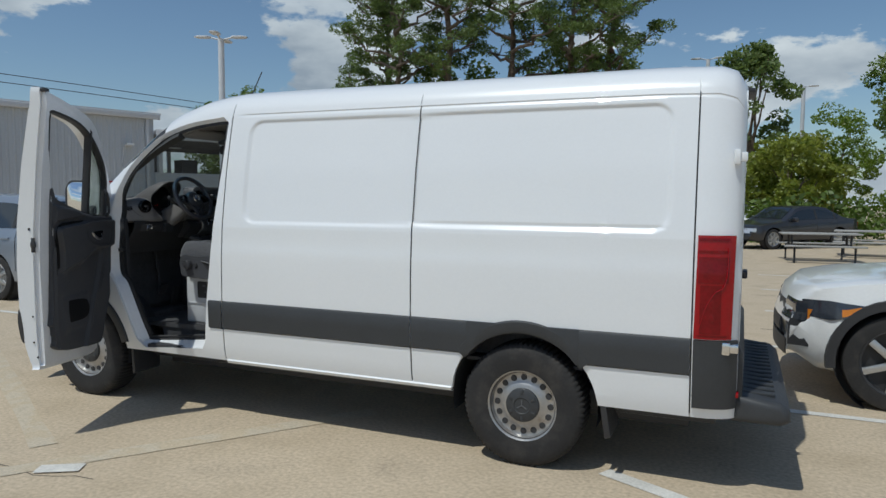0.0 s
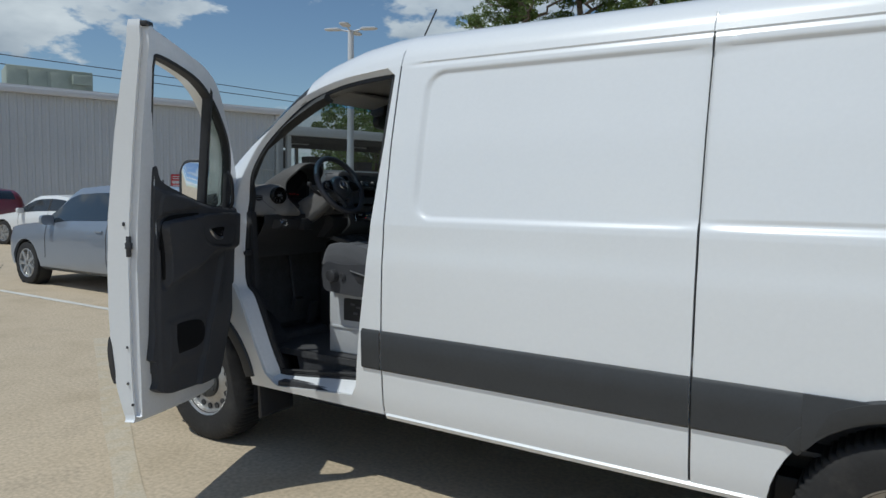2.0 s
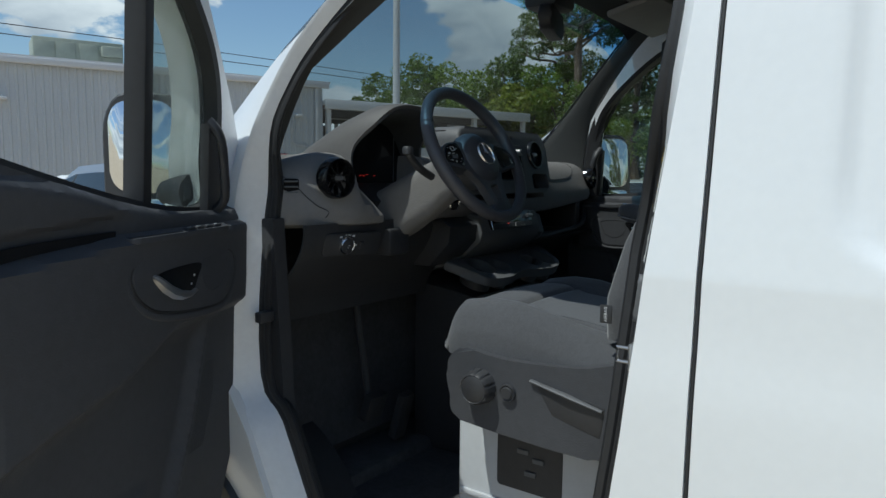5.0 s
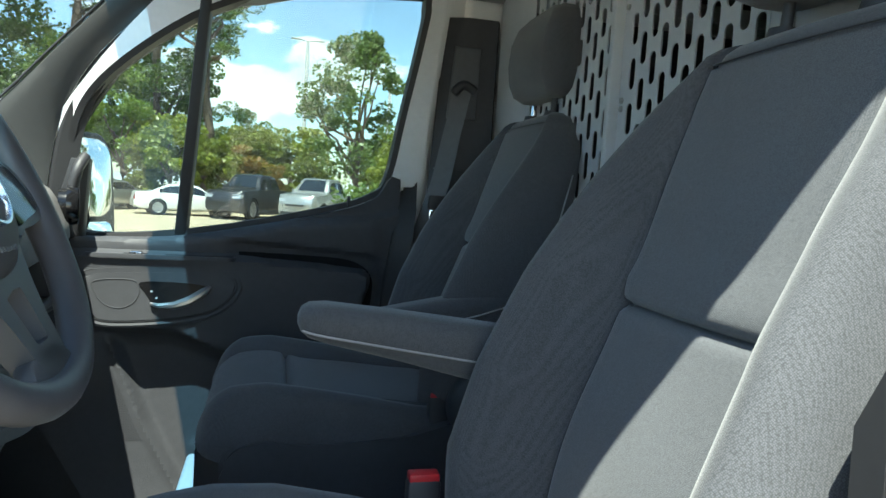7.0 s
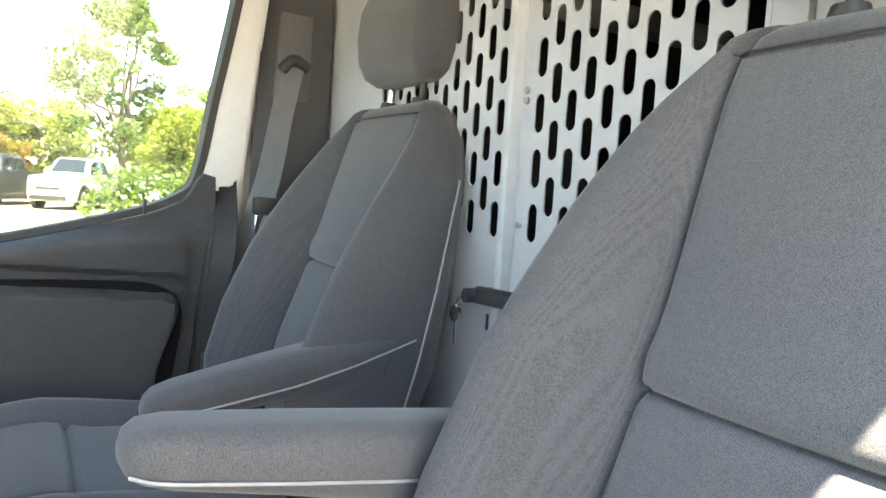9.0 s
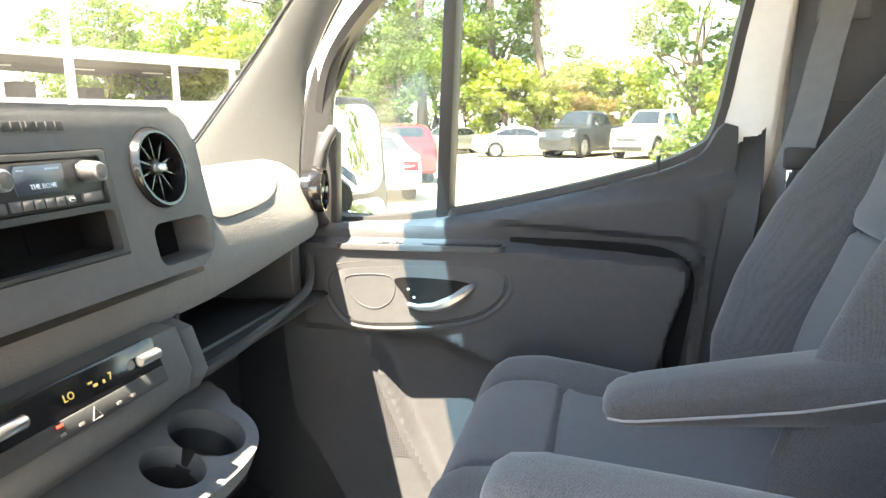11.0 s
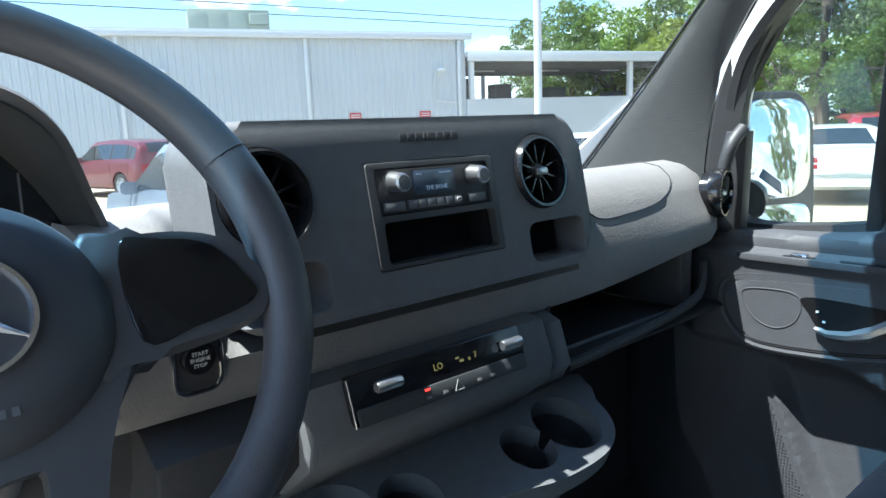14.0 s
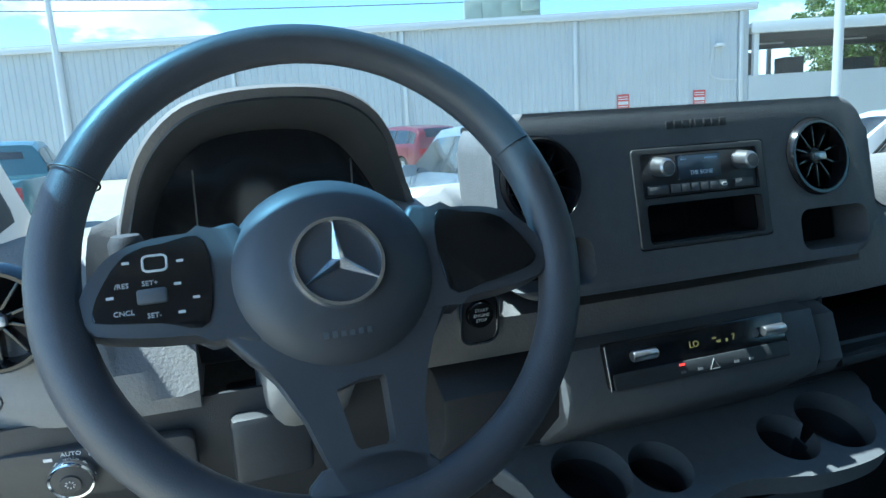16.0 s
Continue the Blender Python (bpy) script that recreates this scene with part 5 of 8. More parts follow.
on_clim("air_mark", merge(box(0.004, 0.0048, 0.006, 0.012, 0.010, 0.012), box(0.004, 0.0048, 0.012, 0.018, 0.005, 0.008), box(0.004, 0.0048, 0.026, 0.029, 0.004, 0.008)), AMBER)
on_clim("status_led", box(0.0065, 0.0078, -0.050, -0.043, -0.014, -0.0115), REDLED, "red status light")
for y in (-0.050, -0.025, 0.030, 0.053):
    on_clim("key_mark", box(0.0068, 0.0076, y, y + 0.007, -0.0235, -0.0205), DIMMARK)
on_clim("hazard_mark", tube([(0.0074, 0.0, -0.013), (0.0074, -0.007, -0.025), (0.0074, 0.007, -0.025)], 0.0006, 5, closed=True, up=(1, 0, 0)), DIMMARK)

# cup-holder shelf: a thick sheet with four wells
def cup(x, y, r, depth=0.07):
    return lathe([(0.0, -depth), (r * 0.92, -depth), (r, 0.05), (0.0, 0.05)], 32, "z", (x, y, 1.243))
CUPS = [(0.517, 0.848, 0.053), (0.533, 0.940, 0.043), (0.538, 1.143, 0.043), (0.528, 1.236, 0.056)]
top = [(0.44, 0.77), (0.44, 1.315), (0.50, 1.325), (0.555, 1.312), (0.590, 1.275), (0.604, 1.22), (0.604, 1.14), (0.592, 1.08), (0.584, 1.03), (0.590, 0.98), (0.604, 0.92), (0.604, 0.85), (0.588, 0.79), (0.53, 0.77)]
SLOPE = Matrix.Translation((0.58, 0, 1.235)) @ Matrix.Rotation(radians(22), 4, "Y") @ Matrix.Translation((-0.58, 0, -1.243))
shelf = moved(subtract(prism(smooth_poly(top, 4), "z", 1.211, 1.243, 0.009, 3), [cup(*c) for c in CUPS]), SLOPE)
shelf_o = part("cup_holder_shelf", shelf, SOFT, van, "grey cup-holder shelf with four wells")
for c in CUPS:
    part("cup_well", moved(lathe([(0.0, -0.0665), (c[2] * 0.90, -0.0665), (c[2] * 0.93, -0.064), (c[2] * 0.965, -0.026), (c[2] * 0.995, -0.026), (c[2] * 0.96, -0.069), (0.0, -0.0705)], 32, "z", (c[0], c[1], 1.243)), SLOPE), BLACK, shelf_o)
part("centre_console", prism([(0.28, 0.62), (0.50, 0.62), (0.46, 0.95), (0.535, 1.165), (0.28, 1.20)], "y", 0.80, 1.24, 0.02), BLACK, van, "black console below the shelf")
part("stack_apron", prism([(0.36, 1.31), (0.48, 1.290), (0.44, 1.262), (0.34, 1.25)], "y", 0.76, 1.285, 0.006), SOFT, van)

part("glove_shelf", merge(box(0.20, 0.21, 1.235, 1.88, 1.28, 1.46), prism([(0.20, 1.300), (0.485, 1.308), (0.495, 1.318), (0.485, 1.326), (0.20, 1.320)], "y", 1.235, 1.86, 0.004), box(0.20, 0.50, 1.232, 1.24, 1.31, 1.43), box(0.2, 0.47, 1.66, 1.70, 1.33, 1.45, 0.01)), BLACK, van, "deep open glove shelf")
part("shelf_lip", tube(curve([(0.500, 1.275, 1.322), (0.502, 1.38, 1.327), (0.500, 1.50, 1.334), (0.495, 1.60, 1.341), (0.488, 1.68, 1.352), (0.478, 1.72, 1.375), (0.470, 1.735, 1.41)], 6), 0.009, 8), BLACK, van, "rounded lip of the glove shelf")
part("lower_dash_right", thick(field(span(1.24, 1.87, 8), span(0.80, 1.33, 6), lambda y, z: (0.455 - 0.25 * step(1.33, 1.15, z), y, z)), 0.006), BLACK, van)
part("under_dash", prism([(0.20, 1.27), (0.455, 1.27), (0.530, 1.345), (0.535, 1.395), (0.495, 1.418), (0.20, 1.418)], "y", 0.655, 0.808, 0.006), BLACK, van, "black panel beside the climate strip")
part("lower_dash_left", thick(field(span(0.135, 0.80, 10), span(1.16, 1.425, 8), lambda y, z: (0.47 - 0.14 * step(1.40, 1.16, z), y, z)), 0.006), BLACK, van, "black lower dashboard")
# light switch panel
lm = Matrix.Translation((0.468, 0.275, 1.368)) @ Matrix.Rotation(radians(16), 4, "Y") @ Matrix.Rotation(radians(-6), 4, "Z")
lsw = new("light_switch")
lsw.parent = van
lsw["label"] = "round light switch with chrome ring"
part("switch_plate", moved(prism(round_rect(0.19, 0.062, 0.012, 4, 0.025, 0.0), "x", -0.01, 0.003, 0.002), lm), BLACK, lsw)
part("switch_ring", moved(lathe([(0.019, 0.003), (0.0195, 0.014), (0.0215, 0.015), (0.0235, 0.012), (0.0235, 0.003)], 36, "x"), lm), CHROME, lsw)
part("switch_knob", moved(lathe([(0.0, 0.018), (0.010, 0.018), (0.0105, 0.016), (0.019, 0.014)], 30, "x"), lm), BLACK, lsw)
writing("AUTO", 0.007, lm @ Matrix.Translation((0.0036, 0.002, 0.027)) @ ROTX, MARK, lsw)
part("dimmer_wheel", moved(box(0.0, 0.008, 0.045, 0.062, -0.012, 0.008, 0.002), lm), BLACK, lsw)
for mark in (box(0.003, 0.0036, -0.024, -0.016, 0.020, 0.024), box(0.003, 0.0036, 0.018, 0.026, 0.022, 0.027), box(0.003, 0.0036, 0.034, 0.040, -0.004, 0.0)):
    part("symbol_mark", moved(mark, lm), MARK, lsw)
part("light_glyph", moved(merge(*[moved(box(0.0182, 0.0188, -0.0005, 0.0005, 0.003, 0.005), Matrix.Rotation(k * math.pi / 4, 4, "X")) for k in range(8)]), lm), MARK, lsw)
# start button
sm_ = Matrix.Translation((0.508, 0.712, 1.482)) @ Matrix.Rotation(radians(6), 4, "Y")
stb = new("start_button")
stb.parent = van
stb["label"] = "black start button in a chrome surround"
part("surround", moved(tube([(0.004, a, b) for a, b in round_rect(0.046, 0.060, 0.014, 4, 0.0, -0.006)], 0.0022, 6, closed=True, up=(1, 0, 0)), sm_), CHROME, stb)
part("button_plate", moved(prism(round_rect(0.045, 0.059, 0.014, 4, 0.0, -0.006), "x", -0.02, 0.003), sm_), BLACK, stb)
part("button_face", moved(lathe([(0.0, 0.010), (0.015, 0.010), (0.0165, 0.007), (0.017, 0.0)], 32, "x"), sm_), PIANO, stb)
for txt, z in (("START", 0.006), ("ENGINE", 0.0), ("STOP", -0.006)):
    writing(txt, 0.0055, sm_ @ Matrix.Translation((0.0105, 0.0, z)) @ ROTX, MARK, stb)
part("switch_bank", merge(*[box(0.44, 0.462, 0.715 + 0.03 * k, 0.741 + 0.03 * k, 1.35, 1.385, 0.002) for k in range(3)]), BLACK, van)
# pedals
part("brake_pedal", merge(prism([(0.30, 0.80), (0.33, 0.79), (0.36, 0.87), (0.33, 0.88)], "y", 0.50, 0.58, 0.006), tube([(0.25, 0.54, 1.2), (0.31, 0.54, 0.86)], 0.012, 8)), BLACK, van)
part("accelerator_pedal", merge(prism([(0.30, 0.70), (0.33, 0.69), (0.37, 0.84), (0.345, 0.85)], "y", 0.64, 0.70, 0.006)), BLACK, van)

# the centre panel leans back
def lean_back(root):
    for ob in [root] + list(root.children_recursive):
        if ob.type == "MESH":
            for v in ob.data.vertices:
                v.co.x -= 0.20 * (v.co.z - 1.61)


for ob in list(radio.children) + [o for o in cpanel.children if o.name.startswith("open_tray")]:    # the set is a little under the slot's width
    for v in ob.data.vertices:
        v.co.y, v.co.z = 1.020 + (v.co.y - 1.020) * 0.855, 1.6275 + (v.co.z - 1.6275) * 0.855
for ob in (cpanel, radio, centre_vents[0], centre_vents[1]):
    lean_back(ob)

# ---- steering wheel ----
TILT = radians(28.6)
WM = Matrix.Translation((0.716, 0.514, 1.607)) @ Matrix(((0, -math.sin(TILT), math.cos(TILT), 0), (1, 0, 0, 0), (0, math.cos(TILT), math.sin(TILT), 0), (0, 0, 0, 1)))
steer = new("steering_wheel")
steer.parent = van
steer["label"] = "dark leather steering wheel with button pods"
R = 0.1835
HUBM = WM @ Matrix.Translation((0, -0.015, -0.002))
def on_wheel(name, bm, mat, label="", parent=None):
    return part(name, moved(bm, WM if name in ("wheel_rim", "rim_seam", "spoke_bridge") else HUBM), mat, parent or steer, label)
ring_pts = [(R * math.cos(a), R * math.sin(a), 0) for a in [2 * math.pi * k / 72 for k in range(72)]]
rr = [0.0158 + 0.0022 * max(0, math.cos(2 * (a - 0.35))) for a in [2 * math.pi * k / 72 for k in range(72)]]
on_wheel("wheel_rim", tube(ring_pts, rr, 14, closed=True, up=(0, 0, 1)), LEATHER, "dark leather rim")
for a0, a1 in ((24, 24.8), (155, 155.8)):
    on_wheel("rim_seam", tube([(R * math.cos(radians(a0)) + 0.0175 * math.cos(radians(a0)) * math.cos(k), R * math.sin(radians(a0)) + 0.0175 * math.sin(radians(a0)) * math.cos(k), 0.0175 * math.sin(k)) for k in span(0, 2 * math.pi, 24)[:-1]], 0.0008, 5, closed=True), BLACK)
hub = lathe([(0.0, 0.030), (0.030, 0.029), (0.055, 0.024), (0.070, 0.014), (0.0765, 0.002), (0.078, -0.02), (0.07, -0.05)], 48, "z")
for v in hub.verts:
    v.co.y *= 0.98 if v.co.y > 0 else 0.95
on_wheel("hub_cover", hub, WHEELP, "dark airbag cover")
on_wheel("badge_ring", lathe([(0.0285, 0.0285), (0.0300, 0.0325), (0.0325, 0.0325), (0.034, 0.0275)], 48, "z"), BADGE, "chrome ring badge")
for k in range(3):
    arm = loft([[(-0.0048, 0.0, 0.030), (0.0, 0.0, 0.0345), (0.0048, 0.0, 0.030)], [(-0.0005, 0.0295, 0.030), (0.0, 0.0295, 0.0315), (0.0005, 0.0295, 0.030)]])
    on_wheel("badge_bar", moved(arm, Matrix.Rotation(2 * math.pi * k / 3, 4, "Z")), BADGE)
on_wheel("airbag_mark", merge(*[box(-0.018 + 0.006 * k, -0.0145 + 0.006 * k, -0.052, -0.0475, 0.0235, 0.0248) for k in range(6)]), SOFT)
for sx in (-1, 1):
    pod = [(0.060, 0.040), (0.090, 0.040), (0.122, 0.038), (0.146, 0.030), (0.162, 0.012), (0.170, -0.010), (0.165, -0.022), (0.130, -0.030), (0.088, -0.034), (0.054, -0.042)]
    o = prism([(sx * a, b) for a, b in smooth_poly(pod, 4)], "z", -0.018, 0.010, 0.005, 3)
    spoke = on_wheel("spoke", o, WHEELP, "side spoke with button field")
    inner = [(0.087, 0.033), (0.114, 0.0335), (0.138, 0.028), (0.154, 0.006), (0.160, -0.012), (0.154, -0.017), (0.120, -0.0215), (0.089, -0.025)] if sx < 0 else [(0.083, 0.034), (0.108, 0.034), (0.138, 0.026), (0.157, -0.004), (0.157, -0.012), (0.146, -0.018), (0.115, -0.024), (0.083, -0.026)]
    on_wheel("button_field", prism([(sx * a, b) for a, b in smooth_poly(inner, 4)], "z", 0.006, 0.0118, 0.001), PIANO, "gloss black button field", spoke)
    if sx < 0:
        on_wheel("touch_pad", tube([(a, b, 0.0122) for a, b in round_rect(0.015, 0.011, 0.003, 3, -0.1198, 0.0200)], 0.0009, 5, closed=True), MARK, "", spoke)
        on_wheel("thumb_roller", box(-0.1325, -0.1135, -0.0085, 0.0022, 0.011, 0.0155, 0.002), SOFT, "", spoke)
        for txt, u, v in (("SET+", -0.1238, 0.0062), ("SET-", -0.1227, -0.0162), ("CNCL", -0.1410, -0.0126), ("/RES", -0.1412, 0.0060)):
            writing(txt, 0.0048, HUBM @ Matrix.Translation((u, v, 0.0124)), MARK, spoke)
        on_wheel("button_symbol", merge(*[box(u, u + 0.0045, v, v + 0.0018, 0.0118, 0.0124) for u, v in ((-0.140, 0.021), (-0.106, 0.019), (-0.109, 0.003), (-0.108, -0.017), (-0.151, -0.002), (-0.098, -0.008))]), MARK, "", spoke)
outline = [(-0.084, -0.034), (-0.066, -0.0565), (-0.0490, -0.0690), (-0.0430, -0.0800), (-0.0354, -0.1031), (-0.0291, -0.1229), (-0.0215, -0.1429), (-0.014, -0.166), (0.036, -0.166), (0.0412, -0.150),
           (0.0425, -0.1375), (0.0458, -0.107), (0.0502, -0.0794), (0.0621, -0.0604), (0.080, -0.036), (0.0, -0.02)]
opening = [(-0.0136, -0.0850), (0.0060, -0.0800), (0.0212, -0.0795), (0.0225, -0.082), (0.0215, -0.1200), (0.0205, -0.1245), (0.0170, -0.1264), (-0.0030, -0.1270), (-0.0058, -0.1245), (-0.0072, -0.1205)]
plate = subtract(prism(outline, "z", -0.012, 0.009, 0.0035, 3), [prism(opening, "z", -0.05, 0.05)])
on_wheel("lower_spoke", plate, WHEELP, "lower spoke with a slanted opening")
on_wheel("spoke_bridge", prism(smooth_poly([(-0.030, -0.150), (0.040, -0.150), (0.046, -0.180), (0.004, -0.186), (-0.040, -0.180)], 3), "z", -0.010, 0.007, 0.003), WHEELP)
# column shroud and stalks
shroud = loft([[(x, 0.517 + 0.5 * w * p[0], zc + h * p[1]) for p in round_rect(1, 1, 0.28, 4)] for x, w, zc, h in
               ((0.40, 0.205, 1.42, 0.17), (0.50, 0.186, 1.468, 0.165), (0.58, 0.155, 1.512, 0.15), (0.640, 0.135, 1.552, 0.135), (0.668, 0.11, 1.572, 0.105))])
part("column_shroud", shroud, DASH, van, "grey-brown steering column shroud")
# black here stands in for the shadow that the dash casts on the cover
part("column_cover", box(0.36, 0.492, 0.430, 0.515, 1.325, 1.400, 0.008), BLACK, van, "cover below the steering column, blackened as dash shadow")
part("control_stalk", merge(tube(curve([(0.615, 0.455, 1.545), (0.612, 0.41, 1.565), (0.605, 0.375, 1.595), (0.603, 0.368, 1.612)], 5), 0.0105, 10), lathe([(0, 0), (0.014, 0.002), (0.0145, 0.016), (0.011, 0.022), (0, 0.023)], 20, "z", (0.603, 0.367, 1.600))), BLACK, van, "black control stalk")
part("control_stalk", tube(curve([(0.615, 0.575, 1.555), (0.61, 0.63, 1.575), (0.607, 0.665, 1.585)], 5), 0.009, 10), BLACK, van)


# ---- seats ----
def seat(yc, driver):
    """A bucket seat on a painted box. In = +1 where the inboard side lies at larger y."""
    inb = 1 if driver else -1
    root = new("driver_seat" if driver else "passenger_seat")
    root.parent = van
    root["label"] = "dark cloth driver seat with inboard armrest" if driver else "dark cloth passenger seat with inboard armrest"
    slid = 0.0 if driver else 0.060                          # the passenger's seat is slid back

    def P(x, u, z):
        return (x + slid, yc + u * inb, z)                  # u > 0: inboard

    def dip(d, w):
        return math.exp(-(d / w) ** 2)

    # cushion: front pad, centre panel and side bolsters, parted by sewn grooves
    edge = [(0.790, 1.165), (0.800, 1.200), (0.815, 1.228), (0.84, 1.252), (0.905, 1.264), (0.98, 1.262), (1.088, 1.240), (1.148, 1.216), (1.19, 1.200), (1.30, 1.18)]
    crest = [(0.782, 1.172), (0.788, 1.200), (0.798, 1.224), (0.815, 1.243), (0.840, 1.256), (0.87, 1.262), (0.91, 1.262), (0.98, 1.250), (1.08, 1.236), (1.18, 1.224), (1.30, 1.216)]
    base = [(0.782, 1.160), (0.80, 1.147), (0.84, 1.137), (1.30, 1.136)]
    girth = [(0.782, 0.80), (0.79, 0.88), (0.80, 0.93), (0.82, 0.97), (0.85, 1.0), (1.2, 1.0), (1.30, 0.97)]
    SX, SU, CW = 0.945, 0.158, 0.262                        # cross groove, side grooves, half width
    xs = sorted(set([0.782, 0.785, 0.79, 0.797, 0.806, 0.82, 0.84, 0.86, 0.885, 0.91, 0.925] + [SX + d for d in (-0.012, -0.007, -0.003, 0.0, 0.003, 0.007, 0.012, 0.02)] + span(0.98, 1.30, 14)))
    us = [-1.0, -0.985, -0.95, -0.90, -0.84, -0.77, -0.70, -0.66, -0.635, -0.618, -0.603, -0.588, -0.57, -0.54] + span(-0.48, 0.48, 16) + [0.54, 0.57, 0.588, 0.603, 0.618, 0.635, 0.66, 0.70, 0.77, 0.84, 0.90, 0.95, 0.985, 1.0]

    def cushion_top(x, e):
        a, u = abs(e), e * CW
        z = lerp(crest, x) - (0.0 if driver else 0.026)
        fall = lerp(edge, x) - lerp(crest, x)
        side = step(0.603, 0.80, a)
        z += (fall + 0.012) * side if driver else (0.022 + 0.3 * fall) * side
        z -= 0.075 * max(0.0, (a - 0.80) / 0.20) ** 2.6
        z -= 0.011 * dip(abs(u) - SU, 0.006) * step(0.80, 0.84, x)
        if a < 0.603:
            z -= 0.014 * dip(x - SX, 0.006)
            z -= 0.006 * step(SX, SX + 0.03, x) - 0.006 * step(SX + 0.03, SX + 0.16, x)
            z += 0.005 * (1 - (a / 0.603) ** 2)
        return z

    rings = []
    for x in xs:
        w = lerp(girth, x)
        zb = lerp(base, x) - (0.0 if driver else 0.016)
        rings.append([P(x, e * CW * w, max(zb + 0.004, cushion_top(x, e))) for e in us] + [P(x, CW * w * 0.985, zb), P(x, -CW * w * 0.985, zb)])
    part("cushion", loft(rings), CLOTH, root, "dark woven cloth cushion with sewn grooves", smooth=70)

    def centre(x0, x1):
        kx = [x for x in xs if x0 <= x <= x1]
        ke = [e for e in us if abs(e) <= 0.56]
        return thick(field(kx, ke, lambda x, e: P(x, e * CW, cushion_top(x, e) + 0.0022 - 0.003 * max(step(0.53, 0.56, abs(e)), step(x0 + 0.012, x0, x)))), 0.002)
    part("cushion_insert", centre(SX + 0.006, 1.26), CLOTH2, root, "cushion centre panel", smooth=70)

    # backrest: sections up the slope, deep side wings, inserts between sewn grooves
    W_TAB = [(0.0, 0.250), (0.1, 0.262), (0.3, 0.268), (0.5, 0.260), (0.65, 0.248), (0.78, 0.232), (0.87, 0.212), (0.93, 0.190), (0.97, 0.168), (1.0, 0.150)]
    S_TAB = [(0.0, 0.140), (0.3, 0.137), (0.5, 0.133), (0.7, 0.132), (0.84, 0.136), (0.93, 0.138), (1.0, 0.132)]
    B_TAB = [(0.0, 0.095), (0.15, 0.118), (0.35, 0.115), (0.55, 0.095), (0.7, 0.068), (0.8, 0.048), (0.9, 0.028), (1.0, 0.008)]
    HS = 0.505

    def back_x(h):
        return 1.361 + 0.27 * (0.57 * (h - 0.5)) + 0.012 * math.cos(h * math.pi) ** 2 * step(0.5, 1.0, h)

    def back_z(h):
        return 1.225 + 0.57 * h

    def front(v, h, sunk=0.0):
        a, s, w = abs(v), lerp(S_TAB, h), lerp(W_TAB, h)
        if a <= 0.5:
            u = s * a / 0.5
            off = 0.008 * (1 - (2 * a) ** 2) - sunk - 0.010 * dip((h - HS) * 0.57, 0.006) + 0.006 * dip((h - HS) * 0.57 - 0.03, 0.02)
            off += 0.016 * dip(h - 0.22, 0.20)
        else:
            e = (a - 0.5) / 0.5
            u = s + (w - s) * e
            b = lerp(B_TAB, h)
            off = b * math.sin(math.pi / 2 * min(1.0, e / 0.72)) ** 1.15 - (b + 0.035) * max(0.0, (e - 0.72) / 0.28) ** 2.4
        off -= 0.010 * dip(u - s, 0.0055)
        return P(back_x(h) - off, math.copysign(u, v), back_z(h))

    hs = sorted(set(span(0.0, 0.46, 12) + [HS + d for d in (-0.03, -0.018, -0.011, -0.006, -0.002, 0.002, 0.006, 0.011, 0.018, 0.03)] + span(0.56, 0.92, 9) + [0.95, 0.97, 0.985, 1.0]))
    half = [0.0, 0.12, 0.24, 0.34, 0.41, 0.45, 0.472, 0.487, 0.5, 0.515, 0.53, 0.55, 0.59, 0.64, 0.70, 0.76, 0.81, 0.86, 0.90, 0.935, 0.96, 0.98, 1.0]
    vs = [-v for v in half[:0:-1]] + half
    rings = []
    for h in hs:
        w, t = lerp(W_TAB, h), lerp([(0.0, 0.11), (0.3, 0.12), (0.7, 0.10), (1.0, 0.075)], h)
        rings.append([front(v, h, 0.006 if abs(v) < 0.49 else 0.0) for v in vs]
                     + [P(back_x(h) + t * k, q * w, back_z(h) - 0.004) for k, q in ((0.55, 1.0), (0.85, 0.95), (1.0, 0.8), (1.05, 0.3), (1.05, -0.3), (1.0, -0.8), (0.85, -0.95), (0.55, -1.0))])
    for k, lift in ((0.12, 0.010), (0.35, 0.018), (0.6, 0.021)):   # the top rolls over to the back
        last = rings[len(hs) - 1]
        mid = P(back_x(1.0) + 0.04, 0.0, 0.0)
        rings.append([(p[0] + (mid[0] - p[0]) * k, p[1] + (mid[1] - p[1]) * k * 0.35, p[2] + lift) for p in last])
    part("backrest", loft(rings), CLOTH, root, "dark woven cloth backrest with deep side wings", smooth=70)

    def insert(h0, h1):
        kh = sorted(set([h0, h1] + [h for h in hs if h0 < h < h1]))
        kv = [v for v in vs if abs(v) <= 0.4875]
        return thick(field(kh, kv, lambda h, v: front(v, h, -0.001 + 0.004 * max(step(0.475, 0.4875, abs(v)), step(h0 + 0.012, h0, h) * step(0.02, 0.1, h0)))), 0.003)
    part("back_insert", insert(0.02, HS - 0.0015), CLOTH2, root, "lower back panel", smooth=70)
    part("back_insert", insert(HS + 0.0015, 0.985), CLOTH2, root, "upper back panel", smooth=70)
    part("top_piping", tube([front(v, 0.995) for v in span(-0.62, 0.62, 24)], 0.0014, 6), BLACK, root)
    sidewall = [P(back_x(h) + 0.062, lerp(W_TAB, h) + 0.001, back_z(h)) for h in span(0.16, 0.80, 16)]
    part("back_piping", tube(sidewall, 0.0018, 6), PIPING, root, "pale grey piping")

    # headrest: a padded block with a creased front
    hx, hz = back_x(1.0), back_z(1.0)
    hrings = []
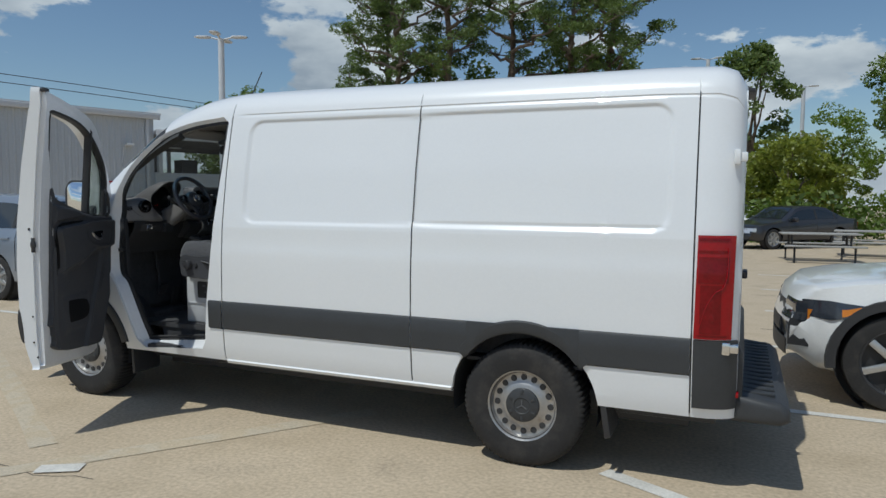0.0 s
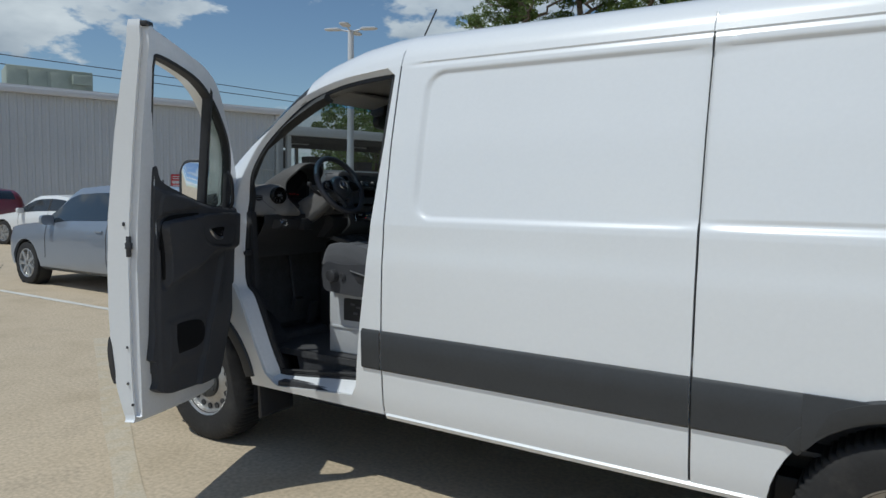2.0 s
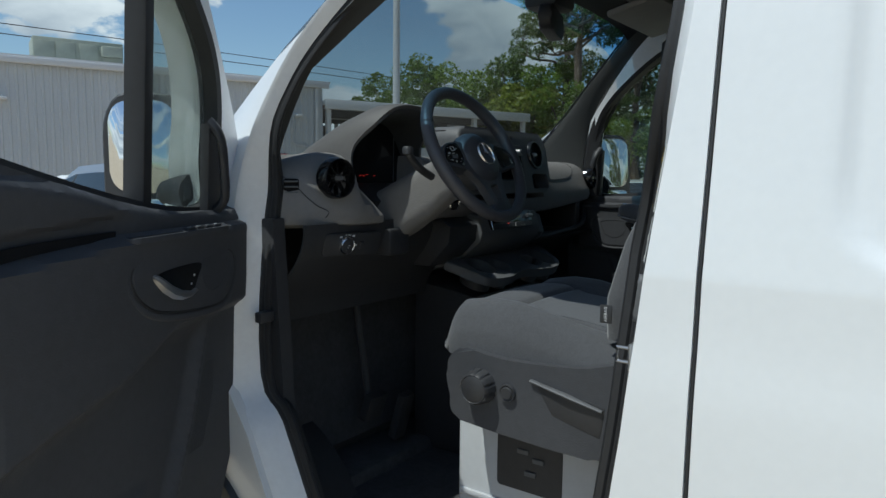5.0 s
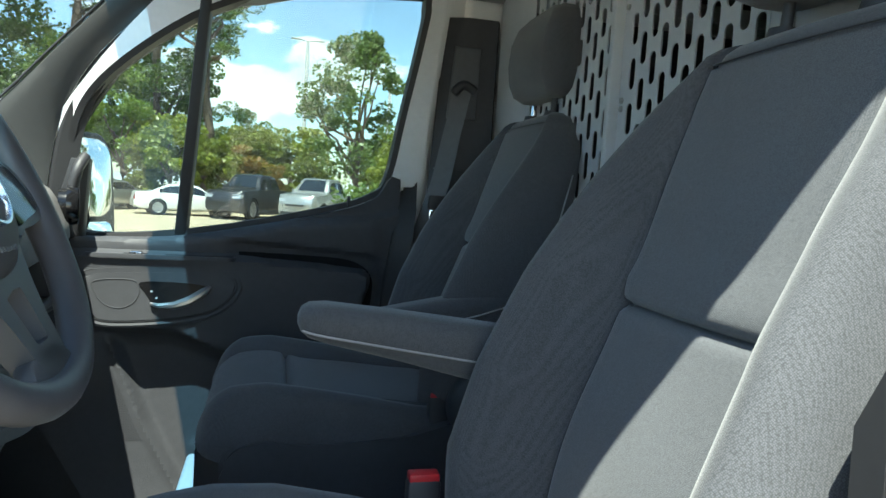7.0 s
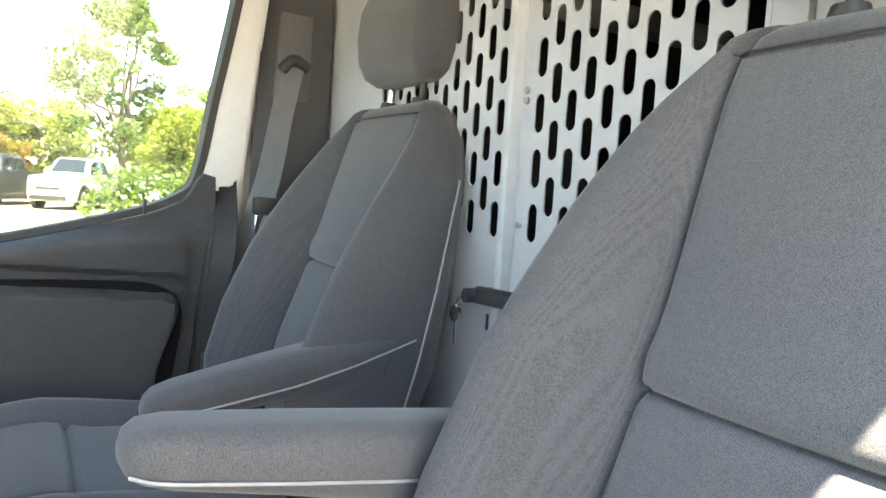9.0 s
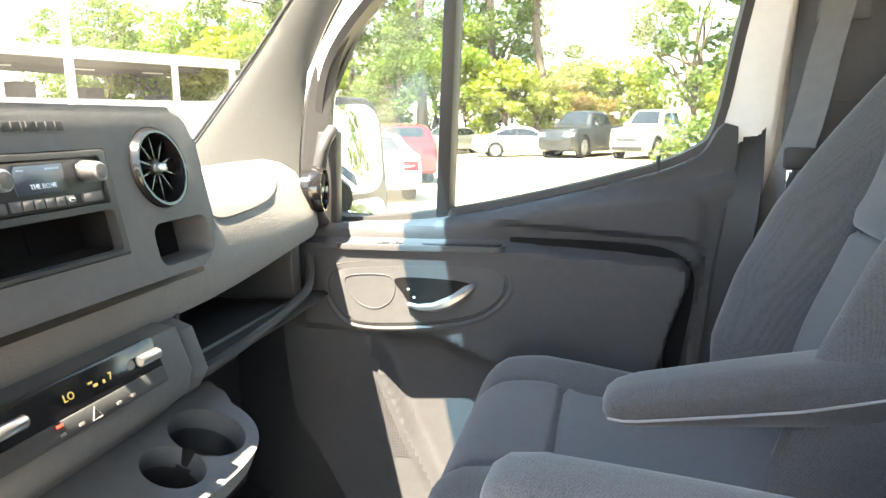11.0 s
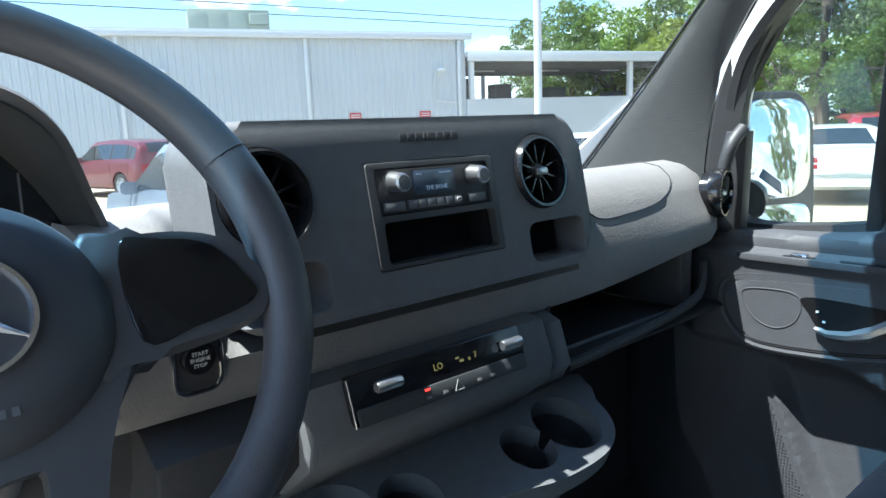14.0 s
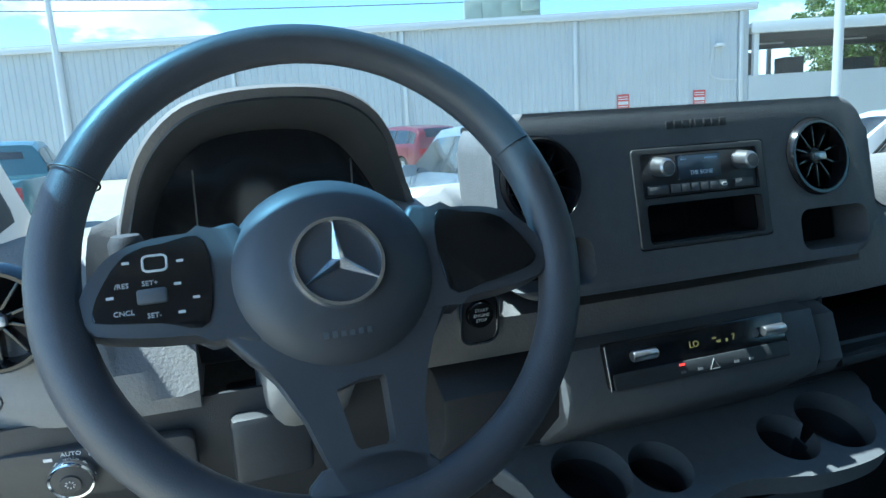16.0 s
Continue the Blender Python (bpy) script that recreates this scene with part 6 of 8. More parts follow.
    for z, w, dp, fw in ((0.058, 0.075, 0.045, 0.0), (0.062, 0.105, 0.070, 0.004), (0.075, 0.130, 0.092, 0.010), (0.105, 0.146, 0.106, 0.016), (0.15, 0.152, 0.110, 0.018), (0.20, 0.150, 0.106, 0.012), (0.235, 0.136, 0.09, 0.004), (0.252, 0.105, 0.065, 0.0), (0.258, 0.06, 0.03, 0.0)):
        ring = []
        for px, pu in round_rect(1.0, 2.0, 0.30, 6):
            crease = 0.007 * dip(abs(pu * w) - 0.092, 0.007) if px < -0.2 else 0.0
            bow = fw * (1 - (pu) ** 2) if px < 0 else 0.0
            ring.append(P(hx + 0.050 + dp * px - bow + crease, pu * w, hz + z))
        hrings.append(ring)
    part("headrest", loft(hrings), CLOTH, root, "padded dark headrest", smooth=70)
    for u in (-0.062, 0.062):
        part("headrest_post", tube([P(hx + 0.035, u, hz - 0.03), P(hx + 0.045, u, hz + 0.085)], 0.0065, 12), CHROME if u < 0 else BLACK, root)
        part("post_collar", lathe([(0, 0.012), (0.014, 0.010), (0.017, 0.0), (0.017, -0.02)], 18, "z", P(hx + 0.036, u, hz + 0.020)), BLACK, root)

    # outboard and inboard plastic sides, knob, switch
    def side_cover(u0, u1):
        poly = [(0.835, 1.14), (0.83, 1.10), (0.85, 1.03), (0.87, 1.00), (1.18, 0.985), (1.245, 1.01), (1.282, 1.10), (1.275, 1.19), (1.22, 1.185), (1.15, 1.168), (0.98, 1.158), (0.88, 1.168)]
        bm = prism(smooth_poly(poly, 3), "y", 0, 1, 0)
        for v in bm.verts:
            v.co.y = yc + inb * (u0 if v.co.y < 0.5 else u1)
            v.co.x += slid
        bmesh.ops.bevel(bm, geom=[e for e in bm.edges if abs(e.verts[0].co.y - e.verts[1].co.y) < 1e-6], offset=0.008, segments=2, affect="EDGES")
        return bm
    cover = part("side_cover", side_cover(-0.280, -0.225), DOORP, root, "moulded grey seat side cover")
    part("side_cover", side_cover(0.225, 0.268), DOORP, root)
    kn = lathe([(0.0, -0.034), (0.027, -0.034), (0.029, -0.0325), (0.031, -0.034), (0.036, -0.028), (0.038, -0.006), (0.040, 0.0)], 88, "y")
    for v in kn.verts:                                      # fluted grip
        a_ = math.atan2(v.co.z, v.co.x)
        rad = math.hypot(v.co.x, v.co.z)
        if rad > 0.033 and int(round((a_ + math.pi) / (2 * math.pi) * 88)) % 8 < 2:
            v.co.x, v.co.z = v.co.x * 0.93, v.co.z * 0.93
    if not driver:
        kn = moved(kn, Matrix.Diagonal((1, -1, 1, 1)))
    part("seat_knob", moved(kn, Matrix.Translation(P(0.925, -0.281, 1.09))), BLACK, cover, "round ribbed black knob")
    b2 = lathe([(0.0, -0.010), (0.012, -0.010), (0.014, -0.006), (0.018, -0.008), (0.0195, 0.0)], 28, "y")
    if not driver:
        b2 = moved(b2, Matrix.Diagonal((1, -1, 1, 1)))
    part("lumbar_switch", moved(b2, Matrix.Translation(P(0.995, -0.281, 1.088))), BLACK, cover)
    part("lever_well", prism([(1.055 + slid, 1.128), (1.215 + slid, 1.10), (1.205 + slid, 1.035), (1.10 + slid, 1.06)], "y", *sorted((yc - inb * 0.2815, yc - inb * 0.272)), 0.002), BLACK, cover)
    part("recline_lever", tube([P(1.05, -0.284, 1.126), P(1.14, -0.286, 1.108), P(1.21, -0.284, 1.092)], [0.006, 0.008, 0.005], 8, flat=0.6), SOFT, cover)
    part("hinge_cover", lathe([(0.0, -0.012), (0.040, -0.010), (0.05, 0.0), (0.05, 0.03)], 30, "y", P(1.245, -0.270, 1.08)), DOORP, cover)
    part("inner_hinge_cover", lathe([(0.0, -0.020), (0.045, -0.019), (0.066, -0.012), (0.074, 0.0), (0.074, 0.018)], 36, "y", P(1.315, 0.262, 1.225)), BAND, root, "dark round hinge cover")
    tag = box(-0.012, 0.012, -0.0015, 0.0015, -0.018, 0.018, 0.0005)
    part("seat_tag", moved(tag, Matrix.Translation(P(1.205, -0.270, 1.285))), BLACK, root, "small black fabric tag")
    writing("AIRBAG", 0.0085, Matrix.Translation(P(1.205, -0.2725, 1.285)) @ (Matrix(((0, -1, 0, 0), (0, 0, -1, 0), (1, 0, 0, 0), (0, 0, 0, 1))) if driver else Matrix(((0, 1, 0, 0), (0, 0, 1, 0), (1, 0, 0, 0), (0, 0, 0, 1)))), MARK, root)

    # white seat box
    bx = part("seat_box", box(0.79, 1.30, yc - 0.17, yc + 0.17, 0.62, 0.985, 0.012, 3), METALW, root, "white painted seat box")
    part("box_recess", prism(round_rect(0.17, 0.13, 0.01, 3, 0.99, 0.885), "y", yc - 0.1712 if driver else yc + 0.166, yc - 0.166 if driver else yc + 0.1712), BLACK, bx)
    for x, z in ((0.96, 0.91), (1.0, 0.895), (0.98, 0.86)):
        part("box_socket", box(x, x + 0.03, yc - 0.176, yc - 0.171, z, z + 0.012, 0.002), SOFT, bx)
    part("box_lip", box(0.80, 1.29, yc - 0.178, yc - 0.168, 0.77, 0.785, 0.004), METALW, bx)
    part("seat_slide", merge(box(0.82, 1.28, yc - 0.19, yc - 0.15, 0.985, 1.02, 0.006), box(0.82, 1.28, yc + 0.15, yc + 0.19, 0.985, 1.02, 0.006), box(0.84, 1.26, yc - 0.2, yc + 0.2, 1.02, 1.14, 0.02)), BLACK, root)

    # inboard armrest: soft top over a narrower base, piping between
    tip, tz, ux = (1.000, 1.455, 0.300) if driver else (1.010, 1.358, 0.222)
    L, rise = (0.36, -0.050) if driver else (0.40, 0.070)
    rings = []
    for t, w, up, dn in ((0.0, 0.010, 0.006, 0.006), (0.012, 0.024, 0.016, 0.014), (0.04, 0.034, 0.023, 0.020), (0.10, 0.039, 0.027, 0.024), (0.35, 0.042, 0.031, 0.032), (0.65, 0.043, 0.034, 0.045), (0.88, 0.042, 0.036, 0.062 if driver else 0.078), (0.97, 0.038, 0.026, 0.056), (1.0, 0.026, 0.010, 0.035)):
        ring = []
        for px, pz in round_rect(2, 2, 0.7, 6):
            ring.append(P(tip + L * t, ux + w * px * (1.0 if pz > -0.3 else 0.90), tz + rise * t + (up if pz > 0 else dn) * pz))
        rings.append(ring)
    arm = part("armrest", loft(rings), CLOTH, root, "padded armrest with pale piping", smooth=70)

    def arm_w(t):
        return lerp([(0.0, 0.012), (0.012, 0.024), (0.04, 0.034), (0.10, 0.039), (0.35, 0.042), (1.0, 0.043)], t)
    seam_z = [(0.0, -0.008), (0.5, -0.010), (0.7, -0.004), (0.97, 0.012)] if not driver else [(0.0, -0.010), (0.6, -0.013), (0.97, -0.012)]
    for s in (-1, 1):
        part("piping", tube([P(tip + L * t, ux + s * (arm_w(t) + 0.0006), tz + rise * t + lerp(seam_z, t)) for t in span(0.015, 0.95, 24)], 0.0016, 6), PIPING, arm, "pale grey piping")
    part("arm_pivot", lathe([(0.0, -0.0455), (0.024, -0.045), (0.026, -0.04), (0.026, 0.04)], 24, "y", P(tip + L * 0.88, ux - 0.002, tz + rise * 0.88 - 0.028)), BAND, arm)
    part("arm_bracket", prism([(tip + slid + L * 0.80, tz + rise - 0.03), (tip + slid + L * 0.98, tz + rise - 0.03), (1.36 + slid, 1.24), (1.28 + slid, 1.24)], "y", *sorted((yc + inb * (ux - 0.03), yc + inb * (ux + 0.012))), 0.004), BLACK, root)
    # buckle on its stalk
    bx0, bu, bz = (1.150, 0.275, 1.258) if driver else (1.270, 0.228, 1.246)
    part("belt_buckle", box(bx0, bx0 + 0.045, *sorted((yc + inb * (bu - 0.013), yc + inb * (bu + 0.013))), bz - 0.12, bz - 0.008, 0.006), BLACK, root, "black belt buckle")
    part("buckle_button", box(bx0 + 0.002, bx0 + 0.043, *sorted((yc + inb * (bu - 0.011), yc + inb * (bu + 0.011))), bz - 0.014, bz, 0.003), REDBTN, root, "red release button")
    return root


seat(0.508, True)
seat(1.42, False)

# ---- partition behind the seats ----
PX = 1.565
wall = new("cargo_partition")
wall.parent = van
wall["label"] = "white steel partition with oblong slots"


def slotted(y0, y1, z0, z1, pitch_y=0.0335, pitch_z=0.078):
    bm = bmesh.new()
    cols = max(1, round((y1 - y0) / pitch_y))
    py = (y1 - y0) / cols
    for c in range(cols):
        ya = y0 + c * py
        zz = z0 + (0.5 * pitch_z if c % 2 else 0.0)
        if c % 2:
            q = [bm.verts.new(p) for p in ((PX, ya, z0), (PX, ya + py, z0), (PX, ya + py, zz), (PX, ya, zz))]
            bm.faces.new(q)
        while zz + pitch_z <= z1 + 1e-6:
            out, inn = [], []
            w, h, n = 0.0105, 0.0275, 6
            for sx, sz, a0 in ((1, 1, 0), (-1, 1, 90), (-1, -1, 180), (1, -1, 270)):
                for k in range(n + 1):
                    a = radians(a0 + 90 * k / n)
                    inn.append((ya + py / 2 + w * math.cos(a), zz + pitch_z / 2 + sz * (h - w) + w * math.sin(a)))
                    ox, oz = math.cos(a), math.sin(a)
                    s = 1 / max(abs(ox), abs(oz))
                    out.append((ya + py / 2 + ox * s * py / 2, zz + pitch_z / 2 + oz * s * pitch_z / 2))
            vi = [bm.verts.new((PX, *p)) for p in inn]
            vo = [bm.verts.new((PX, *p)) for p in out]
            for i in range(len(vi)):
                j = (i + 1) % len(vi)
                if (vo[i].co - vo[j].co).length < 1e-6:
                    bm.faces.new((vi[i], vo[i], vi[j]))
                else:
                    bm.faces.new((vi[i], vo[i], vo[j], vi[j]))
            zz += pitch_z
        if zz < z1 - 1e-4:
            q = [bm.verts.new(p) for p in ((PX, ya, zz), (PX, ya + py, zz), (PX, ya + py, z1), (PX, ya, z1))]
            bm.faces.new(q)
    bmesh.ops.remove_doubles(bm, verts=bm.verts, dist=1e-5)
    return thick(bm, 0.003)


ZS0, ZS1 = 1.585, 2.209
part("slotted_sheet", slotted(0.690, 1.055, ZS0, ZS1), METALW, wall, "white sheet with staggered oblong slots", smooth=0)
part("slotted_sheet", slotted(1.115, 1.55, ZS0, ZS1), METALW, wall, smooth=0)
for y0, y1, z0, z1 in ((0.20, 0.645, 0.62, 2.25), (0.660, 0.690, 0.62, 2.209), (1.055, 1.085, 0.62, 2.209), (0.690, 1.055, 0.62, ZS0), (1.095, 1.115, 0.62, 2.209), (1.55, 1.82, 0.62, 2.209), (1.115, 1.55, 0.62, ZS0), (0.67, 1.82, 2.21, 2.28)):
    part("sheet_panel", box(PX - 0.002, PX + 0.002, y0, y1, z0, z1), METALW, wall, smooth=0)
part("upright_bar", merge(box(PX - 0.022, PX + 0.01, 1.080, 1.098, 0.62, 2.21, 0.004), box(PX - 0.010, PX + 0.01, 0.647, 0.659, 0.62, 2.21, 0.003)), METALW, wall, "white folded upright")
part("bolt_head", merge(*[lathe([(0.0, -0.004), (0.005, -0.0035), (0.006, 0.0)], 12, "x", (PX - 0.002, y, z)) for y in (1.068, 1.106, 0.677) for z in (1.62, 1.80, 1.815, 1.98, 2.1)]), STEEL, wall)
lk = part("lock", merge(tube([(PX - 0.055, 1.12, 1.508), (PX - 0.0, 1.12, 1.508)], 0.011, 14), tube([(PX - 0.03, 1.12, 1.508), (PX - 0.03, 1.02, 1.512)], 0.014, 12)), BLACK, wall, "black partition lock with key")
part("key", merge(lathe([(0.0, -0.003), (0.013, -0.003), (0.013, 0.003), (0.0, 0.003)], 20, "x", (PX - 0.06, 1.135, 1.478)), tube([(PX - 0.058, 1.128, 1.505), (PX - 0.06, 1.135, 1.488)], 0.003, 8), box(PX - 0.061, PX - 0.059, 1.132, 1.138, 1.43, 1.466)), CHROME, lk, "key with black head")
part("strike_slot", box(PX - 0.004, PX - 0.0025, 1.128, 1.134, 1.45, 1.475), BLACK, wall)

# B-pillar trims and belts
for flip in (False, True):
    def sd(b):
        return mirror_y(b) if flip else b
    pil = part("belt_pillar_trim", sd(loft([[(1.455 - 0.03 * (1.9 - z), max(0.215, lip_y(z) + 0.06), z), (1.40 - 0.05 * (2.0 - z), max(0.175, lip_y(z) + 0.045), z), (1.41 - 0.05 * (2.0 - z), max(0.145, lip_y(z) + 0.03), z), (1.54, max(0.12, lip_y(z) + 0.04), z), (1.56, max(0.19, lip_y(z) + 0.05), z), (1.55, max(0.215, lip_y(z) + 0.06), z)] for z in span(0.9, 2.12, 10)])), DOORP, van, "dark belt pillar trim")
    part("trim_seam", sd(box(1.395, 1.50, 0.165, 0.222, 1.70, 1.703)), BLACK, pil)
    belt = new("seat_belt")
    belt.parent = van
    belt["label"] = "grey seat belt with chrome tongue"
    part("guide_plate", sd(prism([(1.415, 1.84), (1.50, 1.84), (1.505, 2.04), (1.43, 2.04)], "y", 0.205, 0.222, 0.008)), SOFT, belt)
    part("belt_guide", sd(tube(curve([(1.425, 0.245, 1.905), (1.45, 0.25, 1.93), (1.485, 0.245, 1.915)], 4), 0.013, 10)), BLACK, belt)
    strap = [((1.452, 0.246, 1.915)), (1.43, 0.245, 1.80), (1.405, 0.25, 1.66), (1.36, 0.255, 1.50), (1.31, 0.26, 1.25), (1.27, 0.262, 1.0), (1.25, 0.262, 0.78)]
    rows = [[(x - 0.023, y - 0.004 * s, z), (x + 0.023, y + 0.006, z)] for s, (x, y, z) in enumerate(curve(strap, 4))]
    part("belt_strap", sd(thick(loft([[Vector(a), Vector(b)] for a, b in [(r[0], r[1]) for r in rows]], closed=False), 0.0016)), SOFT, belt, "grey woven strap")
    part("belt_tongue", sd(merge(box(1.372, 1.428, 0.236, 0.258, 1.585, 1.625, 0.006))), BLACK, belt)
    part("tongue_plate", sd(subtract(box(1.378, 1.412, 0.245, 0.248, 1.53, 1.59, 0.001), [box(1.387, 1.403, 0.23, 0.27, 1.545, 1.565)])), CHROME, belt, "chrome tongue")

# labels on the driver's door jamb
JM = Matrix.Translation((1.3465, 0.122, 1.605)) @ Matrix.Rotation(radians(-71.0), 4, "Z") @ Matrix.Rotation(radians(-8.0), 4, "X")
label_a = part("tyre_label", moved(box(-0.048, 0.048, -0.0008, 0.0008, -0.11, 0.0), JM), PAPER, van, "white tyre pressure label with black print")
def on_label(name, x0, x1, z0, z1, mat):
    return part(name, moved(box(x0, x1, -0.0016, -0.0006, z0, z1), JM), mat, label_a)
UPW = Matrix(((0, -1, 0, 0), (0, 0, -1, 0), (1, 0, 0, 0), (0, 0, 0, 1)))      # print that runs upwards


def on_print(text, size, x, z, mat, parent=label_a):
    return writing(text, size, JM @ Matrix.Translation((x, -0.0018, z)) @ UPW, mat, parent, "printed_line", 0.0001)


on_label("title_bar", -0.046, -0.028, -0.104, -0.004, INK)
on_print("TIRE AND LOADING INFORMATION", 0.0062, -0.0405, -0.054, YELLOW)
on_print("RENSEIGNEMENTS SUR LES PNEUS ET LE CHARGEMENT", 0.0042, -0.0330, -0.054, YELLOW)
on_print("SEATING CAPACITY", 0.0038, -0.0235, -0.086, INK)
on_print("TOTAL 2", 0.0052, -0.0225, -0.056, INK)
on_print("FRONT 2", 0.0052, -0.0225, -0.034, INK)
on_print("REAR 0", 0.0052, -0.0225, -0.013, INK)
on_print("1858 kg or 4097 lb", 0.0050, -0.0135, -0.028, INK)
for k in range(2):
    on_label("print_line", -0.0145 + 0.003 * k, -0.0135 + 0.003 * k, -0.104, -0.058, INK)
on_label("notice_block", -0.004, 0.024, -0.032, -0.004, INK)
for k, txt in enumerate(("SEE OWNER'S", "MANUAL FOR", "ADDITIONAL", "INFORMATION")):
    on_print(txt, 0.0036, 0.001 + 0.0062 * k, -0.018, YELLOW)
for k, row in enumerate((("TIRE", "SIZE", "COLD PRESSURE"), ("FRONT", "LT245/75R16", "320kPa, 46PSI"), ("REAR", "LT245/75R16", "480kPa, 70PSI"), ("SPARE", "LT245/75R16", ""))):
    x = -0.0035 + 0.0135 * k
    on_label("print_rule", x - 0.0065, x - 0.0060, -0.107, -0.034, INK)
    for txt, z, size in zip(row, (-0.098, -0.073, -0.046), (0.0040, 0.0050, 0.0042)):
        if txt:
            on_print(txt, size, x, z, INK)
for z in (-0.108, -0.088, -0.060, -0.033):
    on_label("print_rule", -0.010, 0.045, z, z + 0.0005, INK)
SILVER = material("silver_label", (0.42, 0.43, 0.44), rough=0.35, metal=0.4, vary=0.06)
JB = JM @ Matrix.Translation((0.020, 0, 0.004))
label_b = part("conversion_label", moved(box(-0.043, -0.004, -0.0008, 0.0008, -0.200, -0.126), JB), SILVER, van, "silver label with dark print and handwritten dates")
part("label_seal", moved(lathe([(0.0, -0.0014), (0.0065, -0.0014)], 28, "y", (-0.041, 0, -0.1135)), JM), INK, label_a, "round tyre symbol")
part("seal_hub", moved(lathe([(0.0018, -0.0020), (0.0040, -0.0020)], 20, "y", (-0.041, 0, -0.1135)), JM), PAPER, label_a)
part("logo_bar", moved(box(-0.038, -0.010, -0.0016, -0.0006, -0.146, -0.138), JB), INK, label_b)
for z in (-0.157, -0.192):
    for x in (-0.036, -0.020):
        part("date_field", moved(box(x, x + 0.013, -0.0014, -0.0006, z - 0.007, z + 0.001), JB), PAPER, label_b)
    for txt, x in (("12", -0.030), ("22", -0.0135)):
        writing(txt, 0.0075, JB @ Matrix.Translation((x, -0.0018, z - 0.003)) @ Matrix(((1, 0, 0, 0), (0, 0, -1, 0), (0, 1, 0, 0), (0, 0, 0, 1))), INK, label_b, "handwritten_number", 0.0001)
for k in range(5):
    part("print_line", moved(box(-0.040 + 0.0015 * (k % 2), -0.008, -0.0014, -0.0006, -0.1700 - 0.0035 * k, -0.1688 - 0.0035 * k), JB), SOFT, label_b)
# latch cover, door striker and check strap on the jambs
LCM = Matrix.Translation((1.328, 0.089, 1.3506)) @ Matrix.Rotation(radians(-71.0), 4, "Z") @ Matrix.Rotation(radians(-6.0), 4, "X")
latch = part("latch_cover", moved(prism(round_rect(0.030, 0.080, 0.012, 5), "y", -0.010, 0.003, 0.004, 3), LCM), SOFT, van, "dark grey plastic latch cover on the jamb")
for z in (-0.026, 0.026):
    part("cover_screw", moved(lathe([(0.0, -0.0112), (0.0045, -0.0112), (0.0052, -0.0098)], 16, "y", (0, 0, z)), LCM), BLACK, latch)
part("door_striker", merge(box(1.318, 1.324, 0.060, 0.092, 1.232, 1.278, 0.003), tube([(1.320, 0.072, 1.268), (1.296, 0.072, 1.268), (1.296, 0.072, 1.244), (1.320, 0.072, 1.244)], 0.0035, 8)), KNOB, van, "steel door striker")
part("door_check", box(0.374, 0.398, 0.055, 0.10, 1.185, 1.212, 0.004), BLACK, van, "black door check strap")
part("cargo_floor", box(1.62, 4.84, 0.14, 1.88, 0.60, 0.62), CARPET, van, "dark cargo floor")
# unseen dark sheets added to soak up light, so the partition slots stay black
for y in (0.225, 1.785):
    part("cargo_lining", box(1.60, 4.78, y, y + 0.01, 0.63, 2.15), CARPET, van, "added dark sheet that stops light bouncing off the cargo side")
part("cargo_roof_lining", box(1.60, 4.78, 0.24, 1.78, 2.24, 2.25), CARPET, van, "added dark sheet that stops light bouncing off the cargo roof")
part("cargo_end_lining", box(4.79, 4.80, 0.24, 1.78, 0.63, 2.2), CARPET, van, "added dark sheet that stops light bouncing off the rear doors")


# ---- the lot ----
CONC = material("worn_concrete", (0.53, 0.43, 0.305), rough=0.9, vary=0.34, scale=1.6, grain=38, coords="Object", bump=0.5, bump_scale=90, second=(0.38, 0.305, 0.21), second_cover=(0.45, 0.68))
LINE = material("faded_line_paint", (0.54, 0.465, 0.35), rough=0.88, vary=0.25, scale=5, grain=60, second=(0.475, 0.392, 0.275), second_cover=(0.44, 0.56))
LINEW = material("white_line_paint", (0.62, 0.60, 0.55), rough=0.85, vary=0.2, scale=5, grain=60)
JOINT = material("joint_dirt", (0.16, 0.135, 0.105), rough=0.95, vary=0.3, scale=4)

ground = part("ground", field(span(-300, 300, 6), span(-300, 300, 6), lambda x, y: (x, y, 0.0)), CONC)
tagged(ground, "tan worn concrete parking lot", "ground", kind="structure")


def strip(name, a, b, w, mat, label, z=0.004):
    a, b = Vector((*a, z)), Vector((*b, z))
    d = (b - a).normalized()
    n = Vector((-d.y, d.x, 0)) * w / 2
    bm = bmesh.new()
    k = max(1, int((b - a).length / 0.5))
    rnd = random.Random(int((a.x + b.y) * 100))
    rows = []
    for i in range(k + 1):
        p = a + (b - a) * i / k
        j = 1 + rnd.uniform(-0.12, 0.12)
        rows.append((bm.verts.new(p + n * j), bm.verts.new(p - n * j)))
    for r, s in zip(rows, rows[1:]):
        bm.faces.new((r[0], r[1], s[1], s[0]))
    return tagged(part(name, bm, mat), label, "road marking", kind="structure")


